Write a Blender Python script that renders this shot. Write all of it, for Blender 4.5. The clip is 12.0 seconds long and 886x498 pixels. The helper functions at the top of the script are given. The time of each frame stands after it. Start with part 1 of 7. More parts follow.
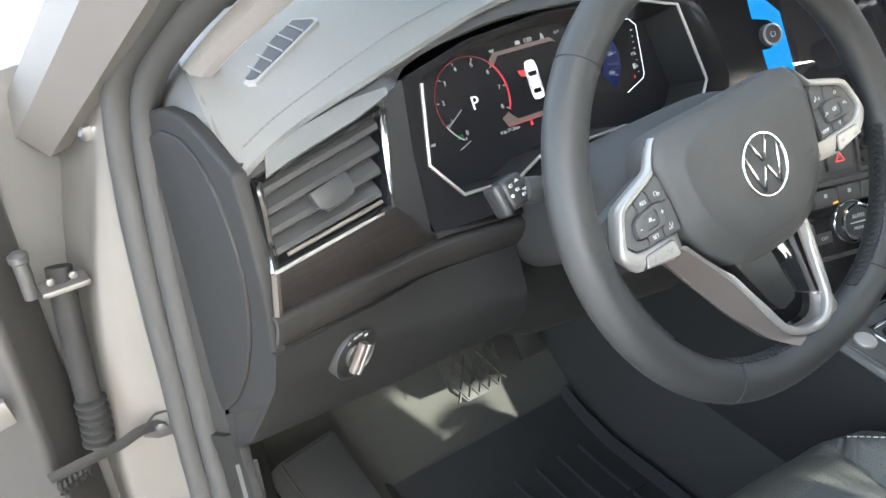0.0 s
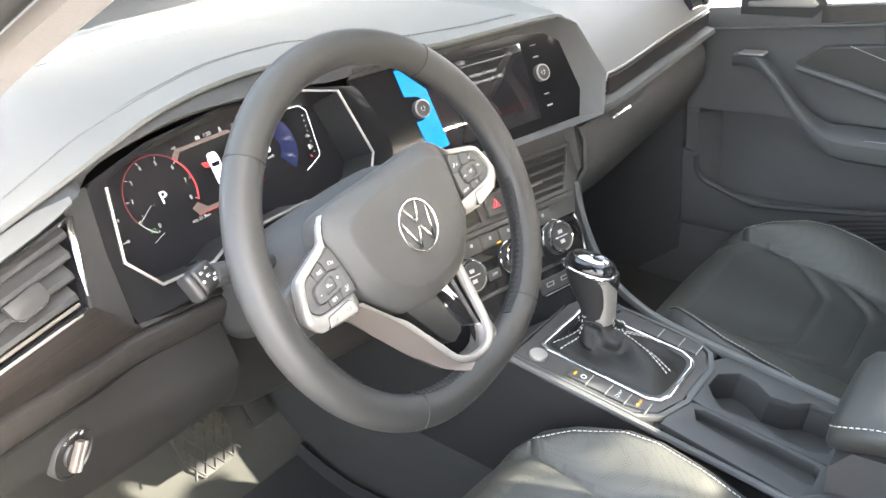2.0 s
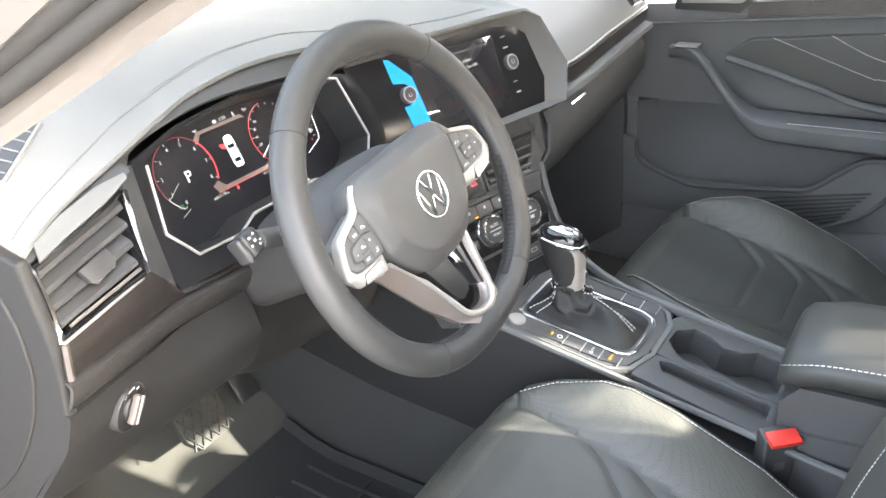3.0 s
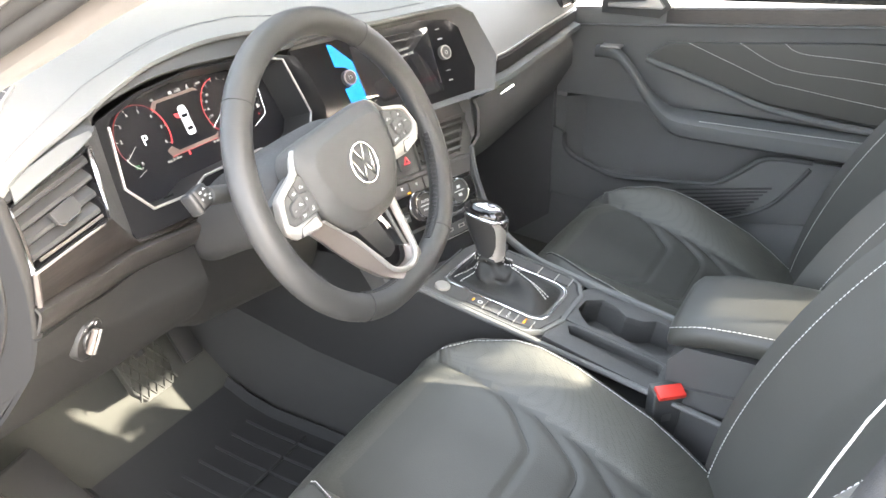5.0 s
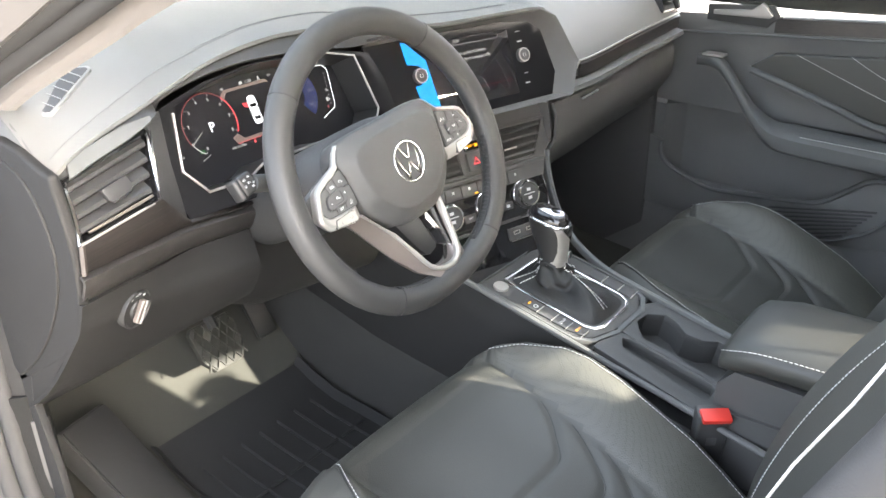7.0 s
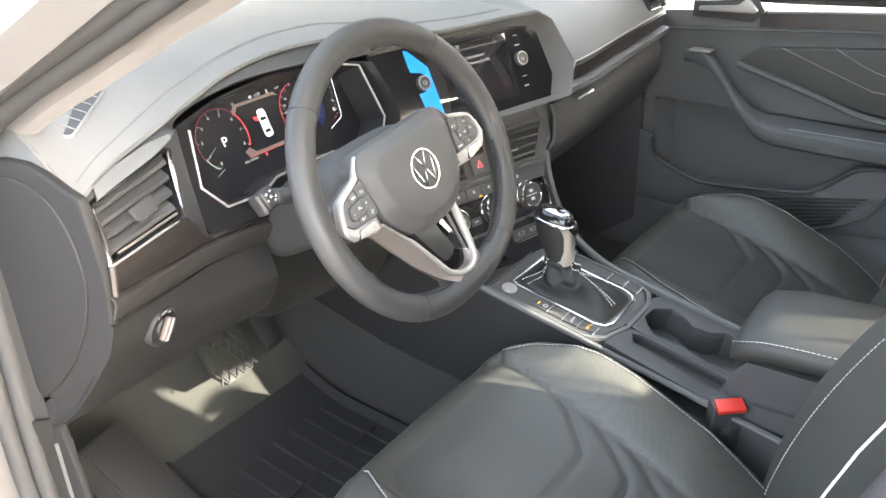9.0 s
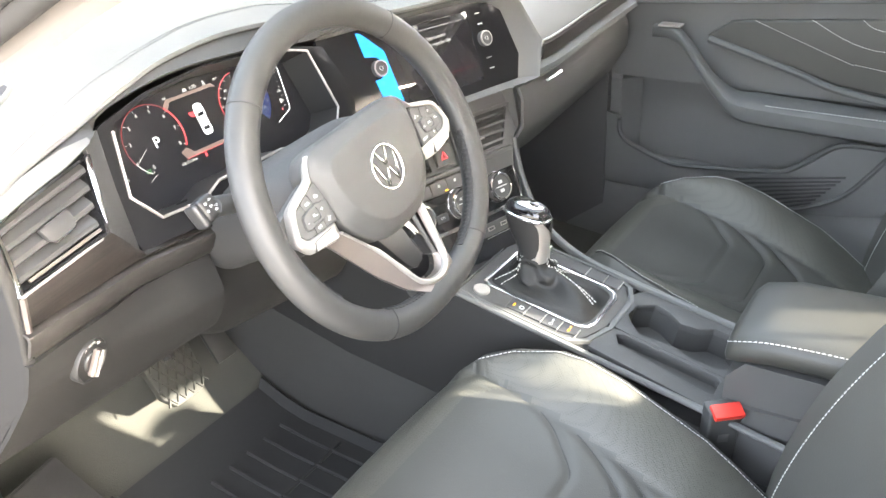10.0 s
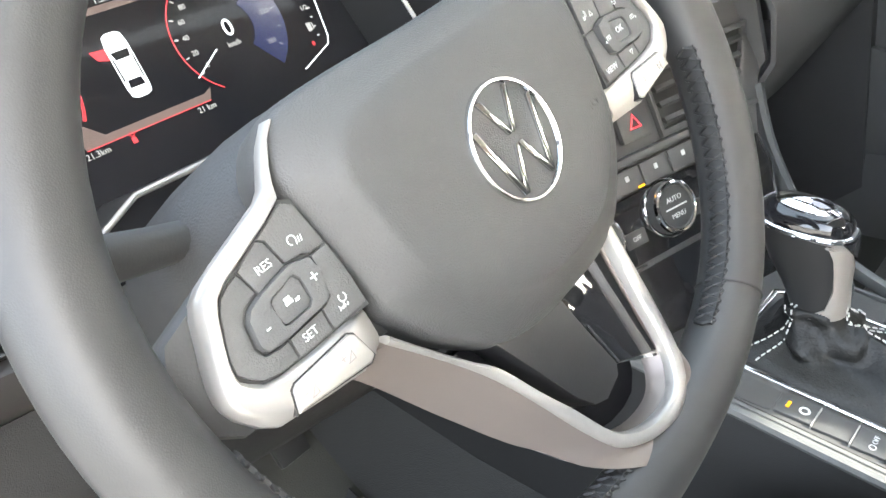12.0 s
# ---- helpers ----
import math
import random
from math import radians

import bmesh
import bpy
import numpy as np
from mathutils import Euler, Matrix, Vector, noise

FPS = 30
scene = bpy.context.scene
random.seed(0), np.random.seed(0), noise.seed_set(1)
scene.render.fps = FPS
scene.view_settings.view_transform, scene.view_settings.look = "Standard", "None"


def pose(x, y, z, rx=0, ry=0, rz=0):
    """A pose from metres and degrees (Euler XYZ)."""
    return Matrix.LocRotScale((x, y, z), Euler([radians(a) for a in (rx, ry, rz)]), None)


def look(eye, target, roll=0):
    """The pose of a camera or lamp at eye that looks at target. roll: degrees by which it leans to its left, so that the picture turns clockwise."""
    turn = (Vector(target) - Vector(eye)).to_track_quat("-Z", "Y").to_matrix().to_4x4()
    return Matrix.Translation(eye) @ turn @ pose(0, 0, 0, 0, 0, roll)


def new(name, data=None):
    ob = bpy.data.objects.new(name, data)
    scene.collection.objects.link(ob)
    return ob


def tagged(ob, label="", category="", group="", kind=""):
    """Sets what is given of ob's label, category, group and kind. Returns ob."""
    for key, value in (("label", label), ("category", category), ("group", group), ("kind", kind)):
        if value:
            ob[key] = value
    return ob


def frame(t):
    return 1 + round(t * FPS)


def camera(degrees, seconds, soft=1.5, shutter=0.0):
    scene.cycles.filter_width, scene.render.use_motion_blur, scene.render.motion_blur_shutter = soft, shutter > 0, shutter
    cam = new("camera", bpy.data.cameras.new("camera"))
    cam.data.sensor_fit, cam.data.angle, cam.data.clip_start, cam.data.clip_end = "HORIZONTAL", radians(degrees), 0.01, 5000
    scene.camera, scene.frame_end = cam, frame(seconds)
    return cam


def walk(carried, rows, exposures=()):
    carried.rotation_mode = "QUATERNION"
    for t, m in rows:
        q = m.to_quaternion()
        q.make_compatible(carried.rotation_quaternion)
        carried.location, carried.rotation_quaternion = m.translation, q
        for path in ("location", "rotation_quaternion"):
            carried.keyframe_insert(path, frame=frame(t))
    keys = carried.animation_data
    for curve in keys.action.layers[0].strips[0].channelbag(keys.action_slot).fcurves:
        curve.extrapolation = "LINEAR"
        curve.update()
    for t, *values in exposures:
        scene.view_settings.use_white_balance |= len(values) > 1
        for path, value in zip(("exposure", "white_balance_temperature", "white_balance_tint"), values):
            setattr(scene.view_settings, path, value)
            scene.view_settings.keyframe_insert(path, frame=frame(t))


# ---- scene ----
cam = camera(54.53, 12.0)
ROWS = [
    (0.0, -0.8704, -0.3735, 1.1459, 62.295, 5.443, -33.885),
    (0.5, -0.8479, -0.3816, 1.1635, 63.599, 6.037, -36.777),
    (1.0, -0.8317, -0.4178, 1.1751, 64.220, 5.950, -40.943),
    (1.5, -0.8505, -0.4458, 1.1823, 64.286, 5.143, -47.802),
    (2.0, -0.8916, -0.4580, 1.1928, 64.348, 4.974, -53.333),
    (2.5, -0.9560, -0.4368, 1.2021, 64.079, 4.343, -56.723),
    (4.5, -1.1603, -0.4851, 1.2354, 63.554, 2.781, -62.552),
    (5.0, -1.1259, -0.5244, 1.2305, 63.535, 0.897, -61.455),
    (5.5, -1.0875, -0.5897, 1.2329, 63.351, 0.317, -57.661),
    (6.0, -1.0756, -0.6310, 1.2409, 63.332, 1.625, -53.268),
    (6.5, -1.0723, -0.6264, 1.2427, 63.277, 1.110, -52.121),
    (8.5, -1.0906, -0.6177, 1.2449, 63.320, 0.486, -51.124),
    (9.0, -1.1127, -0.5864, 1.2561, 63.234, 2.123, -54.191),
    (9.5, -1.1339, -0.5520, 1.2523, 62.766, 2.441, -57.234),
    (10.0, -1.0252, -0.5077, 1.2261, 61.962, 2.695, -57.748),
    (10.5, -0.8639, -0.3679, 1.1765, 62.105, 4.212, -57.283),
    (11.0, -0.6984, -0.2446, 1.0655, 62.556, 7.482, -51.763),
    (11.5, -0.6189, -0.2185, 1.0119, 62.338, 8.981, -50.263),
    (12.0, -0.5911, -0.1883, 0.9975, 62.174, 9.481, -49.409),
]
EXPOSURES = [(0.0, 4.31, 6200, 4), (0.5, 4.52, 6400, 4), (1.0, 4.58, 6580, 6), (1.5, 4.83, 6820, 8), (2.5, 5.18, 6740, 9), (4.5, 5.19, 6920, 10), (5.5, 5.46, 7030, 9), (6.5, 4.96, 6830, 9), (8.5, 4.87, 6830, 9), (9.5, 5.08, 6930, 9), (10.0, 5.61, 7030, 9), (10.5, 5.37, 6930, 9), (11.0, 4.73, 6760, 6), (11.5, 5.12, 6700, 6), (12.0, 5.09, 6620, 6)]
walk(cam, [(t, pose(x, y, z, rx, ry, rz)) for t, x, y, z, rx, ry, rz in ROWS], EXPOSURES)

# ---- daylight ----
SUN_AZ, SUN_EL = 164.5, 21.0   # degrees clockwise from the car's nose, and above the horizon
sky = bpy.data.worlds.new("daylight")
scene.world = sky
sky.use_nodes = True
sky_tex = sky.node_tree.nodes.new("ShaderNodeTexSky")
sky_tex.sky_type, sky_tex.sun_disc = "NISHITA", False
sky_tex.sun_elevation, sky_tex.sun_rotation = radians(SUN_EL), radians(SUN_AZ)
sky_tex.air_density, sky_tex.dust_density, sky_tex.ozone_density = 0.6, 5.0, 0.3
haze = sky.node_tree.nodes.new("ShaderNodeHueSaturation")   # a hazy, washed-out sky
haze.inputs["Saturation"].default_value = 0.6
sky.node_tree.links.new(sky_tex.outputs[0], haze.inputs["Color"])
sky.node_tree.links.new(haze.outputs[0], sky.node_tree.nodes["Background"].inputs[0])
sky.node_tree.nodes["Background"].inputs[1].default_value = 0.15
sun_data = bpy.data.lights.new("sun", "SUN")
sun_data.energy, sun_data.angle, sun_data.color = 1.4, radians(0.6), (1.0, 0.95, 0.87)
sun = new("sun", sun_data)
sun_from = Vector((math.sin(radians(SUN_AZ)) * math.cos(radians(SUN_EL)), math.cos(radians(SUN_AZ)) * math.cos(radians(SUN_EL)), math.sin(radians(SUN_EL))))
sun.matrix_world = look(sun_from * 30, (0, 0, 0))
STOPS = 3.5


# ---- materials ----
def material(name, base, rough=0.5, metal=0.0, grain=0.0, grain_scale=900.0, stain=0.12, stain_scale=9.0, coat=0.0, spec=0.5, sheen=0.0, cells=False):
    """Principled surface with two scales of variation: fine relief (grain) and broad uneven tone (stain)."""
    m = bpy.data.materials.new(name)
    m.use_nodes = True
    n, l = m.node_tree.nodes, m.node_tree.links
    b = n["Principled BSDF"]
    b.inputs["Metallic"].default_value = metal
    b.inputs["Coat Weight"].default_value = coat
    b.inputs["Coat Roughness"].default_value = 0.05
    b.inputs["Specular IOR Level"].default_value = spec
    b.inputs["Sheen Weight"].default_value = sheen
    place = n.new("ShaderNodeTexCoord")
    broad = n.new("ShaderNodeTexNoise")
    broad.inputs["Scale"].default_value, broad.inputs["Detail"].default_value = stain_scale, 5
    l.new(place.outputs["Object"], broad.inputs["Vector"])
    mix = n.new("ShaderNodeMix")
    mix.data_type = "RGBA"
    mix.inputs[6].default_value = (*[c * (1 - stain) for c in base], 1)
    mix.inputs[7].default_value = (*[min(c * (1 + stain), 1) for c in base], 1)
    l.new(broad.outputs[0], mix.inputs[0])
    l.new(mix.outputs[2], b.inputs["Base Color"])
    span = n.new("ShaderNodeMapRange")
    span.inputs[3].default_value, span.inputs[4].default_value = rough - min(0.07, rough * 0.3), min(rough + min(0.07, rough * 0.3), 1)
    l.new(broad.outputs[0], span.inputs[0])
    l.new(span.outputs[0], b.inputs["Roughness"])
    if grain:
        fine = n.new("ShaderNodeTexVoronoi" if cells else "ShaderNodeTexNoise")
        fine.inputs["Scale"].default_value = grain_scale
        l.new(place.outputs["Object"], fine.inputs["Vector"])
        bump = n.new("ShaderNodeBump")
        bump.inputs["Strength"].default_value, bump.inputs["Distance"].default_value = grain, 0.0006
        l.new(fine.outputs[0], bump.inputs["Height"])
        l.new(bump.outputs[0], b.inputs["Normal"])
    return m


def wood(name):
    """Dark open-pored veneer with fine straight grain along the panel."""
    m = material(name, (0.092, 0.075, 0.063), 0.38, grain=0.25, grain_scale=700, coat=0.12)
    n, l = m.node_tree.nodes, m.node_tree.links
    place = n.new("ShaderNodeTexCoord")
    turn = n.new("ShaderNodeMapping")
    turn.inputs["Scale"].default_value = (5, 60, 420)
    l.new(place.outputs["Object"], turn.inputs["Vector"])
    fibre = n.new("ShaderNodeTexNoise")
    fibre.inputs["Scale"].default_value, fibre.inputs["Detail"].default_value = 1.0, 6
    l.new(turn.outputs[0], fibre.inputs["Vector"])
    ramp = n.new("ShaderNodeValToRGB")
    ramp.color_ramp.elements[0].position, ramp.color_ramp.elements[1].position = 0.35, 0.7
    ramp.color_ramp.elements[0].color, ramp.color_ramp.elements[1].color = (0.010, 0.009, 0.0085, 1), (0.024, 0.020, 0.018, 1)
    l.new(fibre.outputs[0], ramp.inputs[0])
    l.new(ramp.outputs[0], n["Principled BSDF"].inputs["Base Color"])
    return m


def perforated(name, base):
    """Leatherette with rows of small punched holes."""
    m = material(name, base, 0.5, grain=0.4, grain_scale=520, cells=True)
    n, l = m.node_tree.nodes, m.node_tree.links
    place, turn, dots, low, mix = n.new("ShaderNodeTexCoord"), n.new("ShaderNodeMapping"), n.new("ShaderNodeTexVoronoi"), n.new("ShaderNodeMath"), n.new("ShaderNodeMix")
    turn.inputs["Rotation"].default_value = (0, radians(38), radians(45))
    dots.inputs["Scale"].default_value, dots.inputs["Randomness"].default_value = 330, 0.0
    low.operation = "LESS_THAN"
    low.inputs[1].default_value = 0.24
    mix.data_type = "RGBA"
    mix.inputs[6].default_value, mix.inputs[7].default_value = (*base, 1), (*[c * 0.5 for c in base], 1)
    l.new(place.outputs["Object"], turn.inputs["Vector"])
    l.new(turn.outputs[0], dots.inputs["Vector"])
    l.new(dots.outputs["Distance"], low.inputs[0])
    l.new(low.outputs[0], mix.inputs[0])
    l.new(mix.outputs[2], n["Principled BSDF"].inputs["Base Color"])
    return m


def glow(name, color, strength):
    m = bpy.data.materials.new(name)
    m.use_nodes = True
    b = m.node_tree.nodes["Principled BSDF"]
    b.inputs["Base Color"].default_value = (0.01, 0.01, 0.01, 1)
    b.inputs["Emission Color"].default_value = (*color, 1)
    b.inputs["Emission Strength"].default_value = strength / 2 ** STOPS
    b.inputs["Roughness"].default_value = 0.15
    return m


def pane(name, tint, rough=0.02):
    """Thin car glass: clear straight through, with real surface reflections."""
    m = bpy.data.materials.new(name)
    m.use_nodes = True
    n, l = m.node_tree.nodes, m.node_tree.links
    n.remove(n["Principled BSDF"])
    clear, gloss, both, edge = n.new("ShaderNodeBsdfTransparent"), n.new("ShaderNodeBsdfGlossy"), n.new("ShaderNodeMixShader"), n.new("ShaderNodeFresnel")
    clear.inputs[0].default_value = (*tint, 1)
    gloss.inputs["Roughness"].default_value = rough
    edge.inputs[0].default_value = 1.5
    l.new(edge.outputs[0], both.inputs[0])
    l.new(clear.outputs[0], both.inputs[1])
    l.new(gloss.outputs[0], both.inputs[2])
    l.new(both.outputs[0], n["Material Output"].inputs[0])
    return m


SOFT = material("soft_touch_plastic", (0.085, 0.087, 0.085), 0.6, grain=0.35, grain_scale=1100, cells=True)
HARD = material("grained_hard_plastic", (0.082, 0.081, 0.079), 0.55, grain=0.3, grain_scale=1300, cells=True)
PAD = material("dash_pad_vinyl", (0.124, 0.1255, 0.122), 0.58, grain=0.4, grain_scale=1000, cells=True, stain=0.08)
# trim plastic darkened for the shade of someone standing in the doorway
ENDCAP = material("shaded_end_plastic", (0.0182, 0.0180, 0.0178), 0.64, spec=0.2, grain=0.3, grain_scale=1300, cells=True)
VENTGREY = material("satin_grey_plastic", (0.033, 0.033, 0.0332), 0.34, spec=0.4, grain=0.1)
KNEE = material("dark_knee_plastic", (0.0170, 0.0168, 0.0165), 0.62, spec=0.2, grain=0.3, grain_scale=1300, cells=True)
GAITER = material("gaiter_leather", (0.011, 0.011, 0.0108), 0.46, spec=0.35, grain=0.5, grain_scale=500, cells=True)
# unseen roof cloth, made paler than the pillar cloth to bounce fill light
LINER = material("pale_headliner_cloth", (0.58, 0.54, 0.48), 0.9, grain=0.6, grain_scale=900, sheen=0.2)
BLACK = material("deep_black_plastic", (0.015, 0.015, 0.015), 0.45, grain=0.1)
SOOT = material("dull_black_rubber", (0.012, 0.012, 0.012), 0.75, spec=0.15, grain=0.3, grain_scale=500)
ZINC = material("dull_zinc", (0.085, 0.082, 0.080), 0.5, 0.5, stain=0.25, stain_scale=60)
DARKSTEEL = material("dark_steel", (0.05, 0.05, 0.05), 0.45, 0.6, stain=0.25, stain_scale=50)
DOORSKIN = material("door_panel_plastic", (0.125, 0.126, 0.122), 0.55, grain=0.3, grain_scale=1300, cells=True)
DECK = material("console_plastic", (0.052, 0.0515, 0.050), 0.55, grain=0.3, grain_scale=1300, cells=True)
HOOD = material("dark_hood_vinyl", (0.032, 0.032, 0.032), 0.6, grain=0.4, grain_scale=1000, cells=True)
# kick and foot rest plastics, darkened further to stand in for footwell shade
KICK = material("shaded_kick_plastic", (0.010, 0.010, 0.0098), 0.64, spec=0.2, grain=0.3, grain_scale=1300, cells=True)
REST = material("shaded_rest_plastic", (0.0155, 0.0155, 0.0152), 0.6, grain=0.3, grain_scale=900)
DARK = material("matt_black_plastic", (0.046, 0.046, 0.045), 0.5, grain=0.15)
PIANO = material("piano_black", (0.012, 0.012, 0.013), 0.045, coat=0.2, stain=0.05, spec=0.7)
GLOSS = material("soft_gloss_black", (0.012, 0.012, 0.013), 0.14, stain=0.05, spec=0.06)
SCREEN = material("screen_glass", (0.014, 0.014, 0.016), 0.04, stain=0.02, spec=0.35)
TOUCH = material("touch_glass", (0.014, 0.014, 0.016), 0.03, stain=0.02, spec=0.5)
LEATHER = material("black_leatherette", (0.045, 0.045, 0.040), 0.5, grain=0.2, grain_scale=520, cells=True, stain=0.1)
PERF = perforated("perforated_leatherette", (0.060, 0.0595, 0.050))
# seat leatherette darkened for the lid, where less sun should fall
LIDSKIN = material("shaded_lid_leatherette", (0.031, 0.031, 0.0265), 0.5, grain=0.2, grain_scale=520, cells=True, stain=0.1)
RIM = material("smooth_wheel_leather", (0.031, 0.031, 0.0302), 0.5, grain=0.08, grain_scale=1500, cells=True)
HUB = material("hub_plastic", (0.054, 0.0535, 0.052), 0.5, grain=0.3, grain_scale=1300, cells=True)
SATIN = material("satin_silver", (0.38, 0.365, 0.342), 0.36, 0.6, stain=0.06)
SKIRT = material("dull_bronze_silver", (0.20, 0.172, 0.155), 0.33, 0.55, stain=0.08)
PILLAR = material("dark_pillar_paint", (0.11, 0.103, 0.098), 0.5, 0.1, stain=0.1)
CHROME = material("bright_chrome", (0.85, 0.85, 0.86), 0.09, 1.0, stain=0.03)
VENEER = wood("dark_wood_veneer")
THREAD = material("white_thread", (0.5, 0.5, 0.48), 0.8, stain=0.08, stain_scale=300)
DARK_THREAD = material("black_thread", (0.02, 0.02, 0.02), 0.7)
# same carpet as the floor, darkened to stand in for footwell shade
TUNNEL = material("shaded_carpet", (0.034, 0.034, 0.0325), 0.95, grain=1.0, grain_scale=600, sheen=0.03, spec=0.2)
CARPET = material("black_carpet", (0.048, 0.048, 0.041), 0.95, grain=1.0, grain_scale=600, sheen=0.04, spec=0.2)
RUBBER = material("black_rubber", (0.022, 0.0225, 0.0225), 0.75, spec=0.25, grain=0.3, grain_scale=500)
SEAL = material("weatherstrip_rubber", (0.026, 0.0258, 0.0258), 0.66, grain=0.3, grain_scale=700)
PAINT = material("champagne_silver_paint", (0.094, 0.088, 0.082), 0.42, 0.3, stain=0.05, coat=0.5)
BODYGREY = material("door_inner_metal", (0.021, 0.0205, 0.0205), 0.45, 0.1, stain=0.15)
# the headliner's beige cloth darkened for the pillars, as if in shade
CLOTH = material("shaded_headliner_cloth", (0.105, 0.093, 0.084), 0.9, grain=0.6, grain_scale=900, sheen=0.2)
STEEL = material("zinc_steel", (0.5, 0.5, 0.5), 0.3, 1.0, stain=0.2, stain_scale=60)
RED = material("red_buckle_plastic", (0.55, 0.035, 0.025), 0.4, stain=0.05)
GREY_PRINT = material("grey_print", (0.2, 0.2, 0.2), 0.5)
PRINT = material("white_print", (0.6, 0.6, 0.6), 0.6, stain=0.03)
LINEN = material("pale_rubber_pad", (0.028, 0.028, 0.023), 0.6, grain=0.5, grain_scale=300)
CONCRETE = material("pale_concrete", (0.19, 0.184, 0.175), 0.9, grain=0.5, grain_scale=80, stain=0.25, stain_scale=1.2)
GLASS = pane("car_glass", (0.92, 0.95, 0.93))
TINT = pane("tinted_car_glass", (0.11, 0.115, 0.113))
PRIVACY = pane("light_tinted_glass", (0.93, 0.94, 0.93))
REARGLASS = pane("rear_car_glass", (0.9, 0.9, 0.88))
W_GLOW = glow("white_display", (0.9, 0.95, 1.0), 1.0)
D_GLOW = glow("dim_white_display", (0.8, 0.8, 0.8), 0.35)
R_GLOW = glow("red_display", (1.0, 0.08, 0.1), 0.6)
DR_GLOW = glow("dim_red_display", (0.6, 0.05, 0.06), 0.25)
T_GLOW = glow("tan_display", (0.45, 0.33, 0.3), 0.25)
B_GLOW = glow("blue_display", (0.0, 0.28, 0.85), 0.72)
DB_GLOW = glow("dark_blue_display", (0.0, 0.03, 0.25), 0.15)
G_GLOW = glow("green_display", (0.1, 0.8, 0.2), 0.16)
A_GLOW = glow("amber_display", (1.0, 0.4, 0.02), 0.9)


# ---- building tools ----
ROOT = {}


def thing(name, label, category, m=None, group="", kind=""):
    ob = new(name)
    ob.empty_display_size = 0.03
    ob.matrix_world = m if m else Matrix()
    ROOT[ob] = ob.matrix_world.copy()
    return tagged(ob, label, category, group, kind)


def part(name, bm, mat, parent=None, label="", angle=38, local=False, cast=True):
    """One mesh object. Under a thing, the bmesh is given in the world unless local is set."""
    if parent is not None and not local:
        bm.transform(ROOT[parent].inverted())
    me = bpy.data.meshes.new(name)
    bmesh.ops.recalc_face_normals(bm, faces=bm.faces)
    bm.to_mesh(me)
    bm.free()
    me.polygons.foreach_set("use_smooth", [True] * len(me.polygons))
    me.set_sharp_from_angle(angle=radians(angle))
    me.materials.append(mat)
    ob = new(name, me)
    if parent is not None:
        ob.parent = parent
        ROOT[ob] = ROOT[parent]
    ob.visible_shadow = cast
    return tagged(ob, label)


def structure(name, bm, mat, label, category, angle=38):
    return tagged(part(name, bm, mat, None, angle=angle), label, category, kind="structure")


def merge(bm, t, m=None):
    if m is not None:
        t.transform(m)
    me = bpy.data.meshes.new("tmp")
    t.to_mesh(me)
    t.free()
    bm.from_mesh(me)
    bpy.data.meshes.remove(me)
    return bm


def bevel_sharp(t, width, seg=2, limit=25):
    if width:
        edges = [e for e in t.edges if len(e.link_faces) == 2 and e.calc_face_angle(0) > radians(limit)]
        bmesh.ops.bevel(t, geom=edges, offset=width, segments=seg, affect="EDGES", profile=0.6, clamp_overlap=True)


def box(bm, c, s, m=None, bevel=0.002, seg=2):
    t = bmesh.new()
    bmesh.ops.create_cube(t, size=1, matrix=Matrix.Diagonal((*s, 1)))
    bevel_sharp(t, bevel, seg)
    return merge(bm, t, (m if m else Matrix()) @ Matrix.Translation(c))


def prism(bm, poly, z0, z1, m=None, bevel=0.0, seg=2):
    t = bmesh.new()
    lo = [t.verts.new((x, y, z0)) for x, y in poly]
    hi = [t.verts.new((x, y, z1)) for x, y in poly]
    n = len(poly)
    t.faces.new(lo[::-1])
    t.faces.new(hi)
    for i in range(n):
        t.faces.new((lo[i], lo[(i + 1) % n], hi[(i + 1) % n], hi[i]))
    bmesh.ops.recalc_face_normals(t, faces=t.faces)
    bevel_sharp(t, bevel, seg, 40)
    return merge(bm, t, m)


def ring(bm, outer, inner, z0, z1, m=None, bevel=0.0, seg=2):
    """A flat frame between two outlines with as many corners each."""
    t = bmesh.new()
    n = len(outer)
    v = [[t.verts.new((x, y, z)) for x, y in o] for o in (outer, inner) for z in (z0, z1)]
    for i in range(n):
        j = (i + 1) % n
        for a, b in ((1, 3), (3, 2), (2, 0), (0, 1)):
            t.faces.new((v[a][i], v[a][j], v[b][j], v[b][i]))
    bmesh.ops.recalc_face_normals(t, faces=t.faces)
    bevel_sharp(t, bevel, seg, 40)
    return merge(bm, t, m)


def loft(bm, rings, closed=True, caps=True, m=None):
    t = bmesh.new()
    v = [[t.verts.new(p) for p in r] for r in rings]
    n = len(rings[0])
    for a, b in zip(v, v[1:]):
        for i in range(n if closed else n - 1):
            j = (i + 1) % n
            t.faces.new((a[i], a[j], b[j], b[i]))
    if closed and caps:
        t.faces.new(v[0][::-1])
        t.faces.new(v[-1])
    bmesh.ops.recalc_face_normals(t, faces=t.faces)
    return merge(bm, t, m)


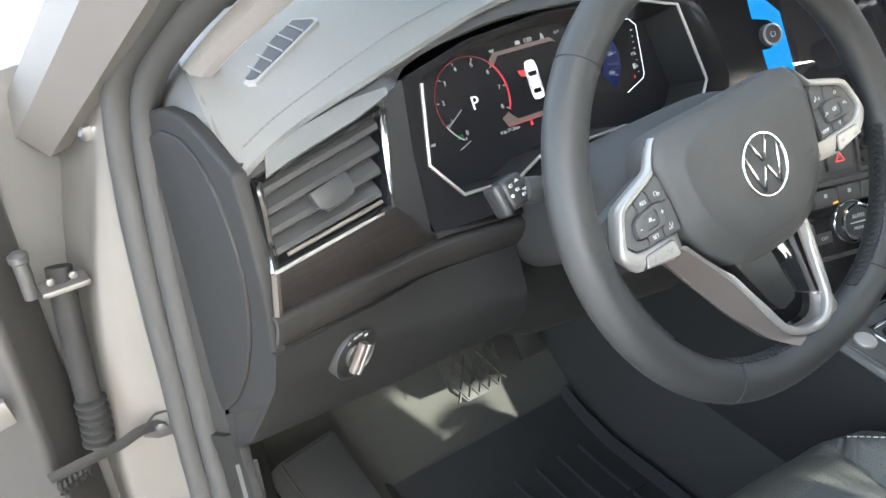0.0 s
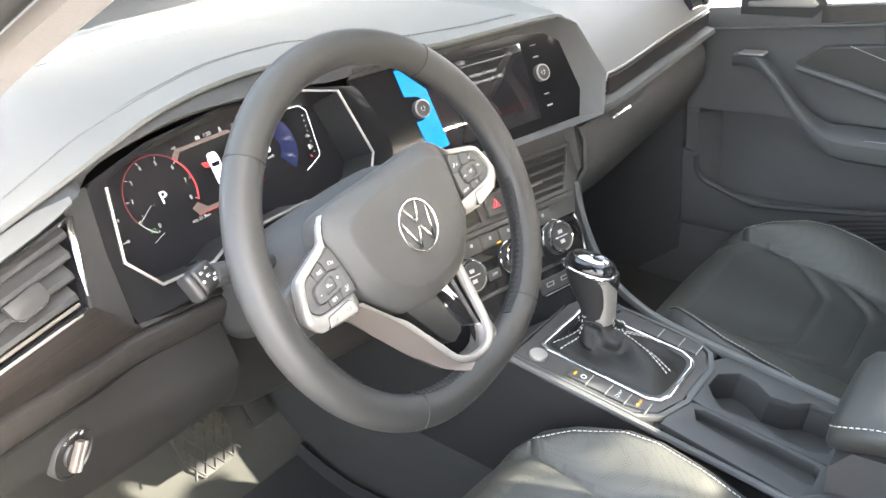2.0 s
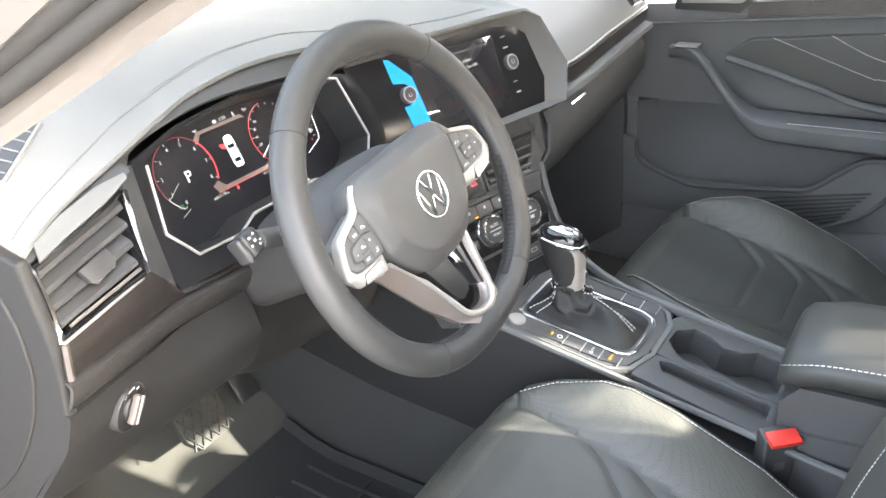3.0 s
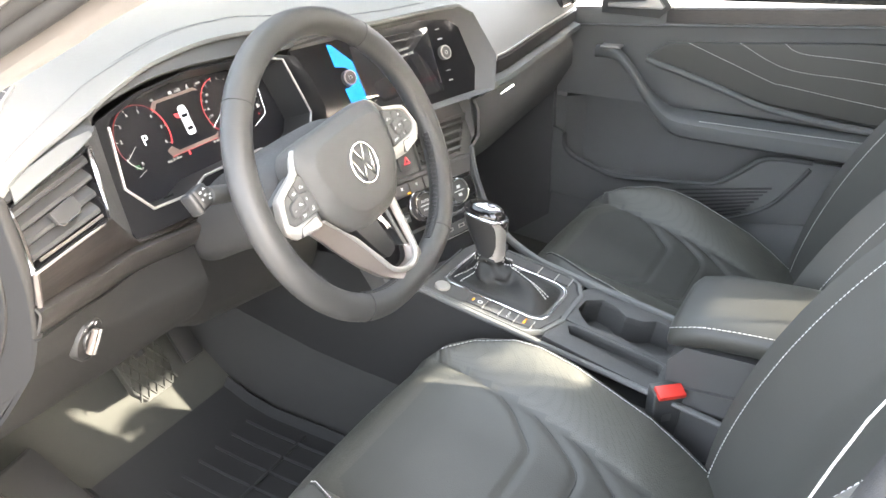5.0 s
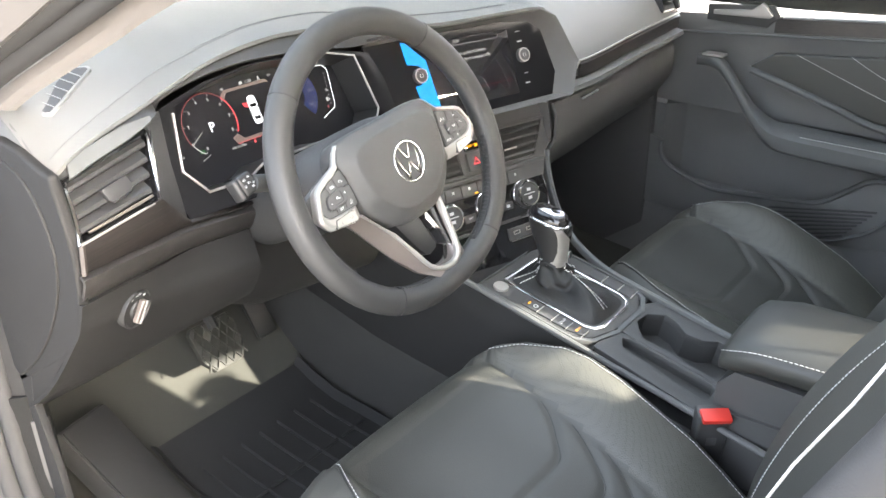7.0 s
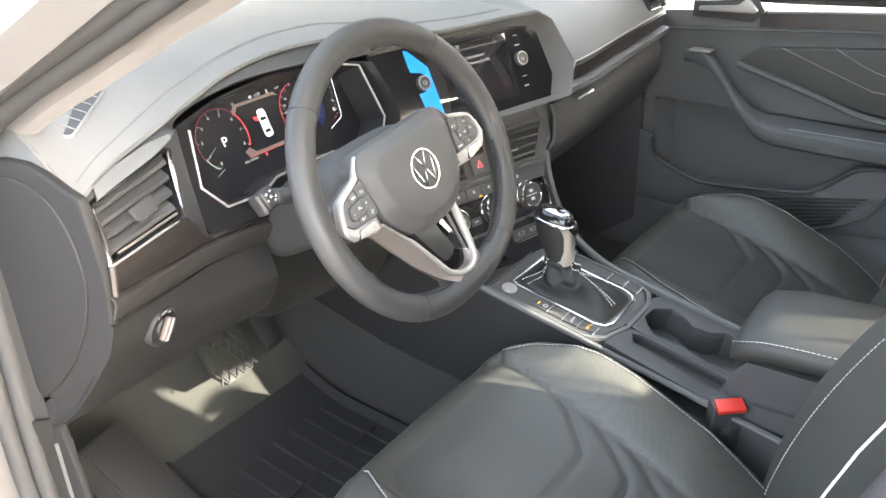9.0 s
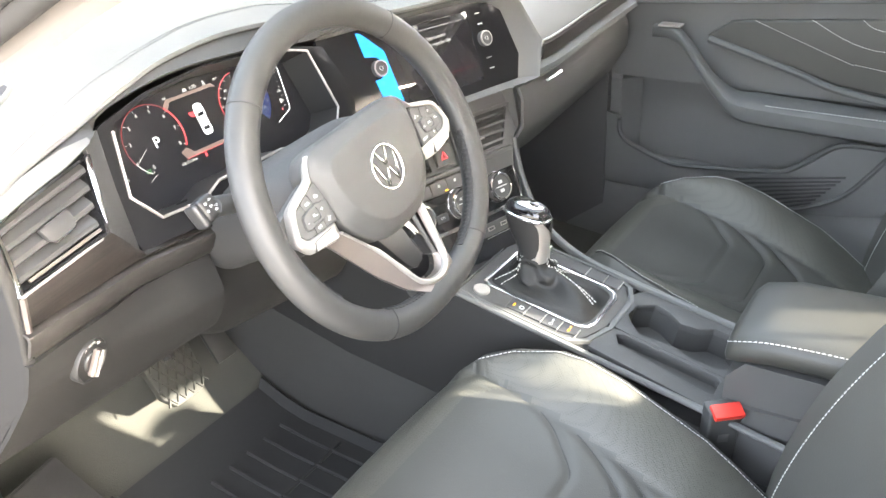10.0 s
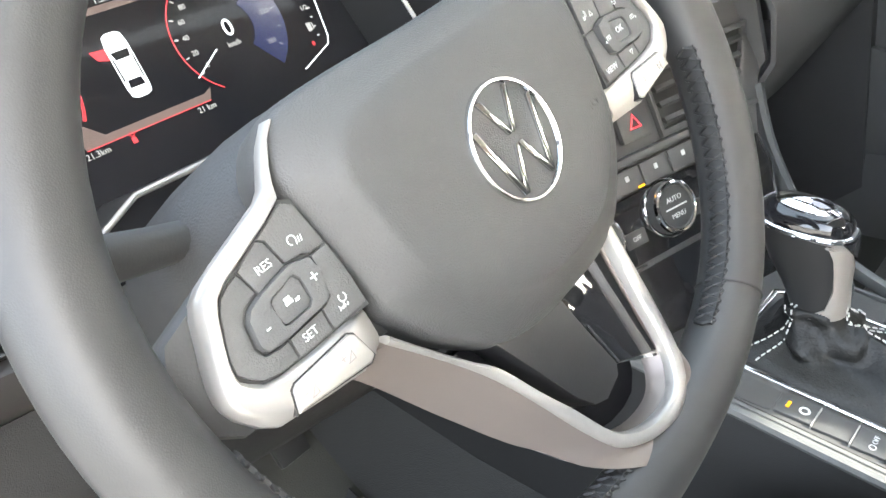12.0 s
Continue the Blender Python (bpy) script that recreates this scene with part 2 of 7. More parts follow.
def sheet(bm, rings, thick, m=None):
    """A skin over rows of points, with its thickness on the side away from the open doorway."""
    t = bmesh.new()
    v = [[t.verts.new(p) for p in r] for r in rings]
    for a, b in zip(v, v[1:]):
        for i in range(len(a) - 1):
            t.faces.new((a[i], a[i + 1], b[i + 1], b[i]))
    bmesh.ops.recalc_face_normals(t, faces=t.faces)
    t.normal_update()
    doorway = Vector((-1.0, -0.4, 1.25))
    if sum(f.normal.dot((doorway - f.calc_center_median()).normalized()) * f.calc_area() for f in t.faces) < 0:
        bmesh.ops.reverse_faces(t, faces=t.faces)
        t.normal_update()
    w = [[t.verts.new(p.co - p.normal * thick) for p in r] for r in v]
    n, k = len(v), len(v[0])
    for a, b in zip(w, w[1:]):
        for i in range(k - 1):
            t.faces.new((a[i], b[i], b[i + 1], a[i + 1]))
    for i in range(n - 1):
        for j in (0, k - 1):
            t.faces.new((v[i][j], v[i + 1][j], w[i + 1][j], w[i][j]))
    for i in range(k - 1):
        for j in (0, n - 1):
            t.faces.new((v[j][i], v[j][i + 1], w[j][i + 1], w[j][i]))
    bmesh.ops.recalc_face_normals(t, faces=t.faces)
    return merge(bm, t, m)


def curve(pts, n=6, closed=False):
    """A smooth run through the points (Catmull-Rom)."""
    p = [Vector(q) for q in pts]
    k = len(p)
    out = []
    for i in range(k if closed else k - 1):
        if closed:
            a, b, c, d = (p[(i + j) % k] for j in (-1, 0, 1, 2))
        else:
            a, b, c, d = p[max(i - 1, 0)], p[i], p[i + 1], p[min(i + 2, k - 1)]
        for s in range(n):
            u = s / n
            out.append(0.5 * (2 * b + (c - a) * u + (2 * a - 5 * b + 4 * c - d) * u * u + (3 * b - a - 3 * c + d) * u ** 3))
    return out if closed else out + [p[-1]]


def tube(bm, pts, r, n=8, closed=False, flat=1.0, up=(0, 0, 1), m=None):
    """A round (or flattened) rod along points; r may be a list."""
    p = [Vector(q) for q in pts]
    k = len(p)
    rings = []
    for i in range(k):
        a, b = (p[(i - 1) % k], p[(i + 1) % k]) if closed else (p[max(i - 1, 0)], p[min(i + 1, k - 1)])
        d = (b - a).normalized()
        s = d.cross(Vector(up))
        s = s.normalized() if s.length > 1e-4 else d.orthogonal().normalized()
        w = s.cross(d)
        q = r[i] if isinstance(r, (list, tuple)) else r
        rings.append([p[i] + q * (math.cos(2 * math.pi * j / n) * s + flat * math.sin(2 * math.pi * j / n) * w) for j in range(n)])
    if closed:
        rings.append(rings[0])
    loft(bm, rings, True, not closed, m)
    if closed:
        bmesh.ops.remove_doubles(bm, verts=bm.verts, dist=1e-6)
    return bm


def lathe(bm, prof, n=32, m=None):
    """Turned about z; the profile runs from the axis or from a rim to the axis."""
    t = bmesh.new()
    rows = []
    for r, z in prof:
        rows.append([t.verts.new((0, 0, z))] if r < 1e-6 else [t.verts.new((r * math.cos(2 * math.pi * i / n), r * math.sin(2 * math.pi * i / n), z)) for i in range(n)])
    for a, b in zip(rows, rows[1:]):
        for i in range(n):
            j = (i + 1) % n
            f = [a[i % len(a)], a[j % len(a)], b[j % len(b)], b[i % len(b)]]
            g = list(dict.fromkeys(f))
            if len(g) > 2:
                t.faces.new(g)
    bmesh.ops.recalc_face_normals(t, faces=t.faces)
    return merge(bm, t, m)


def stitches(bm, pts, length=0.0042, gap=0.0022, r=0.0006, up=(0, 0, 1)):
    """Separate thread stitches along a line, each a small rounded bar."""
    p = [Vector(q) for q in pts]
    run, here, nxt = 0.0, 0.0, 0.0
    for a, b in zip(p, p[1:]):
        d = (b - a).length
        while nxt < run + d:
            s = a.lerp(b, (nxt - run) / d)
            w = (b - a).normalized()
            tube(bm, [s, s + 0.15 * length * w + Vector(up) * r * 0.5, s + 0.85 * length * w + Vector(up) * r * 0.5, s + length * w], [r * 0.6, r, r, r * 0.6], 5, up=up)
            nxt += length + gap
        run += d
    return bm


def text(bm, words, size, m, depth=0.0002, spacing=1.0):
    """Flat lettering in the built-in font, centred at m's origin, in its x-y plane."""
    f = bpy.data.curves.new("words", "FONT")
    f.body, f.size, f.extrude, f.align_x, f.align_y, f.space_character = words, size, depth, "CENTER", "CENTER", spacing
    f.resolution_u = 3
    ob = bpy.data.objects.new("words", f)
    me = bpy.data.meshes.new_from_object(ob)
    t = bmesh.new()
    t.from_mesh(me)
    bpy.data.objects.remove(ob)
    bpy.data.meshes.remove(me)
    return merge(bm, t, m)


def arc(bm, r0, r1, a0, a1, m, n=40, z=0.0, h=0.0003):
    """A flat band round a dial, angles in degrees, counter-clockwise from x."""
    t = bmesh.new()
    rows = []
    for i in range(n + 1):
        a = radians(a0 + (a1 - a0) * i / n)
        rows.append([t.verts.new((r * math.cos(a), r * math.sin(a), zz)) for r, zz in ((r0, z), (r0, z + h), (r1, z + h), (r1, z))])
    for a, b in zip(rows, rows[1:]):
        for i in range(4):
            t.faces.new((a[i], a[(i + 1) % 4], b[(i + 1) % 4], b[i]))
    return merge(bm, t, m)


def bar(bm, x0, y0, x1, y1, w, m, h=0.0003, z=0.0):
    """A thin flat stroke between two points of a plane."""
    d = Vector((x1 - x0, y1 - y0))
    s = Vector((-d.y, d.x)).normalized() * w / 2
    return prism(bm, [(x0 + s.x, y0 + s.y), (x0 - s.x, y0 - s.y), (x1 - s.x, y1 - s.y), (x1 + s.x, y1 + s.y)], z, z + h, m)


def basis(o, x, y):
    """A frame at o with its x and (nearly) its y along these; z is their cross product."""
    x = Vector(x).normalized()
    z = x.cross(Vector(y)).normalized()
    y = z.cross(x)
    return Matrix(((x.x, y.x, z.x, o[0]), (x.y, y.y, z.y, o[1]), (x.z, y.z, z.z, o[2]), (0, 0, 0, 1)))


def lerp_line(line, x):
    """Interpolates rows (x, ...) at x."""
    for a, b in zip(line, line[1:]):
        if x <= b[0]:
            u = (x - a[0]) / (b[0] - a[0])
            return [p + (q - p) * u for p, q in zip(a[1:], b[1:])]
    return list(line[-1][1:])


def mirror(poly):
    return [(-x, y) for x, y in poly[::-1]]


B = bmesh.new

# ---- the setting: ground, floor and body shell ----
bm = B()
sheet(bm, [[(x, y, 0) for y in (-150, -8, 8, 150)] for x in (-150, -8, 8, 150)], 0.1)
structure("ground", bm, CONCRETE, "sunlit pale concrete ground of an open lot", "ground")


def body_shell():
    # carpeted floor with its rising toe-board and the centre tunnel
    bm = B()
    prof = [(-1.45, 0.25), (-0.5, 0.255), (0.2, 0.262), (0.36, 0.27), (0.43, 0.288), (0.50, 0.328), (0.58, 0.378), (0.66, 0.455), (0.70, 0.55), (0.72, 0.75)]
    sheet(bm, [[(x, y, z) for x in (-0.70, -0.4, -0.1, 0.1, 0.4, 0.74)] for y, z in prof], 0.03)
    structure("floor", bm, CARPET, "black carpeted car floor rising to the toe-board", "floor")
    bm = B()
    rings = []
    for y, z in ((-1.4, 0.40), (-0.3, 0.40), (0.1, 0.42), (0.3, 0.44), (0.62, 0.50)):
        rings.append([(-0.17, y, 0.24), (-0.14, y, z - 0.1), (-0.115, y, z - 0.03), (-0.08, y, z), (0.08, y, z), (0.115, y, z - 0.03), (0.14, y, z - 0.1), (0.17, y, 0.24)])
    loft(bm, rings, closed=True)
    structure("floor_tunnel", bm, TUNNEL, "black carpet over the centre tunnel", "floor")
    # side sill, hinge pillar and A-pillar, in body colour
    bm = B()
    box(bm, (-0.775, -0.25, 0.36), (0.11, 1.5, 0.12), None, 0.02, 3)
    structure("door_sill", bm, PAINT, "champagne painted door sill", "sill")
    bm = B()
    rows = []
    for z, xr, xl, dy in ((0.28, -0.745, -0.815, 0.02), (0.5, -0.745, -0.814, 0.012), (0.58, -0.742, -0.812, 0.008), (0.605, -0.741, -0.808, 0.002), (0.64, -0.740, -0.803, 0.006), (0.71, -0.738, -0.795, 0.002), (0.8, -0.733, -0.776, 0.0), (0.905, -0.722, -0.746, 0.0), (0.96, -0.71, -0.735, -0.02), (1.0, -0.70, -0.725, -0.045)):
        w = xl - xr
        rows.append([(xr, 0.372 + dy, z), (xr + 0.3 * w, 0.392 + dy, z), (xr + 0.65 * w, 0.402 + dy, z), (xr + 0.92 * w, 0.409 + dy, z), (xl, 0.416 + dy, z), (xl - 0.002, 0.44 + dy, z), (xl - 0.003, 0.56, z)])
    sheet(bm, rows, 0.008)
    structure("hinge_pillar", bm, PAINT, "champagne painted front door jamb", "door jamb")
    bm = B()
    sheet(bm, [[(-0.72, 0.56, z), (-0.80, 0.52, z), (-0.90, 0.50, z), (-0.96, 0.60, z)] for z in (0.25, 0.6, 0.9, 0.96)], 0.01)
    structure("hinge_recess", bm, DARK, "black recess behind the door hinges", "door jamb")
    bm = B()
    outer = curve([(-0.775, 0.50, 0.90), (-0.745, 0.33, 1.0), (-0.715, 0.12, 1.115), (-0.67, -0.12, 1.245), (-0.62, -0.4, 1.345)], 5)
    rings = []
    for i, p in enumerate(outer):
        rings.append([p + Vector(v) for v in ((0, 0, -0.025), (-0.022, 0.012, 0.0), (-0.018, 0.04, 0.03), (0.03, 0.05, 0.035), (0.05, 0.02, 0.015), (0.03, -0.005, -0.015))])
    loft(bm, rings)
    structure("a_pillar", bm, PILLAR, "dark painted windscreen pillar", "pillar")
    bm = B()
    low_edge = curve([(-0.6735, 0.345, 0.929), (-0.676, 0.285, 0.963), (-0.668, 0.229, 0.997), (-0.659, 0.169, 1.027), (-0.652, 0.128, 1.048), (-0.646, 0.086, 1.069), (-0.637, 0.03, 1.098), (-0.605, -0.18, 1.195), (-0.565, -0.42, 1.285)], 5)
    high_edge = curve([(-0.6957, 0.345, 0.936), (-0.686, 0.315, 0.970), (-0.676, 0.245, 1.012), (-0.667, 0.182, 1.044), (-0.660, 0.137, 1.068), (-0.652, 0.098, 1.089), (-0.643, 0.04, 1.119), (-0.611, -0.17, 1.216), (-0.571, -0.41, 1.306)], 5)
    rings = []
    for a, b in zip(low_edge, high_edge):
        rings.append([a, a.lerp(b, 0.25) + Vector((-0.004, -0.005, 0)), a.lerp(b, 0.6) + Vector((-0.005, -0.006, 0)), b, b + Vector((0.008, 0.024, -0.004)), a + Vector((0.008, 0.022, -0.006))])
    loft(bm, rings)
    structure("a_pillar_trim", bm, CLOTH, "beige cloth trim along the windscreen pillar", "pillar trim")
    bm = B()
    tube(bm, [p + Vector((-0.016, 0.019, 0.008)) for p in high_edge], 0.018, 10)
    structure("door_seal", bm, SEAL, "grey rubber seal beside the windscreen pillar trim", "seal")
    # rubber seals round the door opening
    for k, (dx, dy, dz, r) in enumerate(((-0.002, -0.002, 0.0, 0.013), (-0.020, 0.014, 0.006, 0.013))):
        bm = B()
        path = [(-0.728, 0.30, 0.33), (-0.728, 0.352, 0.40), (-0.728, 0.366, 0.52), (-0.724, 0.368, 0.66), (-0.719, 0.365, 0.80), (-0.712, 0.358, 0.90), (-0.705, 0.33, 0.965), (-0.692, 0.25, 1.02), (-0.675, 0.12, 1.085), (-0.645, -0.08, 1.185), (-0.60, -0.36, 1.31)]
        tube(bm, [p + Vector((dx, dy, dz)) for p in curve(path, 5)], r, 10)
        structure("door_seal", bm, SEAL, "grey rubber seal round the open doorway", "seal")
    # lower kick trim below the dashboard's end
    bm = B()
    rows = []
    for z, y1 in ((0.33, 0.36), (0.45, 0.362), (0.56, 0.365), (0.60, 0.362)):
        rows.append([(-0.728, y1, z), (-0.716, y1 - 0.015, z), (-0.70, y1 - 0.02, z), (-0.675, y1 + 0.03, z), (-0.66, y1 + 0.16, z), (-0.655, y1 + 0.3, z)])
    sheet(bm, rows, 0.006)
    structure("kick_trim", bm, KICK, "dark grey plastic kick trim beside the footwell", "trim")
    bm = B()
    rows = []
    for z in (0.36, 0.5, 0.62, 0.75, 0.88, 0.935):
        rows.append([(-0.724, 0.362, z), (-0.712, 0.348, z), (-0.702, 0.338, z), (-0.694, 0.36, z), (-0.69, 0.5, z)])
    sheet(bm, rows, 0.004)
    structure("pillar_lower_trim", bm, ENDCAP, "dark grey plastic trim between dashboard and door seal", "trim")
    bm = B()
    loft(bm, [[(x, y + 0.30 - 0.335 * (z > 0.96) * 0, z) for x, y in ((-0.722, 0.055), (-0.700, 0.030), (-0.676, 0.036), (-0.668, 0.075), (-0.70, 0.11))] for z in (0.88, 0.925, 0.94)])
    structure("pillar_trim_foot", bm, ENDCAP, "dark grey foot of the windscreen pillar trim", "trim")
    # B-pillar beside the driver's seat
    bm = B()
    edge_run = curve([(-0.715, -0.43, 0.34), (-0.70, -0.465, 0.65), (-0.68, -0.530, 0.895), (-0.672, -0.578, 1.02), (-0.63, -0.68, 1.33)], 4)
    rings = []
    for p in edge_run:
        rings.append([p + Vector(v) for v in ((-0.02, -0.05, 0), (-0.05, -0.06, 0), (-0.068, -0.11, 0), (-0.07, -0.2, 0), (0.03, -0.2, 0), (0.012, -0.03, 0))])
    loft(bm, rings)
    structure("b_pillar", bm, PILLAR, "dark painted pillar behind the front door", "pillar")
    bm = B()
    tube(bm, [p + Vector((0.0, -0.002, 0)) for p in edge_run], 0.0009, 8)
    structure("pillar_edge_strip", bm, material("pale_edge_strip", (0.5, 0.49, 0.48), 0.4), "pale strip along the edge of the pillar trim", "trim")
    bm = B()
    tube(bm, [p + Vector((-0.026, -0.034, 0)) for p in edge_run], 0.020, 12)
    structure("pillar_seal", bm, SEAL, "grey rubber seal along the pillar", "seal")
    # roof and closed rear of the cabin, unseen, their edges set to trim sunlight
    bm = B()
    rows = []
    for y, z in ((-0.35, 1.365), (-0.6, 1.385), (-0.9, 1.385), (-1.2, 1.365), (-1.5, 1.335), (-1.75, 1.302)):
        rows.append([(x, y - 0.06 * abs(x), z - 0.09 * abs(x / 0.6) ** 3) for x in (-0.62, -0.5, -0.25, 0, 0.25, 0.5, 0.62)])
    sheet(bm, rows, 0.04)
    for x in (-0.625, 0.635):
        loft(bm, [[(x - 0.04, y, z - 0.06), (x - 0.045, y, z + 0.03), (x + 0.045, y, z + 0.02), (x + 0.05, y, z - 0.06)] for y, z in ((-0.36, 1.29), (-0.7, 1.31), (-1.1, 1.30), (-1.5, 1.25), (-1.78, 1.20))])
    structure("roof", bm, LINER, "pale cloth headliner under the roof", "ceiling")
    bm = B()
    loft(bm, [[(x, -1.22, 0.27), (x, -1.34, 0.97), (x, -1.46, 0.97), (x, -1.46, 0.27)] for x in (-0.72, 0.74)])
    # unseen head restraints, added and spaced to shape the sun's patches inside
    for x, k, rise in ((-0.40, 1.6, 0.03), (0.405, 1.6, 0.03)):
        rings = []
        for z, w in ((0.94, 0.080), (1.02, 0.085), (1.055, 0.075), (1.08, 0.056), (1.095, 0.034), (1.10, 0.012)):
            rings.append([(x + k * w * math.copysign(abs(math.cos(a)) ** 0.6, math.cos(a)), -1.38 - 0.25 * (z - 0.97) + 0.05 * math.sin(a), z + rise) for a in [2 * math.pi * i / 16 for i in range(16)]])
        loft(bm, rings)
    # slim unseen head restraint on two posts, added to cast the toe-board's arc shadow
    loft(bm, [[(0.186 + w * math.cos(a), -1.40 + 0.012 * math.sin(a), z) for a in [2 * math.pi * i / 16 for i in range(16)]] for z, w in ((1.071, 0.020), (1.076, 0.044), (1.086, 0.054), (1.096, 0.044), (1.103, 0.018))])
    for x in (0.156, 0.216):
        tube(bm, [(x, -1.40, 0.96), (x, -1.40, 1.08)], 0.004, 8)
    structure("wall_rear", bm, LEATHER, "black leatherette rear seat back closing the cabin", "wall")
    bm = B()
    box(bm, (0, -1.88, 0.955), (1.4, 0.84, 0.03), None, 0.01)
    structure("parcel_shelf", bm, CARPET, "black parcel shelf below the rear window", "shelf")
    for k, x in ((1, -0.735), (2, 0.765)):
        s = 1 if x > 0 else -1
        bm = B()
        box(bm, (x, -1.02, 0.61), (0.06, 0.76, 0.68), None, 0.01)
        structure("wall_side_%d" % k, bm, HARD, "dark grey inner side of the rear door", "wall")
        bm = B()
        sheet(bm, [[(x, -1.30, 0.94), (x, -2.30, 0.94)], [(s * 0.67, -1.42, 1.12), (s * 0.68, -2.10, 1.08)], [(s * 0.60, -1.50, 1.26), (s * 0.61, -1.86, 1.24)]], 0.03)
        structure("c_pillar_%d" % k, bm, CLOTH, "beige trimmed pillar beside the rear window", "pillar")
    bm = B()
    box(bm, (0.70, -0.62, 1.09), (0.06, 0.12, 0.46), None, 0.01)
    structure("b_pillar_far", bm, CLOTH, "beige trimmed middle pillar on the far side", "pillar")
    for k, s in ((1, -1), (2, 1)):
        bm = B()
        sheet(bm, [[(s * 0.752, -0.66, 0.93), (s * 0.752, -1.40, 0.93)], [(s * 0.655, -0.66, 1.29), (s * 0.64, -1.40, 1.27)]], 0.004)
        structure("window_rear_%d" % k, bm, PRIVACY, "lightly tinted side window of the rear door", "window")
    bm = B()
    sheet(bm, [[(x, -1.76, 1.265 - 0.04 * (x / 0.6) ** 2), (x * 1.08, -2.02, 1.12), (x * 1.1, -2.28, 0.97)] for x in (-0.58, -0.3, 0, 0.3, 0.58)], 0.004)
    pane_ob = structure("window_back", bm, REARGLASS, "clear sloping rear window of the car", "window")
    pane_ob.visible_shadow = False
    # bulkhead and the far footwell side
    bm = B()
    sheet(bm, [[(x, 0.70, z) for x in (-0.72, -0.3, 0.3, 0.76)] for z in (0.70, 0.95)], 0.02)
    structure("wall_front", bm, TUNNEL, "black carpeted bulkhead under the dashboard", "wall")
    bm = B()
    sheet(bm, [[(0.735, y, z) for y in (0.20, 0.45, 0.76)] for z in (0.26, 0.6, 0.95)], 0.02)
    structure("kick_trim_far", bm, HARD, "dark grey kick trim beside the far footwell", "trim")
    # far windscreen pillar
    bm = B()
    tube(bm, curve([(0.75, 0.42, 0.90), (0.73, 0.28, 1.0), (0.70, 0.08, 1.11), (0.64, -0.18, 1.24), (0.60, -0.42, 1.33)], 5), 0.035, 8)
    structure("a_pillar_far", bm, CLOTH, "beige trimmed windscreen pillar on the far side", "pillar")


body_shell()


def windscreen():
    bm = B()
    rows = []
    for u in range(9):
        x = -0.66 + 1.32 * u / 8
        bow = 0.10 * (1 - (x / 0.66) ** 2)
        rows.append([(x * (1 - 0.1 * v / 6), 0.70 + bow - (0.70 + bow + 0.32) * v / 6 , 0.955 + (1.36 - 0.955) * (v / 6) ** 0.9) for v in range(7)])
    sheet(bm, rows, 0.004)
    return tagged(part("windscreen", bm, GLASS, cast=False), "clear laminated windscreen over the dashboard", "windscreen", kind="structure")


windscreen()
bm = B()
rows = []
for y, z in ((0.80, 0.945), (1.1, 0.93), (1.5, 0.88), (1.75, 0.78)):
    rows.append([(x, y - 0.1 * (x / 0.7) ** 2, z - 0.05 * (x / 0.8) ** 4) for x in (-0.8, -0.6, -0.3, 0, 0.3, 0.6, 0.8)])
sheet(bm, rows, 0.02)
structure("bonnet", bm, PAINT, "champagne painted bonnet beyond the windscreen", "bonnet")


# ---- the dashboard ----
EDGE = [(-0.705, 0.165, 0.933), (-0.64, 0.198, 0.945), (-0.556, 0.225, 0.957), (-0.48, 0.249, 0.969), (-0.40, 0.268, 0.980), (-0.30, 0.274, 0.985), (-0.20, 0.256, 0.981), (-0.12, 0.227, 0.972), (-0.049, 0.201, 0.964), (0.131, 0.154, 0.963), (0.165, 0.143, 0.954), (0.185, 0.134, 0.938), (0.205, 0.122, 0.90), (0.223, 0.112, 0.867), (0.46, 0.128, 0.867), (0.70, 0.147, 0.866)]
BEZEL = [(-0.705, 0.152, 0.926), (-0.689, 0.168, 0.925), (-0.561, 0.197, 0.947), (-0.527, 0.236, 0.945), (-0.50, 0.243, 0.955), (-0.40, 0.252, 0.967), (-0.26, 0.247, 0.96), (-0.197, 0.242, 0.95), (-0.12, 0.215, 0.955), (-0.049, 0.205, 0.952), (0.131, 0.160, 0.950), (0.165, 0.150, 0.942), (0.182, 0.145, 0.93), (0.2, 0.135, 0.9), (0.212, 0.128, 0.867)]
EDGE = [tuple(p) for p in curve(EDGE, 6)]
BEZEL = [tuple(p) for p in curve(BEZEL, 6)]
XS = sorted(set([p[0] for p in EDGE if 0.12 < p[0] < 0.24] + [-0.705 + 1.405 * i / 90 for i in range(91)]))


def pad_point(x, s):
    """The dash pad at x: s runs from the windscreen (0) to the front edge (1)."""
    ye, ze = lerp_line(EDGE, x)
    yb = 0.80 - 0.20 * (abs(x) / 0.705) ** 3
    zb = 0.935
    if x <= 0.223:
        low = max(0.0, (x - 0.131) / 0.092)
    else:
        low = 1.0
    crown = 0.030 * (1 - low) + 0.10 * low
    side = min(1.0, max(0.0, (-0.36 - x) / 0.16))
    side = side * side * (3 - 2 * side)
    crown += 0.020 * side
    y = yb + (ye - yb) * s
    z = zb + (ze - zb) * s + crown * math.sin(math.pi * s ** (1.0 + 0.9 * low + 0.6 * side))
    if x < -0.62:
        # the pad draws in towards the foot of the windscreen pillar
        limit = lerp_line([(-1.0, -0.705), (0.165, -0.705), (0.205, -0.700), (0.252, -0.693), (0.29, -0.686), (0.33, -0.678), (0.40, -0.668), (2.0, -0.664)], y)[0]
        k = (-0.62 - x) / 0.085
        return Vector((-0.62 + (limit + 0.62) * k, y, z - 0.005 * k ** 5))
    return Vector((x, y, z))


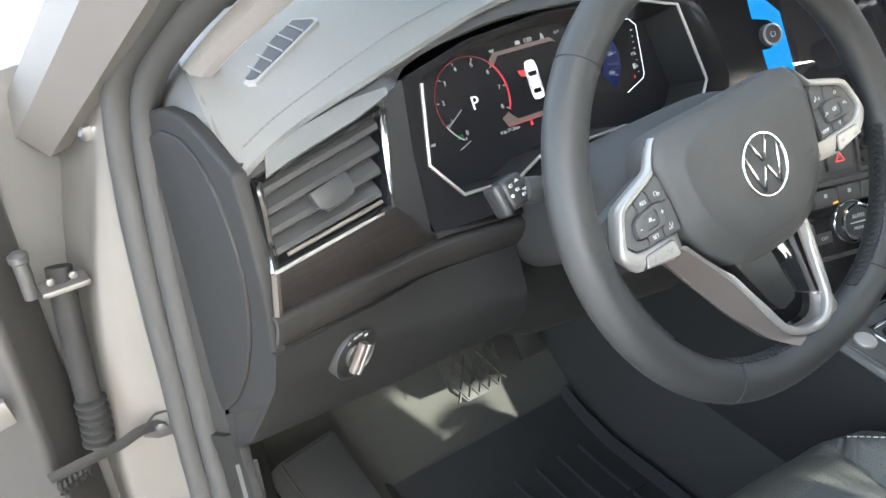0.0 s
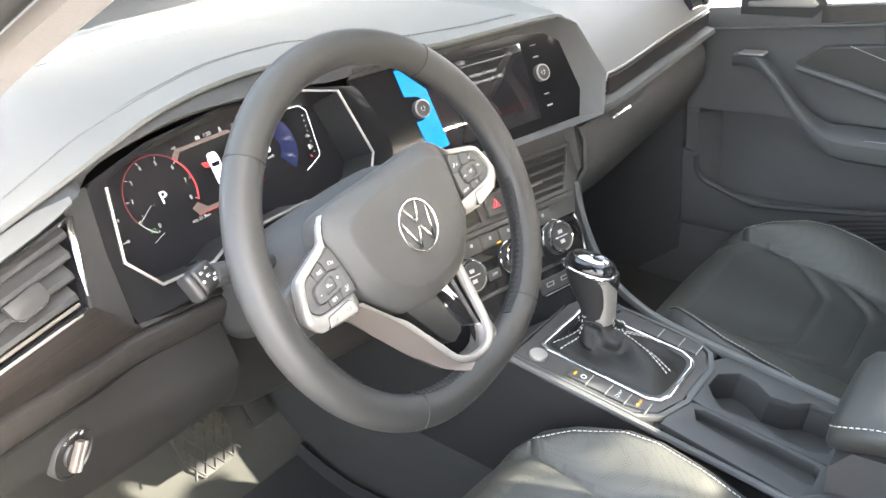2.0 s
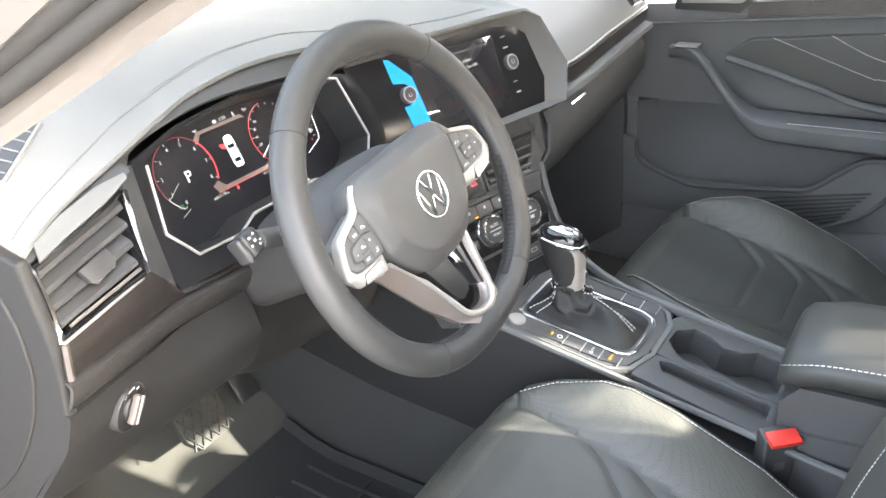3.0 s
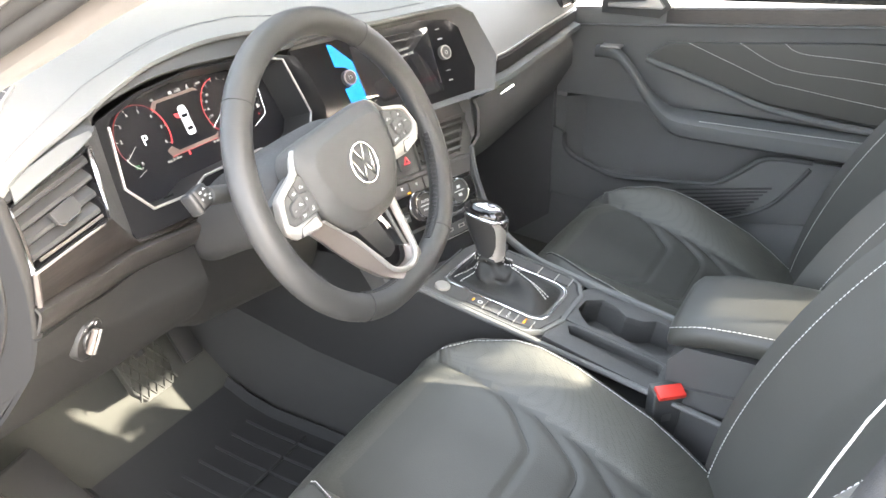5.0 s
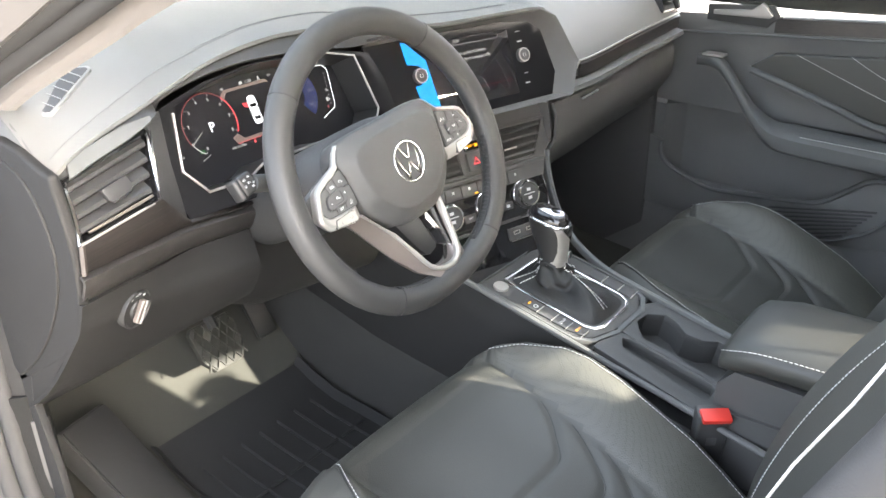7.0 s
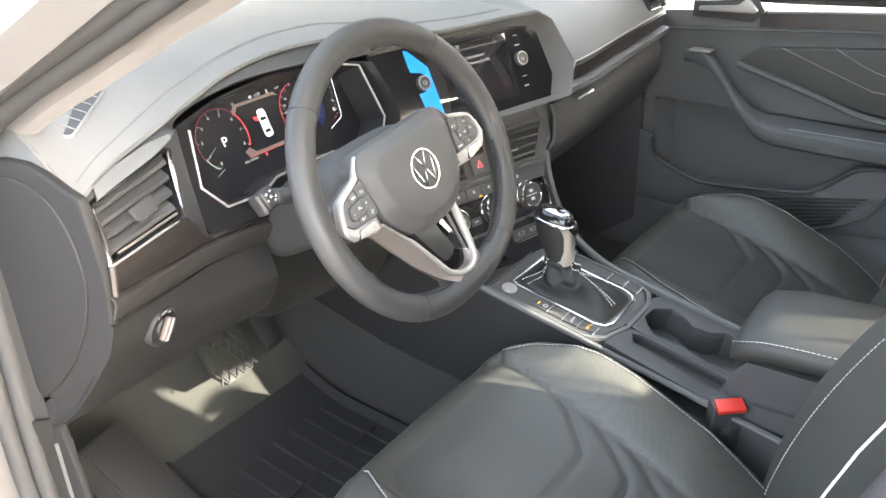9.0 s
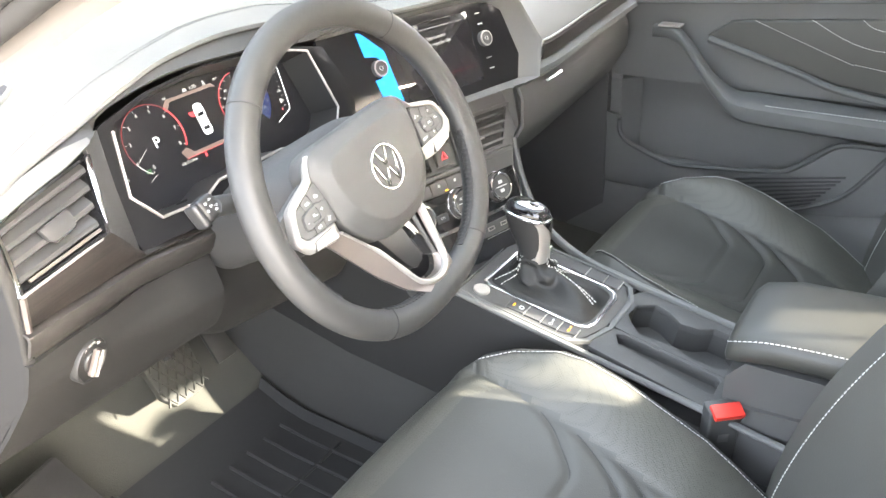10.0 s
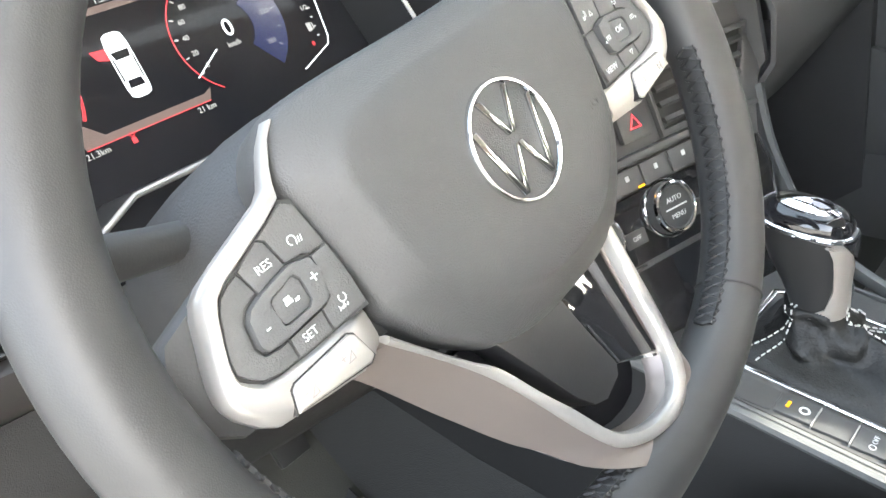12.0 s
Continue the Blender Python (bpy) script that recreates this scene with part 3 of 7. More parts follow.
dash = thing("dashboard", "charcoal soft-touch dashboard with dark wood trim across the cabin", "dashboard", Matrix.Translation((0, 0.4, 0.6)))
bm = B()
rows = []
for x in XS:
    row = [pad_point(x, s / 14) for s in range(15)]
    e = row[-1]
    row += [e + Vector((0, -0.001, -0.004)), e + Vector((0, 0.004, -0.008))]
    rows.append(row)
sheet(bm, rows, 0.004)
pad = part("upper_pad", bm, PAD, dash, "soft grained charcoal dash top")
# the pad's end rolls down to the end of the dashboard
bm = B()
rows = []
for i in range(25):
    p = pad_point(-0.705, 1.0 - 0.42 * i / 24)
    out = Vector((-0.7105, p.y, p.z - 0.020 - 0.35 * max(0.0, p.y - 0.20)))
    rows.append([p + Vector((0.004, 0, 0.0004)), p + Vector((-0.001, 0, -0.001)), p.lerp(out, 0.35) + Vector((-0.0015, 0, 0.003)), p.lerp(out, 0.7) + Vector((-0.0015, 0, 0.003)), out])
sheet(bm, rows, 0.003)
part("pad_end", bm, SOFT, pad, "rolled end of the pad")
bm = B()
for off in (0.0, 0.006):
    line = [pad_point(x, lerp_line([(-0.70, 0.970), (-0.62, 0.966), (-0.57, 0.955), (-0.52, 0.948), (-0.44, 0.943), (-0.39, 0.928), (-0.345, 0.912), (-0.27, 0.89), (-0.18, 0.86), (-0.10, 0.89), (-0.05, 0.925), (0.04, 0.955), (0.2, 0.96)], x)[0]) + Vector((0, off, 0.0010)) for x in XS if -0.69 < x < 0.12]
    stitches(bm, line, 0.005, 0.002, 0.0005)
part("stitching", bm, material("grey_thread", (0.105, 0.106, 0.103), 0.8), pad, "grey double seam")
# pad vinyl coloured near black here, for the shade under its edge
bm = B()
sheet(bm, [[lerp for lerp in (Vector((x, *lerp_line(EDGE, x))) + Vector((0, 0.003, -0.006)), Vector((x, *lerp_line(BEZEL, x))) + Vector((0, 0.004, 0)))] for x in XS if x <= 0.212], 0.003)
part("hood_face", bm, HOOD, dash, "face under the edge of the pad, darkened for its shade")
# rounded end of the dashboard and the lens-shaped cover that the open door shows
END = basis((-0.712, 0, 0), (0, 1, 0), (0, 0, 1))
rim_line = curve([(0.149, 0.940, 0), (0.142, 0.90, 0), (0.137, 0.860, 0), (0.140, 0.825, 0), (0.150, 0.785, 0), (0.170, 0.748, 0), (0.205, 0.714, 0), (0.250, 0.682, 0), (0.300, 0.648, 0), (0.352, 0.612, 0)], 4)
part("end_rim", prism(B(), [(p.x, p.y) for p in rim_line] + [(0.372, 0.70), (0.372, 0.86), (0.360, 0.925), (0.330, 0.944), (0.285, 0.956), (0.240, 0.960), (0.205, 0.955), (0.172, 0.945)], 0, 0.012, END, 0.004, 3), ENDCAP, dash, "dark grey rounded end of the dashboard")
lens_line = curve([(0.300, 0.935, 0), (0.245, 0.940, 0), (0.200, 0.925, 0), (0.176, 0.890, 0), (0.170, 0.850, 0), (0.178, 0.815, 0), (0.198, 0.775, 0), (0.232, 0.728, 0), (0.280, 0.678, 0), (0.335, 0.634, 0)], 4)
part("end_cap", prism(B(), [(p.x, p.y) for p in lens_line] + [(0.366, 0.66), (0.366, 0.86), (0.352, 0.915)], -0.0028, 0.004, END, 0.0022, 3), ENDCAP, dash, "dark grey end panel")
bm = B()
prism(bm, [(-0.706, 0.17), (-0.650, 0.19), (-0.640, 0.37), (-0.700, 0.37), (-0.706, 0.30)], 0.915, 0.936, None, 0.004, 3)
part("end_shelf", bm, ENDCAP, dash, "dark grey shelf under the pad's end")
bm = B()
prism(bm, [(0.372, 0.645), (0.312, 0.640), (0.326, 0.600), (0.322, 0.575), (0.309, 0.505), (0.300, 0.36), (0.372, 0.36)], 0, 0.01, END, 0.002)
part("end_cap_lower", bm, ENDCAP, dash)
part("end_web", prism(B(), [(0.178, 0.742), (0.228, 0.690), (0.272, 0.640), (0.335, 0.588), (0.402, 0.547), (0.42, 0.70), (0.30, 0.75)], 0.0008, 0.010, END, 0.001), ENDCAP, dash)


def vent(frame_pts, slats, name, label, tab=True, fin=True, slat_mat=None):
    """A four-sided air vent: frame_pts run top left, bottom left, bottom right, top right."""
    tl, bl, br, tr = (Vector(p) for p in frame_pts)
    inward = Vector((0.0, 0.97, -0.1)).normalized()
    v = part(name, sheet(B(), [[a + inward * 0.045 for a in (tl, tr)], [a + inward * 0.045 for a in (bl, br)]], 0.004), DARK, dash, label)
    bm = B()
    for a, b in ((tl, bl), (bl, br), (br, tr), (tr, tl)):
        sheet(bm, [[a, b], [a + inward * 0.045, b + inward * 0.045]], 0.003)
    part("housing", bm, PIANO, v)
    for i in range(slats):
        u = (i + 0.75) / (slats + 0.35)
        a, b = tl.lerp(bl, u), tr.lerp(br, u)
        a, b = a.lerp(b, 0.035), b.lerp(a, 0.035)
        bm = B()
        rows = []
        for p in (a, b):
            rows.append([p + inward * 0.006 + Vector((0, 0, -0.0045)), p + inward * 0.003 + Vector((0, 0, -0.002)), p + inward * 0.005 + Vector((0, 0, 0.002)), p + inward * 0.026 + Vector((0, 0, 0.012)), p + inward * 0.027 + Vector((0, 0, 0.009)), p + inward * 0.012 + Vector((0, 0, -0.001))])
        loft(bm, rows)
        part("slat", bm, slat_mat or VENTGREY, v)
    if tab:
        c = tl.lerp(br, 0.5) + (tr - tl) * 0.06 + (bl - tl) * 0.06
        m = basis(c, tr - tl, (0, 0.55, 0.83))
        bm = B()
        prism(bm, [(-0.018, 0.010), (-0.0175, -0.003), (-0.012, -0.0075), (0.013, -0.0075), (0.018, -0.003), (0.018, 0.010)], -0.003, 0.003, m, 0.0015)
        k = part("tab", bm, VENTGREY, v, "grey thumb tab with a bright lip")
        bm = B()
        tube(bm, [m @ Vector(p) for p in ((-0.0175, -0.002, 0.0), (-0.012, -0.0077, 0.0), (0.013, -0.0077, 0.0), (0.0178, -0.003, 0.0))], 0.0011, 6)
        part("lip", bm, CHROME, k)
    return v


left_vent = vent([(-0.688, 0.170, 0.922), (-0.698, 0.140, 0.868), (-0.597, 0.154, 0.878), (-0.567, 0.198, 0.938)], 4, "side_vent", "black air vent with bright edges beside the door")
bm = B()
tube(bm, curve([(-0.691, 0.168, 0.926), (-0.695, 0.152, 0.897), (-0.701, 0.137, 0.864)], 6), [0.0022 + 0.0016 * math.sin(math.pi * i / 12) for i in range(13)], 8)
part("bright_edge", bm, CHROME, left_vent)
bm = B()
tube(bm, curve([(-0.571, 0.194, 0.937), (-0.577, 0.183, 0.918), (-0.59, 0.160, 0.883)], 6), [0.0014 + 0.0016 * math.sin(math.pi * i / 12) for i in range(13)], 8)
part("bright_edge", bm, CHROME, left_vent)
bm = B()
tube(bm, [(-0.685, 0.146, 0.8725), (-0.60, 0.157, 0.8815)], 0.0016, 6)
part("bright_sill", bm, SKIRT, left_vent)
bm = B()
sheet(bm, [[(-0.682, 0.166, 0.925), (-0.676, 0.178, 0.936)], [(-0.65, 0.173, 0.932), (-0.645, 0.188, 0.944)], [(-0.60, 0.184, 0.940), (-0.595, 0.199, 0.951)], [(-0.562, 0.196, 0.948), (-0.560, 0.202, 0.952)]], 0.003)
part("visor", bm, SOFT, left_vent, "grey visor over the slats")
bm = B()
sheet(bm, [[(-0.562, 0.205, 0.946), (-0.577, 0.181, 0.910), (-0.590, 0.158, 0.8735)], [(-0.552, 0.212, 0.946), (-0.562, 0.195, 0.900), (-0.566, 0.176, 0.850)], [(-0.529, 0.231, 0.944), (-0.541, 0.205, 0.890), (-0.541, 0.189, 0.821)]], 0.004)
part("side_face", bm, HOOD, left_vent)

# demister outlet on the dash top
bm = B()
DEM_NEAR, DEM_FAR = Vector((-0.659, 0.250, 0.969)), Vector((-0.567, 0.312, 0.992))
DEM_A = (DEM_FAR - DEM_NEAR).normalized()
DEM_Y = Vector((-0.50, 0.80, 0.06))
dem = basis(DEM_NEAR.lerp(DEM_FAR, 0.5) - Vector((0, 0, 0.002)), DEM_A, DEM_Y - DEM_A * DEM_Y.dot(DEM_A))
prism(bm, [(-0.058, -0.008), (-0.054, -0.0135), (0.052, -0.0135), (0.058, -0.008), (0.052, 0.0125), (-0.046, 0.0135), (-0.054, 0.006)], -0.012, 0.003, dem, 0.0015)
demister = part("demister", bm, material("pale_grey_plastic", (0.17, 0.172, 0.17), 0.5), dash, "grey demister outlet with slanted bars")
bm = B()
prism(bm, [(-0.051, -0.006), (-0.049, -0.0105), (0.049, -0.0105), (0.052, -0.007), (0.048, 0.0095), (-0.042, 0.0105), (-0.048, 0.004)], 0.0025, 0.0036, dem)
part("grille_backing", bm, BLACK, demister)
for i in range(5):
    bm = B()
    x = -0.036 + 0.0175 * i
    prism(bm, [(x - 0.0055, -0.0105), (x - 0.0040, -0.0105), (x + 0.0055, 0.010), (x + 0.0040, 0.010)], 0.0034, 0.0046, dem)
    part("bar", bm, material("pale_bar_plastic", (0.2, 0.2, 0.2), 0.5), demister)

# wood trim and the knee panel below it
LIP = [tuple(p) for p in curve([(-0.714, 0.130, 0.835), (-0.66, 0.1465, 0.829), (-0.60, 0.163, 0.822), (-0.54, 0.181, 0.815), (-0.45, 0.190, 0.803), (-0.39, 0.195, 0.799)], 5)]
TRIM_TOP = [(-0.702, 0.134, 0.868), (-0.589, 0.158, 0.8735), (-0.565, 0.172, 0.848), (-0.54, 0.187, 0.8215), (-0.456, 0.194, 0.811), (-0.40, 0.198, 0.807)]
TRIM_LOW = [(x, y + 0.002, z + 0.003) for x, y, z in LIP]
TX = [-0.702 + 0.302 * i / 24 for i in range(25)]
bm = B()
rows = []
for x in TX:
    a, b = Vector((x, *lerp_line(TRIM_TOP, x))), Vector((x - 0.004, *lerp_line(TRIM_LOW, x)))
    rows.append([a.lerp(b, k / 4) + Vector((0, -0.003 * math.sin(math.pi * k / 4), 0)) for k in range(5)])
sheet(bm, rows, 0.006)
part("wood_trim", bm, VENEER, dash, "dark wood-grain trim strip")
bm = B()
tube(bm, [(x, lerp_line(TRIM_TOP, x)[0] - 0.001, lerp_line(TRIM_TOP, x)[1] + 0.0005) for x in TX if x < -0.59], 0.0014, 6)
part("trim_edge", bm, SATIN, dash)
bm = B()
loft(bm, [[(-0.7045, 0.133, 0.868), (-0.7095, 0.130, 0.838), (-0.707, 0.127, 0.838), (-0.702, 0.130, 0.868)], [(-0.699, 0.134, 0.868), (-0.7045, 0.131, 0.838), (-0.7035, 0.129, 0.838), (-0.6985, 0.132, 0.868)]])
part("trim_end", bm, material("brushed_bronze", (0.075, 0.065, 0.058), 0.4, 0.4), dash, "brushed silver end of the strip")
bm = B()
rows = []
for x in TX:
    p = Vector((x - 0.006, *lerp_line(LIP, x)))
    rows.append([p + Vector(v) for v in ((0, 0.010, 0.001), (0, 0.002, 0.001), (0, -0.003, -0.002), (0, -0.0035, -0.007), (0, 0.004, -0.022), (0, 0.013, -0.033), (0, 0.022, -0.036), (0, 0.034, -0.035))])
sheet(bm, rows, 0.003)
part("lower_lip", bm, material("metallic_grey_plastic", (0.030, 0.028, 0.027), 0.42, 0.2), dash, "dark metallic lip under the wood")
KNEE_MID = [(-0.714, 0.178, 0.745), (-0.62, 0.190, 0.738), (-0.454, 0.1925, 0.7176), (-0.36, 0.192, 0.710)]
KNEE_LOW = [(-0.714, 0.402, 0.545), (-0.70, 0.402, 0.540), (-0.625, 0.367, 0.563), (-0.55, 0.324, 0.597), (-0.475, 0.284, 0.634), (-0.40, 0.245, 0.668)]
bm = B()
rows = []
for i in range(31):
    x = -0.712 + 0.266 * i / 30
    y0, z0 = lerp_line(LIP, x)
    a, m, e = Vector((x, y0 + 0.016, z0 - 0.034)), Vector((x, *lerp_line(KNEE_MID, x))), Vector((x, *lerp_line(KNEE_LOW, x)))
    run = curve([a, a.lerp(m, 0.45) + Vector((0, -0.003, 0)), m, m.lerp(e, 0.5) + Vector((0, -0.010, -0.010)), e], 4)
    rows.append(run + [e + Vector((0, 0.008, 0.001)), e + Vector((0, 0.02, 0.012)), e + Vector((0, 0.10, 0.07))])
sheet(bm, rows, 0.005)
part("knee_panel", bm, KNEE, dash, "dark grey panel below the light switch")
# the bolster under the steering column, with its rounded underside
bm = B()
rows = []
for i in range(21):
    x = -0.452 + 0.30 * i / 20
    k = min(1.0, i / 5)
    rows.append(curve([(x, 0.232, 0.83), (x, 0.240, 0.77), (x + 0.004, 0.246, 0.70 - 0.05 * (x + 0.45)), (x + 0.004, 0.256, 0.668 - 0.02 * k - 0.12 * (x + 0.45)), (x, 0.290, 0.640 - 0.03 * k - 0.13 * (x + 0.45)), (x, 0.36, 0.63 - 0.03 * k), (x, 0.60, 0.70)], 4))
sheet(bm, rows, 0.005)
part("column_bolster", bm, KNEE, dash, "dark grey bolster under the steering column")

# passenger's side
PX = [0.223 + 0.477 * i / 16 for i in range(17)]
bm = B()
rows = []
for x in PX:
    y, z = lerp_line(EDGE, x)
    rows.append([(x, y + 0.002, z - 0.003), (x, y - 0.006, z - 0.010), (x, y - 0.004, z - 0.033), (x, y + 0.004, z - 0.036)])
sheet(bm, rows, 0.004)
part("wood_trim", bm, VENEER, dash, "dark wood-grain trim strip")
bm = B()
tube(bm, [(0.185, 0.115, 0.815)] + [(x, lerp_line(EDGE, x)[0] - 0.004, lerp_line(EDGE, x)[1] - 0.003) for x in PX], 0.002, 6)
part("trim_edge", bm, SATIN, dash)
bm = B()
rows = []
for x in [0.18 + 0.52 * i / 16 for i in range(17)]:
    y, z = lerp_line(EDGE, max(x, 0.223))
    rows.append([(x, y + 0.0, z - 0.036), (x, y - 0.016, z - 0.040), (x, y - 0.018, z - 0.048), (x, y + 0.004, z - 0.066), (x, y + 0.012, z - 0.070)])
sheet(bm, rows, 0.004)
part("ledge", bm, SOFT, dash, "dark grey ledge under the strip")
bm = B()
rows = []
for x in [0.16 + 0.54 * i / 12 for i in range(13)]:
    y, z = lerp_line(EDGE, max(x, 0.223))
    rows.append([(x, y + 0.012, z - 0.068), (x, y + 0.004, z - 0.085), (x, y + 0.004, z - 0.13), (x, y + 0.04, z - 0.19), (x, y + 0.10, z - 0.24), (x, y + 0.3, z - 0.26)])
sheet(bm, rows, 0.005)
loft(bm, [[(x, 0.13, 0.80), (x, 0.12, 0.74), (x, 0.16, 0.67), (x, 0.22, 0.62), (x, 0.42, 0.60), (x, 0.42, 0.80)] for x in (0.158, 0.166)])
glove = part("glove_box", bm, HARD, dash, "dark grey glove box")
bm = B()
tube(bm, [(0.235, 0.109, 0.792), (0.30, 0.112, 0.792)], 0.003, 6)
part("bright_tab", bm, CHROME, glove)
right_vent = vent([(0.625, 0.162, 0.925), (0.617, 0.142, 0.878), (0.692, 0.150, 0.873), (0.698, 0.168, 0.918)], 3, "side_vent", "black air vent at the far end")
bm = B()
box(bm, (0, 0, 0), (0.012, 0.012, 0.06), pose(0.700, 0.158, 0.898, -18, 0, 0), 0.002)
part("end_face", bm, DARK, right_vent)


# ---- instrument cluster ----
TILT_C = radians(24)
CL = basis((-0.36, 0.22, 0.895), (1, 0, 0), (0, math.sin(TILT_C), math.cos(TILT_C)))   # bezel plane; z towards the driver


def cl(x, z):
    """World x and height on the bezel plane to its own two coordinates."""
    return (x + 0.36, (z - 0.895) / math.cos(TILT_C))


cluster = thing("instrument_cluster", "black digital instrument cluster with a bright angular frame", "instrument cluster", CL)
outline = [cl(*p) for p in ((-0.50, 0.9405), (-0.507, 0.934), (-0.515, 0.905), (-0.524, 0.872), (-0.500, 0.842), (-0.442, 0.839), (-0.413, 0.850), (-0.307, 0.850), (-0.262, 0.838), (-0.215, 0.842), (-0.199, 0.849), (-0.185, 0.865), (-0.190, 0.90), (-0.196, 0.939), (-0.257, 0.955), (-0.36, 0.962), (-0.44, 0.955))]
plate = [cl(*p) for p in ((-0.518, 0.943), (-0.526, 0.937), (-0.535, 0.905), (-0.548, 0.866), (-0.538, 0.821), (-0.456, 0.817), (-0.42, 0.817), (-0.307, 0.818), (-0.25, 0.818), (-0.20, 0.820), (-0.165, 0.832), (-0.150, 0.862), (-0.152, 0.90), (-0.165, 0.938), (-0.25, 0.957), (-0.36, 0.964), (-0.45, 0.958))]
part("surround", ring(B(), plate, outline, -0.012, -0.001, None, 0.0015), GLOSS, cluster, "glossy black surround", local=True)
bm = B()
tube(bm, [(x, y, 0.0004) for x, y in outline[1:9]], 0.0018, 8)
tube(bm, [(x, y, 0.0002) for x, y in outline[9:15]], 0.0016, 6)
part("bright_frame", bm, SATIN, cluster, local=True)
# the tunnel behind the frame, and the screen at its end
back = [(x * 0.97, y * 0.93 + 0.002) for x, y in outline]
bm = B()
loft(bm, [[(x, y, -0.002) for x, y in outline], [(x, y, -0.047) for x, y in back]], True, False)
part("tunnel", bm, BLACK, cluster, local=True)
part("screen", prism(B(), back, -0.052, -0.047), SCREEN, cluster, "dark glass screen", local=True)
DS = Matrix.Translation((0, 0, -0.0468))   # where the picture is drawn


def cs(x, z):
    """World x and height as seen on the screen to its two coordinates."""
    return (x + 0.36, (z - 0.895) / math.cos(TILT_C) + 0.022)


def drawn(name, bm, mat, label=""):
    part(name, bm, mat, cluster, label, local=True)


gx, gy = cs(-0.4325, 0.8925)
dial = DS @ Matrix.Translation((gx, gy, 0))
drawn("rev_dial_rim", arc(B(), 0.0405, 0.0413, -28, 205, dial), DR_GLOW)
drawn("rev_dial_red_zone", arc(B(), 0.040, 0.0418, -28, 45, dial), R_GLOW)
bm = B()
arc(bm, 0.0394, 0.0407, 205, 236, dial)
bar(bm, -0.036, -0.019, -0.016, -0.006, 0.0006, dial)
drawn("rev_needle", bm, D_GLOW)
bm = B()
bar(bm, -0.0165, -0.036, -0.030, -0.041, 0.0006, dial)
for i in range(9):
    a = radians(238 - 33 * i)
    bar(bm, 0.037 * math.cos(a), 0.037 * math.sin(a), 0.0395 * math.cos(a), 0.0395 * math.sin(a), 0.0009, dial)
    text(bm, str(i), 0.0062, dial @ Matrix.Translation((0.0325 * math.cos(a), 0.0325 * math.sin(a), 0)))
drawn("rev_scale", bm, D_GLOW)
drawn("gear_letter", text(B(), "P", 0.018, dial @ Matrix.Translation((0.001, -0.004, 0))), W_GLOW)
drawn("green_lamp", ring(B(), [(-0.003, -0.002), (0.003, -0.002), (0.003, 0.002), (-0.003, 0.002)], [(-0.0022, -0.0013), (0.0022, -0.0013), (0.0022, 0.0013), (-0.0022, 0.0013)], 0, 0.0003, DS @ Matrix.Translation((-0.0985, -0.0102, 0))), G_GLOW)
mid = DS @ Matrix.Translation((0.0, 0.0205, 0))
# tan panel edges beside the two dials, drawn as curved wedges
bm = B()
prism(bm, [(-0.0435, -0.0150), (0.0380, -0.0150), (0.0420, -0.0080), (0.0360, -0.0105), (-0.0300, -0.0105), (-0.0390, -0.0020), (-0.0480, -0.0060)], 0, 0.0003, DS)
prism(bm, [(-0.0430, 0.0500), (-0.0360, 0.0560), (0.0340, 0.0560), (0.0400, 0.0500), (0.0330, 0.0520), (-0.0320, 0.0520), (-0.0400, 0.0430)], 0, 0.0003, DS)
drawn("centre_panel_border", bm, T_GLOW)
bm = B()
bar(bm, -0.0435, -0.0152, 0.0385, -0.0152, 0.0006, DS)
drawn("centre_panel_edge", bm, R_GLOW)
# picture of a white saloon from above with its front door open
bm = B()
hull = [(-0.0060, 0.0180), (-0.0072, 0.0120), (-0.0072, -0.0130), (-0.0062, -0.0178), (-0.0030, -0.0192), (0.0030, -0.0192), (0.0062, -0.0178), (0.0072, -0.0130), (0.0072, 0.0120), (0.0060, 0.0180), (0.0030, 0.0196), (-0.0030, 0.0196)]
prism(bm, hull, 0, 0.0003, mid @ Matrix.Translation((0.0015, 0, 0)))
drawn("car_picture", bm, W_GLOW)
bm = B()
for poly in ([(-0.0055, 0.0085), (0.0055, 0.0085), (0.0046, 0.0040), (-0.0046, 0.0040)], [(-0.0048, -0.0130), (0.0048, -0.0130), (0.0042, -0.0085), (-0.0042, -0.0085)]):
    prism(bm, poly, 0.0003, 0.0005, mid @ Matrix.Translation((0.0015, 0, 0)))
for k in (-1, 1):
    prism(bm, [(k * 0.0066, 0.0060), (k * 0.0058, 0.0040), (k * 0.0056, -0.0080), (k * 0.0064, -0.0100)][::k], 0.0003, 0.0005, mid @ Matrix.Translation((0.0015, 0, 0)))
drawn("car_picture_glass", bm, SCREEN)
drawn("open_door_sign", prism(B(), [(-0.0062, 0.0050), (-0.0125, 0.0068), (-0.0150, 0.0125), (-0.0062, 0.0118)], 0, 0.0004, mid), R_GLOW)
for words, size, x, y in (("1:20", 0.0062, 0.0075, 0.0590), ("NE", 0.0046, -0.0365, 0.0575), ("trip 21.3km", 0.0050, -0.0430, -0.0185), ("21 km", 0.0050, 0.0335, -0.0185)):
    drawn("message", text(B(), words, size, DS @ Matrix.Translation((x, y, 0))), D_GLOW)
drawn("status_sign", prism(B(), [(-0.0080, 0.0570), (-0.0020, 0.0570), (-0.0020, 0.0586), (-0.0026, 0.0610), (-0.0074, 0.0610), (-0.0080, 0.0586)], 0, 0.0003, DS), D_GLOW, "small white status sign")
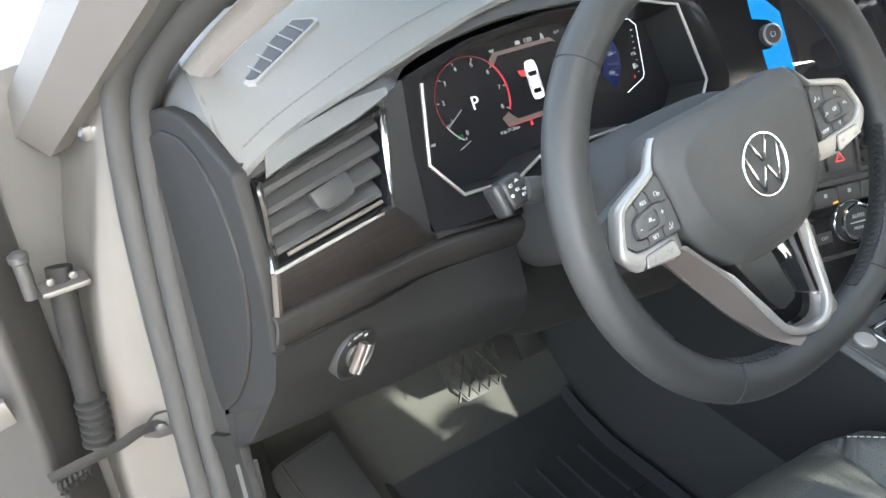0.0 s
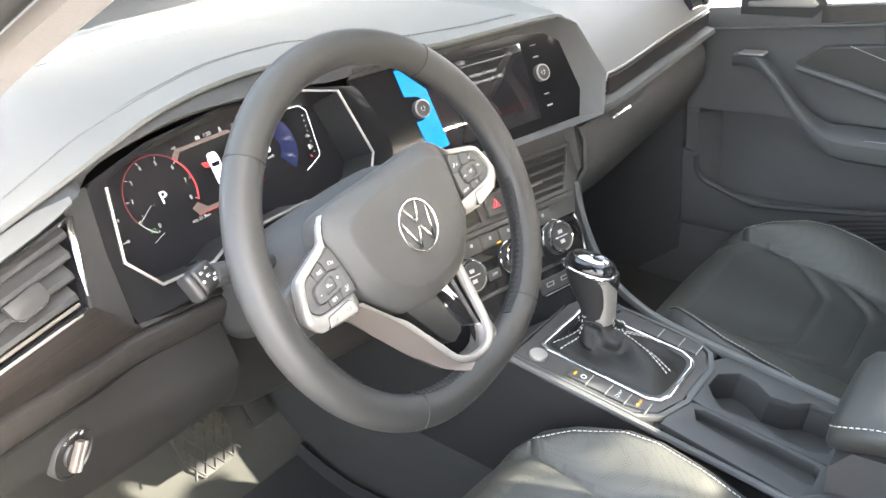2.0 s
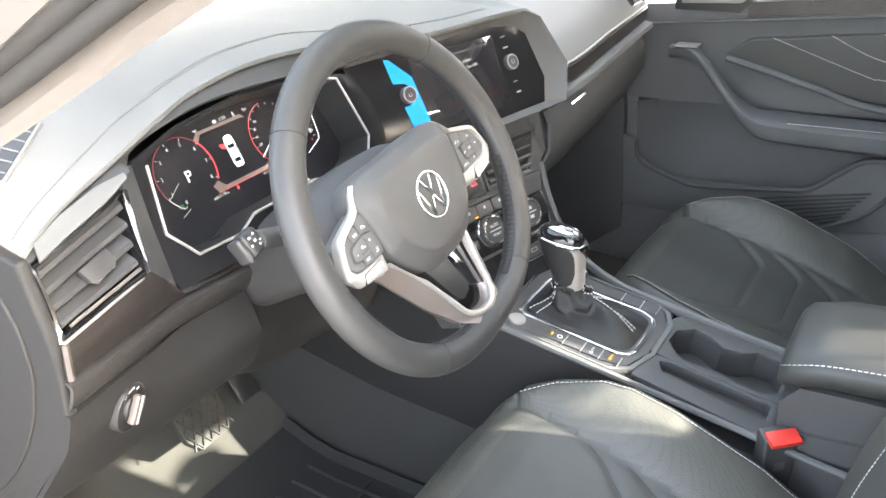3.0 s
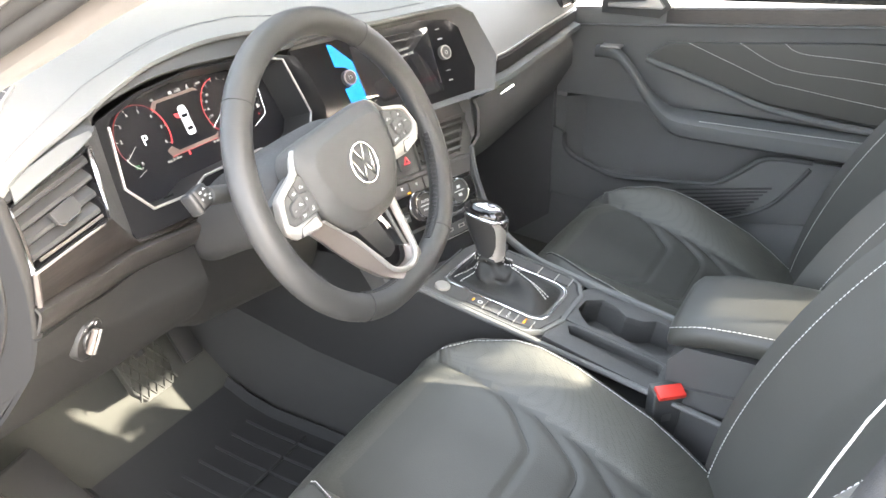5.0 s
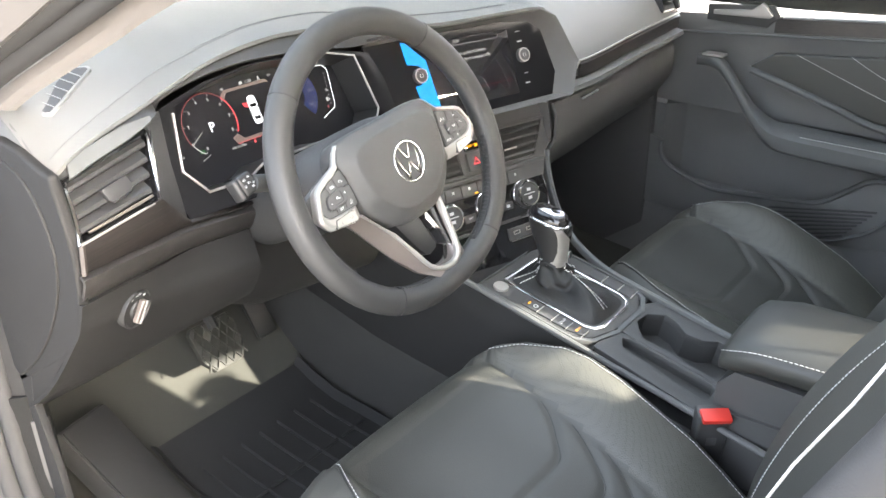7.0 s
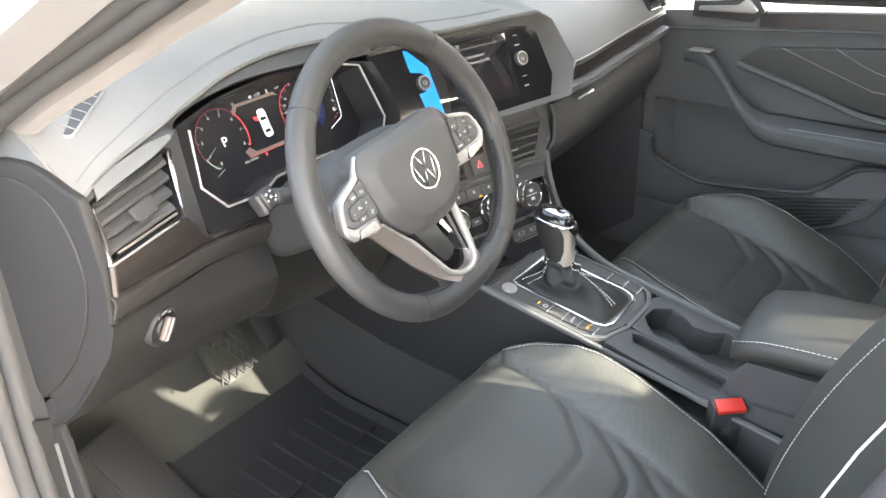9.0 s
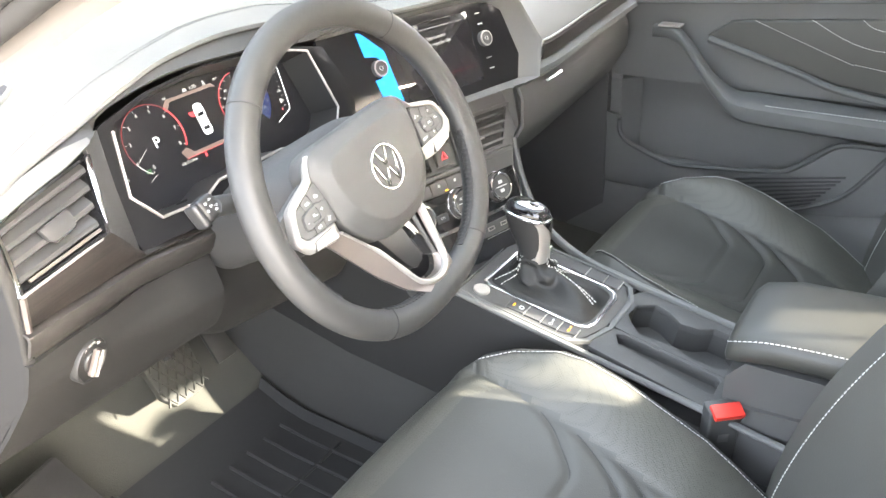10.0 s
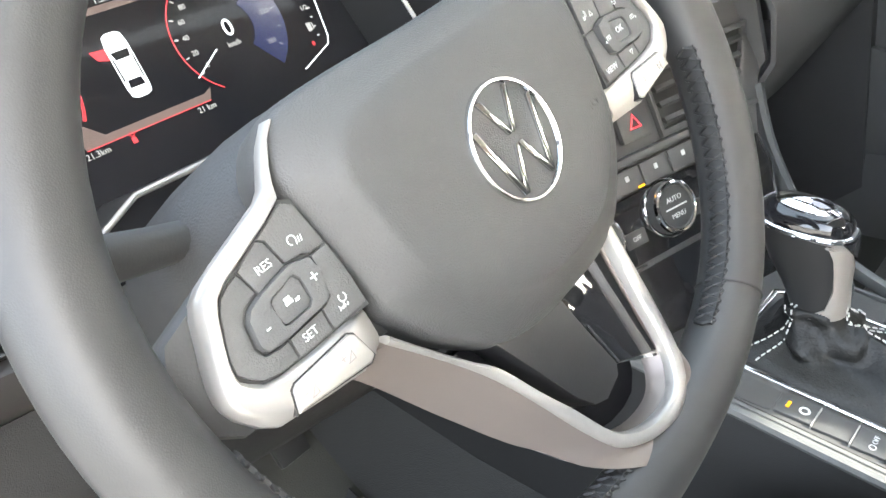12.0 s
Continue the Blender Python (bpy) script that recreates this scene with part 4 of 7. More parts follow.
drawn("lane_sign", prism(B(), [(0.0230, 0.0560), (0.0245, 0.0620), (0.0260, 0.0620), (0.0275, 0.0560), (0.0262, 0.0560), (0.0252, 0.0595), (0.0243, 0.0560)], 0, 0.0003, DS), D_GLOW)
drawn("message", text(B(), "10.9", 0.0040, DS @ Matrix.Translation((0.0440, 0.0590, 0))), D_GLOW)
bm = B()
arc(bm, 0.0012, 0.0017, 0, 360, DS @ Matrix.Translation((-0.0165, -0.0155, 0)), 14)
box(bm, (-0.0165, -0.0192, 0), (0.0030, 0.0034, 0.0003), DS, 0)
drawn("red_lamp", bm, R_GLOW)
speed = DS @ Matrix.Translation((0.0730, 0.0205, 0))
drawn("speed_dial_rim", arc(B(), 0.0385, 0.0392, 95, 235, speed), R_GLOW)
bm = B()
text(bm, "0", 0.0155, speed)
bar(bm, -0.0350, -0.0215, -0.0145, -0.0095, 0.0008, speed)
drawn("speed_figure", bm, W_GLOW)
bm = B()
text(bm, "km/h", 0.0048, speed @ Matrix.Translation((-0.001, -0.0098, 0)))
for i, s in enumerate(("0", "20", "40", "60", "80", "", "", "", "", "", "", "220", "", "260")):
    a = radians(213 - 19.0 * i)
    bar(bm, 0.0350 * math.cos(a), 0.0350 * math.sin(a), 0.0375 * math.cos(a), 0.0375 * math.sin(a), 0.0009, speed)
    if s:
        text(bm, s, 0.0046, speed @ Matrix.Translation((0.0298 * math.cos(a), 0.0298 * math.sin(a), 0)))
drawn("speed_scale", bm, D_GLOW)
drawn("blue_shade", arc(B(), 0.018, 0.041, -52, 40, speed, 20, -0.0002), DB_GLOW)
fuel = [(0.1150, 0.0545), (0.1400, 0.0520), (0.1475, 0.0440), (0.1400, -0.0060), (0.1370, -0.0110), (0.1110, -0.0205)]
bm = B()
for (a, b), (c, d) in zip(fuel, fuel[1:]):
    bar(bm, a, b, c, d, 0.0009, DS)
drawn("fuel_gauge_edge", bm, W_GLOW)
bm = B()
for i in range(8):
    box(bm, (0.1395 - 0.0009 * i, 0.0400 - 0.0062 * i, 0), (0.0026 if i % 4 == 0 else 0.0016, 0.0011, 0.0003), DS, 0)
text(bm, "1/2", 0.0048, DS @ Matrix.Translation((0.1325, 0.0160, 0)))
box(bm, (0.1295, 0.0035, 0), (0.0036, 0.0056, 0.0003), DS, 0.0)
bar(bm, 0.1325, 0.0058, 0.1325, 0.0012, 0.0008, DS)
drawn("fuel_gauge", bm, D_GLOW)
drawn("fuel_zero", text(B(), "0", 0.0044, DS @ Matrix.Translation((0.1265, -0.0075, 0))), R_GLOW)
bm = B()
for i in range(7):
    x, y = cs(-0.494 - 0.0012 * i, 0.905 - 0.0058 * i)
    box(bm, (x, y, 0), (0.002, 0.0012, 0.0003), DS, 0)
tx, ty = cs(-0.494, 0.886)
for s, dy in (("130", 0.018), ("90", 0.0), ("50", -0.022)):
    text(bm, s, 0.0045, DS @ Matrix.Translation((tx + 0.006, ty + dy, 0)))
x0, y0 = cs(-0.505, 0.866)
bar(bm, x0, y0, x0 + 0.018, y0, 0.0007, DS)
drawn("temperature_gauge", bm, D_GLOW)

# ---- centre display ----
DD = Vector((0.968, -0.254, 0)).normalized()
DU = Vector((0.05, 0.355, 0.93)).normalized()
DP = basis((-0.0954, 0.1993, 0.8932), DD, DU)
display = thing("centre_display", "glossy black touch display with two round knobs", "display", DP)
panel = [(-0.085, 0.057), (0.04, 0.058), (0.18, 0.058), (0.235, 0.050), (0.258, 0.034), (0.272, -0.038), (0.256, -0.074), (0.20, -0.074), (0.02, -0.076), (-0.085, -0.074)]
rim = [(-0.085, 0.066), (0.04, 0.070), (0.18, 0.071), (0.245, 0.067), (0.282, 0.050), (0.312, -0.028), (0.285, -0.082), (0.20, -0.083), (0.02, -0.083), (-0.085, -0.08)]
part("panel", prism(B(), panel, -0.012, -0.006, None, 0.001), GLOSS, display, "glossy black panel", local=True)
bm = B()
loft(bm, [[(x, y, 0.012) for x, y in rim], [(x * 0.985 + 0.001, y * 0.96, 0.006) for x, y in rim], [(x, y, -0.007) for x, y in panel]], False, False)
part("recess", bm, HARD, display, "dark grey recess round the panel", local=True)
scr = Matrix.Translation((0.103, -0.007, -0.0058))
part("screen", box(B(), (0, 0, 0), (0.166, 0.104, 0.0008), scr, 0.0003), TOUCH, display, local=True)
scr = Matrix.Translation((0.103, -0.007, -0.0053))
bm = B()
text(bm, "Welcome to App-Connect", 0.0068, scr @ Matrix.Translation((-0.005, 0.028, 0)))
text(bm, "Connect a device using the USB.", 0.0062, scr @ Matrix.Translation((0.0, 0.0185, 0)))
text(bm, "1:20", 0.0075, scr @ Matrix.Translation((-0.022, 0.0475, 0)))
bar(bm, -0.075, 0.042, 0.07, 0.042, 0.0006, scr)
drawn_parts = (("words", bm, D_GLOW),)
bm2 = B()
bar(bm2, -0.03, -0.028, 0.075, -0.028, 0.0006, scr)
bm4 = B()
text(bm4, "Radio", 0.005, scr @ Matrix.Translation((-0.02, -0.008, 0)))
arc(bm4, 0.0034, 0.0042, 0, 360, scr @ Matrix.Translation((-0.012, -0.008, 0)))
blue = [(-0.0205, 0.0535), (-0.0125, 0.0520), (0.0180, 0.0215), (0.0205, -0.0010), (0.0272, -0.0530), (-0.0034, -0.0555), (-0.0103, -0.0142), (-0.0002, -0.0142), (0.0135, -0.0050), (0.0140, 0.0060), (0.0019, 0.0160), (-0.0169, 0.0198)]
bm5 = B()
prism(bm5, blue, -0.0057, -0.0052)
for name, b, mat in (*drawn_parts, ("red_line", bm2, DR_GLOW), ("faint_words", bm4, DR_GLOW), ("blue_picture", bm5, B_GLOW)):
    part(name, b, mat, display, local=True)
for kx, ky in ((0.0, 0.0), (0.2065, -0.001)):
    km = Matrix.Translation((kx, ky, -0.006))
    k = part("knob", lathe(B(), [(0.0116, 0), (0.0114, 0.0070), (0.0109, 0.0082), (0.0092, 0.0085), (0.0088, 0.0078), (0, 0.0079)], 36, km), DARK, display, "black knob with a bright ring", local=True)
    part("bright_ring", lathe(B(), [(0.0115, 0.0068), (0.0112, 0.0085), (0.0098, 0.0089), (0.0095, 0.0082)], 36, km), SATIN, k, local=True)
    part("mark", arc(B(), 0.0026, 0.0031, 110, 430, km, 20, 0.0080), PRINT, k, local=True)
for y in (0.038, 0.022, -0.03, -0.046):
    part("key_print", bar(B(), 0.203, y, 0.213, y, 0.0008 if y in (0.038, -0.03) else 0.0018, Matrix.Translation((0, 0, -0.0058))), PRINT, display, local=True)


# ---- steering wheel ----
RAKE = radians(24.1)
WHEEL = Matrix.Translation((-0.343, 0.0286, 0.871)) @ pose(0, 0, 0, 0, 0, 1.0) @ basis((0, 0, 0), (1, 0, 0), (0, math.sin(RAKE), math.cos(RAKE))) @ pose(0, 0, 0, 0, 0, 5.5)
wheel = thing("steering_wheel", "black leather steering wheel with satin silver spokes", "steering wheel", WHEEL)
HUB_AT = Matrix.Translation((-0.004, 0.0, 0.0))
R_TUBE = 0.0168


def rim_radius(a):
    """Distance of the rim's core from the centre: a little wider than high, flattened at the bottom."""
    d = (a + 88 + 180) % 360 - 180
    return 0.1750 * (1 + 0.02 * math.cos(2 * radians(a))) * (1 - 0.07 * math.exp(-(d / 30) ** 2))


def wheel_ring(a, r_extra=0.0):
    """The rim's cross-section at an angle (degrees)."""
    c, s = math.cos(radians(a)), math.sin(radians(a))
    out = []
    for j in range(24):
        b = 2 * math.pi * j / 24
        r = rim_radius(a) + (R_TUBE + r_extra) * math.cos(b)
        out.append((r * c, r * s, (0.0158 + r_extra) * math.sin(b)))
    return out


rings = [wheel_ring(360 * i / 120) for i in range(121)]
bm = loft(B(), rings, True, False)
bmesh.ops.remove_doubles(bm, verts=bm.verts, dist=1e-6)
rim = part("rim", bm, RIM, wheel, "smooth black leather rim", local=True)
for a in (135.0, 45.5, -56.0, -125.0):
    bm = B()
    tube(bm, [Vector(p) for p in wheel_ring(a, 0.0002)], 0.0007, 6, True, up=(0.3, 0.2, 1))
    part("seam", bm, DARK_THREAD, rim, local=True)
# plaited stitching along the inner edge: two strands that cross over a dark welt
for a0, a1 in ((-66, -10), (-127, -100), (-172, -150)):
    n = int((a1 - a0) / 54 * 26) * 8
    strands = {0: [], 1: [], -1: []}
    for i in range(n + 1):
        ang = a0 + (a1 - a0) * i / n
        for turn in strands:
            z = 0.003 + turn * 0.0052 * math.sin(math.pi * i / 8)
            r = rim_radius(ang) - R_TUBE * math.sqrt(max(0.0, 1 - (z / 0.0158) ** 2)) - (0.0006 if turn else -0.0012)
            strands[turn].append((r * math.cos(radians(ang)), r * math.sin(radians(ang)), z))
    part("stitched_welt", tube(B(), strands[0], 0.0022, 6, flat=2.4), DARK_THREAD, rim, local=True)
    bm = B()
    for turn in (1, -1):
        tube(bm, strands[turn], 0.0009, 5)
    part("plaited_stitching", bm, BLACK, rim, local=True)

# airbag cover: a raised face plate with soft creases round it
COVER = [(0, 0.057), (0.030, 0.0575), (0.055, 0.0575), (0.072, 0.0562), (0.0815, 0.0525), (0.089, 0.044), (0.0925, 0.034), (0.091, 0.021), (0.0885, 0.005), (0.086, -0.012), (0.083, -0.026), (0.072, -0.043), (0.058, -0.057), (0.045, -0.066), (0.025, -0.071)]
PLATE = [(0, 0.0445), (0.025, 0.0445), (0.045, 0.0435), (0.060, 0.0410), (0.069, 0.0365), (0.0745, 0.029), (0.0755, 0.022), (0.0745, 0.012), (0.0725, 0.001), (0.0700, -0.009), (0.066, -0.0195), (0.056, -0.032), (0.045, -0.0425), (0.033, -0.050), (0.017, -0.0545)]


def whole(half, low):
    return [Vector((x, y, 0)) for x, y in half + [(0, low)] + mirror(half[1:])]


cover, plate_out = whole(COVER, -0.072), whole(PLATE, -0.0555)
rings = []
for z, f, k in ((-0.030, 0.95, 0), (-0.012, 1.0, 0), (-0.003, 1.0, 0), (0.0015, 0.99, 0), (0.0040, 1.0, 0.12), (0.0090, 1.0, 0.50), (0.0128, 1.0, 0.85), (0.0146, 1.0, 0.97), (0.0156, 0.985, 1), (0.0164, 0.95, 1), (0.0180, 0.70, 1), (0.0190, 0.40, 1), (0.0195, 0.2, 1), (0.0196, 0.02, 1)):
    rings.append([HUB_AT @ Vector((p.x * f, p.y * f - 0.004 * (1 - f), z)) for p in curve([a.lerp(b, k) for a, b in zip(cover, plate_out)], 3, True)])
hub = part("airbag_cover", loft(B(), rings), HUB, wheel, "dark grey moulded airbag cover", local=True, angle=60)
for x, y in ((-0.036, -0.020), (0.050, 0.010)):
    part("airbag_mark", text(B(), "AIRBAG" if x > 0 else "*", 0.0085 if x > 0 else 0.014, HUB_AT @ Matrix.Translation((x * 0.9, y - 0.022 if x > 0 else y, 0.0172)) @ pose(0, 0, 0, -3 if x > 0 else 0, 3 if x > 0 else 0, 0), 0.0008), HUB, hub, local=True)
BADGE = material("smoked_chrome", (0.48, 0.48, 0.48), 0.14, 1.0, stain=0.1, stain_scale=60)
lm = HUB_AT @ Matrix.Translation((-0.001, -0.002, 0.0190))
part("badge_ring", lathe(B(), [(0.0252, -0.002), (0.0252, 0.0012), (0.0247, 0.0019), (0.0238, 0.0019), (0.0232, 0.0006)], 48, lm), BADGE, hub, "round chrome badge ring", local=True)
for x0, y0, x1, y1 in ((-0.0190, 0.0120, -0.0098, -0.0195), (-0.0098, -0.0195, -0.0012, -0.0010), (0.0012, -0.0010, 0.0098, -0.0195), (0.0098, -0.0195, 0.0190, 0.0120), (-0.0092, 0.0205, -0.0010, 0.0030), (0.0010, 0.0030, 0.0092, 0.0205)):
    part("badge_bar", prism(B(), [(x0 - 0.0016, y0), (x1 - 0.0016, y1), (x1 + 0.0016, y1), (x0 + 0.0016, y0)], 0.0003, 0.0017, lm, 0.0005), BADGE, hub, local=True)
part("badge_field", lathe(B(), [(0.0236, 0.0002), (0.012, 0.0007), (0, 0.0008)], 40, lm), HUB, hub, local=True)

# switch pods, left and right
OUT = [(0.0799, 0.0541), (0.0863, 0.0493), (0.0925, 0.0420), (0.0962, 0.0366), (0.1003, 0.0347), (0.1127, 0.0309), (0.1252, 0.0270), (0.1341, 0.0237), (0.1386, 0.0207), (0.1414, 0.0165), (0.1443, 0.0094), (0.1481, 0.0010), (0.1505, -0.0055), (0.1517, -0.0104), (0.1502, -0.0152), (0.1452, -0.0221), (0.1399, -0.0262), (0.1206, -0.0298), (0.1043, -0.0323), (0.0890, -0.0330)]
INN = [(0.0787, 0.0533), (0.0852, 0.0485), (0.0911, 0.0412), (0.0945, 0.0356), (0.0962, 0.0312), (0.1057, 0.0273), (0.1190, 0.0230), (0.1284, 0.0199), (0.1335, 0.0172), (0.1365, 0.0130), (0.1402, 0.0053), (0.1424, -0.0003), (0.1433, -0.0050), (0.1428, -0.0068), (0.1405, -0.0092), (0.1364, -0.0126), (0.1302, -0.0142), (0.1167, -0.0151), (0.1000, -0.0154), (0.0880, -0.0165)]
POD_Z = 0.0075
for side in (1, -1):
    PODM = HUB_AT @ Matrix.Translation((0, 0, POD_Z))

    def flip(poly):
        return poly if side > 0 else mirror(poly)
    rows = []
    for k, (o, i) in enumerate(zip(OUT, INN)):
        o, i = Vector((*o, 0)), Vector((*i, 0))
        h = -0.006 + 0.006 * min(1.0, k / 5) - 0.009 * (1 if k == 19 else 0)
        rows.append([PODM @ Vector((side * q.x, q.y, z + h)) for q, z in ((o.lerp(i, 0.3), -0.004 - 0.010 * min(1.0, k / 5)), (o.lerp(i, -0.02), -0.006), (o, -0.0032), (o.lerp(i, 0.22), -0.0004), (o.lerp(i, 0.34), 0.0003), (o.lerp(i, 0.85), 0.0003), (o.lerp(i, 0.95), -0.0006), (i, -0.0022), (i, -0.010))])
    pod = part("switch_frame", loft(B(), rows), SATIN, wheel, "satin silver switch surround", local=True, angle=35)
    bed = [(0.0880, -0.0160), (0.0880, 0.0046), (0.0905, 0.0206), (0.0912, 0.0285)] + INN[4:18]
    part("switch_bed", prism(B(), flip(bed), -0.012, -0.0040, PODM), DARK, pod, local=True)
    keys = ([(0.1119, 0.0243), (0.1094, 0.0224), (0.1078, 0.0128), (0.1208, 0.0104), (0.1227, 0.0200)],
            [(0.1110, 0.0245), (0.1055, 0.0263), (0.0965, 0.0297), (0.0925, 0.0270), (0.0903, 0.0110), (0.0978, 0.0108), (0.0995, 0.0122), (0.1070, 0.0132), (0.1086, 0.0228)],
            [(0.0900, 0.0100), (0.0976, 0.0098), (0.0978, 0.0050), (0.0998, -0.0044), (0.1030, -0.0061), (0.1050, -0.0063), (0.1056, -0.0142), (0.0893, -0.0142), (0.0888, -0.0040)],
            [(0.1058, -0.0064), (0.1208, -0.0070), (0.1212, -0.0138), (0.1064, -0.0142)],
            [(0.1236, 0.0195), (0.1280, 0.0183), (0.1322, 0.0165), (0.1352, 0.0125), (0.1390, 0.0050), (0.1412, -0.0005), (0.1420, -0.0048), (0.1395, -0.0083), (0.1357, -0.0116), (0.1300, -0.0131), (0.1222, -0.0136), (0.1218, -0.0072), (0.1255, -0.0072), (0.1310, -0.0062), (0.1328, -0.0022), (0.1309, 0.0066), (0.1278, 0.0098), (0.1218, 0.0114)])
    for k in keys:
        part("key", prism(B(), flip(k), -0.0055, -0.0022, PODM, 0.0006), HARD, pod, local=True)
    rock = [(0.1073, 0.0124), (0.0997, 0.0106), (0.0989, 0.0051), (0.1007, -0.0034), (0.1031, -0.0050), (0.1250, -0.0060), (0.1303, -0.0050), (0.1315, -0.0022), (0.1299, 0.0058), (0.1272, 0.0085), (0.1208, 0.0104)]
    hole = [(0.1083, 0.0091), (0.1070, 0.0068), (0.1069, 0.0051), (0.1073, -0.0010), (0.1097, -0.0028), (0.1190, -0.0029), (0.1204, -0.0022), (0.1209, -0.0010), (0.1208, 0.0050), (0.1203, 0.0063), (0.1190, 0.0073)]
    part("rocker", ring(B(), flip(rock), flip(hole), -0.0055, 0.0002, PODM, 0.0006), HARD, pod, local=True)
    part("centre_key", prism(B(), flip([(0.1138 + (x - 0.1138) * 0.95, 0.003 + (y - 0.003) * 0.94) for x, y in hole]), -0.005, -0.0006, PODM, 0.0005), HARD, pod, local=True)
    vol = [(0.1317, -0.0190), (0.1295, -0.0179), (0.1048, -0.0175), (0.1027, -0.0189), (0.1003, -0.0288), (0.1030, -0.0303), (0.1318, -0.0262), (0.1345, -0.0262)]
    part("bar_key_gap", prism(B(), flip([(0.117 + (x - 0.117) * 1.035, -0.0235 + (y + 0.0235) * 1.10) for x, y in vol]), -0.004, 0.0005, PODM), BLACK, pod, local=True)
    part("bar_key", prism(B(), flip(vol), -0.004, 0.0016, PODM, 0.0008, 3), SATIN, pod, "satin silver rocker bar", local=True)
    words = ((0.1144, 0.0163, "RES"), (0.1139, -0.0100, "SET"), (0.1025, 0.0041, "+"), (0.1262, 0.0010, "-")) if side < 0 else ((0.0960, -0.0100, "VIEW"), (0.1138, 0.0030, "OK"))
    for x, y, s in words:
        z = 0.0003 if s in ("+", "-") else -0.0005 if s == "OK" else -0.0021
        part("key_print", text(B(), s, 0.0042 if len(s) > 1 else 0.0066, PODM @ Matrix.Translation((side * x, y, z))), PRINT, pod, local=True)
    if side < 0:
        # small signs: cruise dial, car with waves, lane and dial
        bm = arc(B(), 0.0014, 0.0018, -20, 250, PODM @ Matrix.Translation((-0.1006, 0.0178, -0.0021)), 16)
        for k in range(3):
            bar(bm, -0.0995 + 0.0011 * k, 0.0156, -0.0988 + 0.0011 * k, 0.0178, 0.0004, PODM, 0.0002, -0.0021)
        part("key_print", bm, PRINT, pod, local=True)
        bm = box(B(), (-0.1148, 0.0040, -0.0004), (0.0026, 0.0016, 0.0002), PODM, 0)
        box(bm, (-0.1148, 0.0028, -0.0004), (0.0032, 0.0012, 0.0002), PODM, 0)
        for k in range(3):
            bar(bm, -0.1126 + 0.0007 * k, 0.0014, -0.1120 + 0.0007 * k, 0.0026, 0.0004, PODM, 0.0002, -0.0005)
        part("key_print", bm, PRINT, pod, local=True)
        bm = arc(B(), 0.0013, 0.0017, 120, 400, PODM @ Matrix.Translation((-0.0966, -0.0075, -0.0021)), 16)
        arc(bm, 0.0011, 0.0014, 180, 420, PODM @ Matrix.Translation((-0.0985, -0.0092, -0.0021)), 14)
        for k in range(4):
            bar(bm, -0.1000 + 0.0012 * k, -0.0110, -0.0993 + 0.0012 * k, -0.0100, 0.0004, PODM, 0.0002, -0.0021)
        part("key_print", bm, PRINT, pod, local=True)
        for x, plus in ((0.1085, True), (0.1260, False)):
            bm = ring(B(), [(-x - 0.0022, -0.0252), (-x + 0.0014, -0.0252), (-x + 0.0014, -0.0218)], [(-x - 0.0014, -0.0249), (-x + 0.0011, -0.0249), (-x + 0.0011, -0.0226)], 0.0016, 0.0018, PODM)
            bar(bm, -x - 0.0040, -0.0226, -x - 0.0020, -0.0226, 0.0004, PODM, 0.0002, 0.0016)
            if plus:
                bar(bm, -x - 0.0030, -0.0236, -x - 0.0030, -0.0216, 0.0004, PODM, 0.0002, 0.0016)
            part("bar_print", bm, GREY_PRINT, pod, local=True)
    else:
        for x, y, up in ((0.1015, 0.0172, 1), (0.1165, -0.0100, -1)):
            part("key_print", ring(B(), [(x - 0.0016, y - 0.0012 * up), (x + 0.0016, y - 0.0012 * up), (x, y + 0.0016 * up)], [(x - 0.0010, y - 0.0008 * up), (x + 0.0010, y - 0.0008 * up), (x, y + 0.0009 * up)], -0.0022, -0.0020, PODM), PRINT, pod, local=True)
        for x, y in ((0.1260, 0.0040), (0.1010, 0.0030)):
            bm = B()
            for d in (0.0, 0.0015):
                ring(bm, [(x + d - 0.0008, y - 0.0010), (x + d + 0.0008, y - 0.0010), (x + d + 0.0008, y + 0.0010), (x + d - 0.0008, y + 0.0010)], [(x + d - 0.0005, y - 0.0007), (x + d + 0.0005, y - 0.0007), (x + d + 0.0005, y + 0.0007), (x + d - 0.0005, y + 0.0007)], 0.0002, 0.0004, PODM)
            sgn = 1 if x > 0.11 else -1
            prism(bm, [(x + 0.0007 + sgn * 0.0026, y - 0.0020), (x + 0.0007 + sgn * 0.0026, y - 0.0004), (x + 0.0007 + sgn * 0.0038, y - 0.0012)], 0.0002, 0.0004, PODM)
            part("key_print", bm, PRINT, pod, local=True)
        bm = arc(B(), 0.0013, 0.0016, 0, 360, PODM @ Matrix.Translation((0.1225, 0.0150, -0.0022)), 20)
        box(bm, (0.1225, 0.0150, -0.0021), (0.0026, 0.0004, 0.0002), PODM, 0)
        part("key_print", bm, PRINT, pod, local=True)
        bm = arc(B(), 0.0009, 0.0013, -70, 70, PODM @ Matrix.Translation((0.0960, 0.0185, -0.0022)), 12)
        arc(bm, 0.0017, 0.0021, -60, 60, PODM @ Matrix.Translation((0.0960, 0.0185, -0.0022)), 12)
        box(bm, (0.0955, 0.0168, -0.0021), (0.0016, 0.0018, 0.0002), PODM, 0)
        part("key_print", bm, PRINT, pod, local=True)
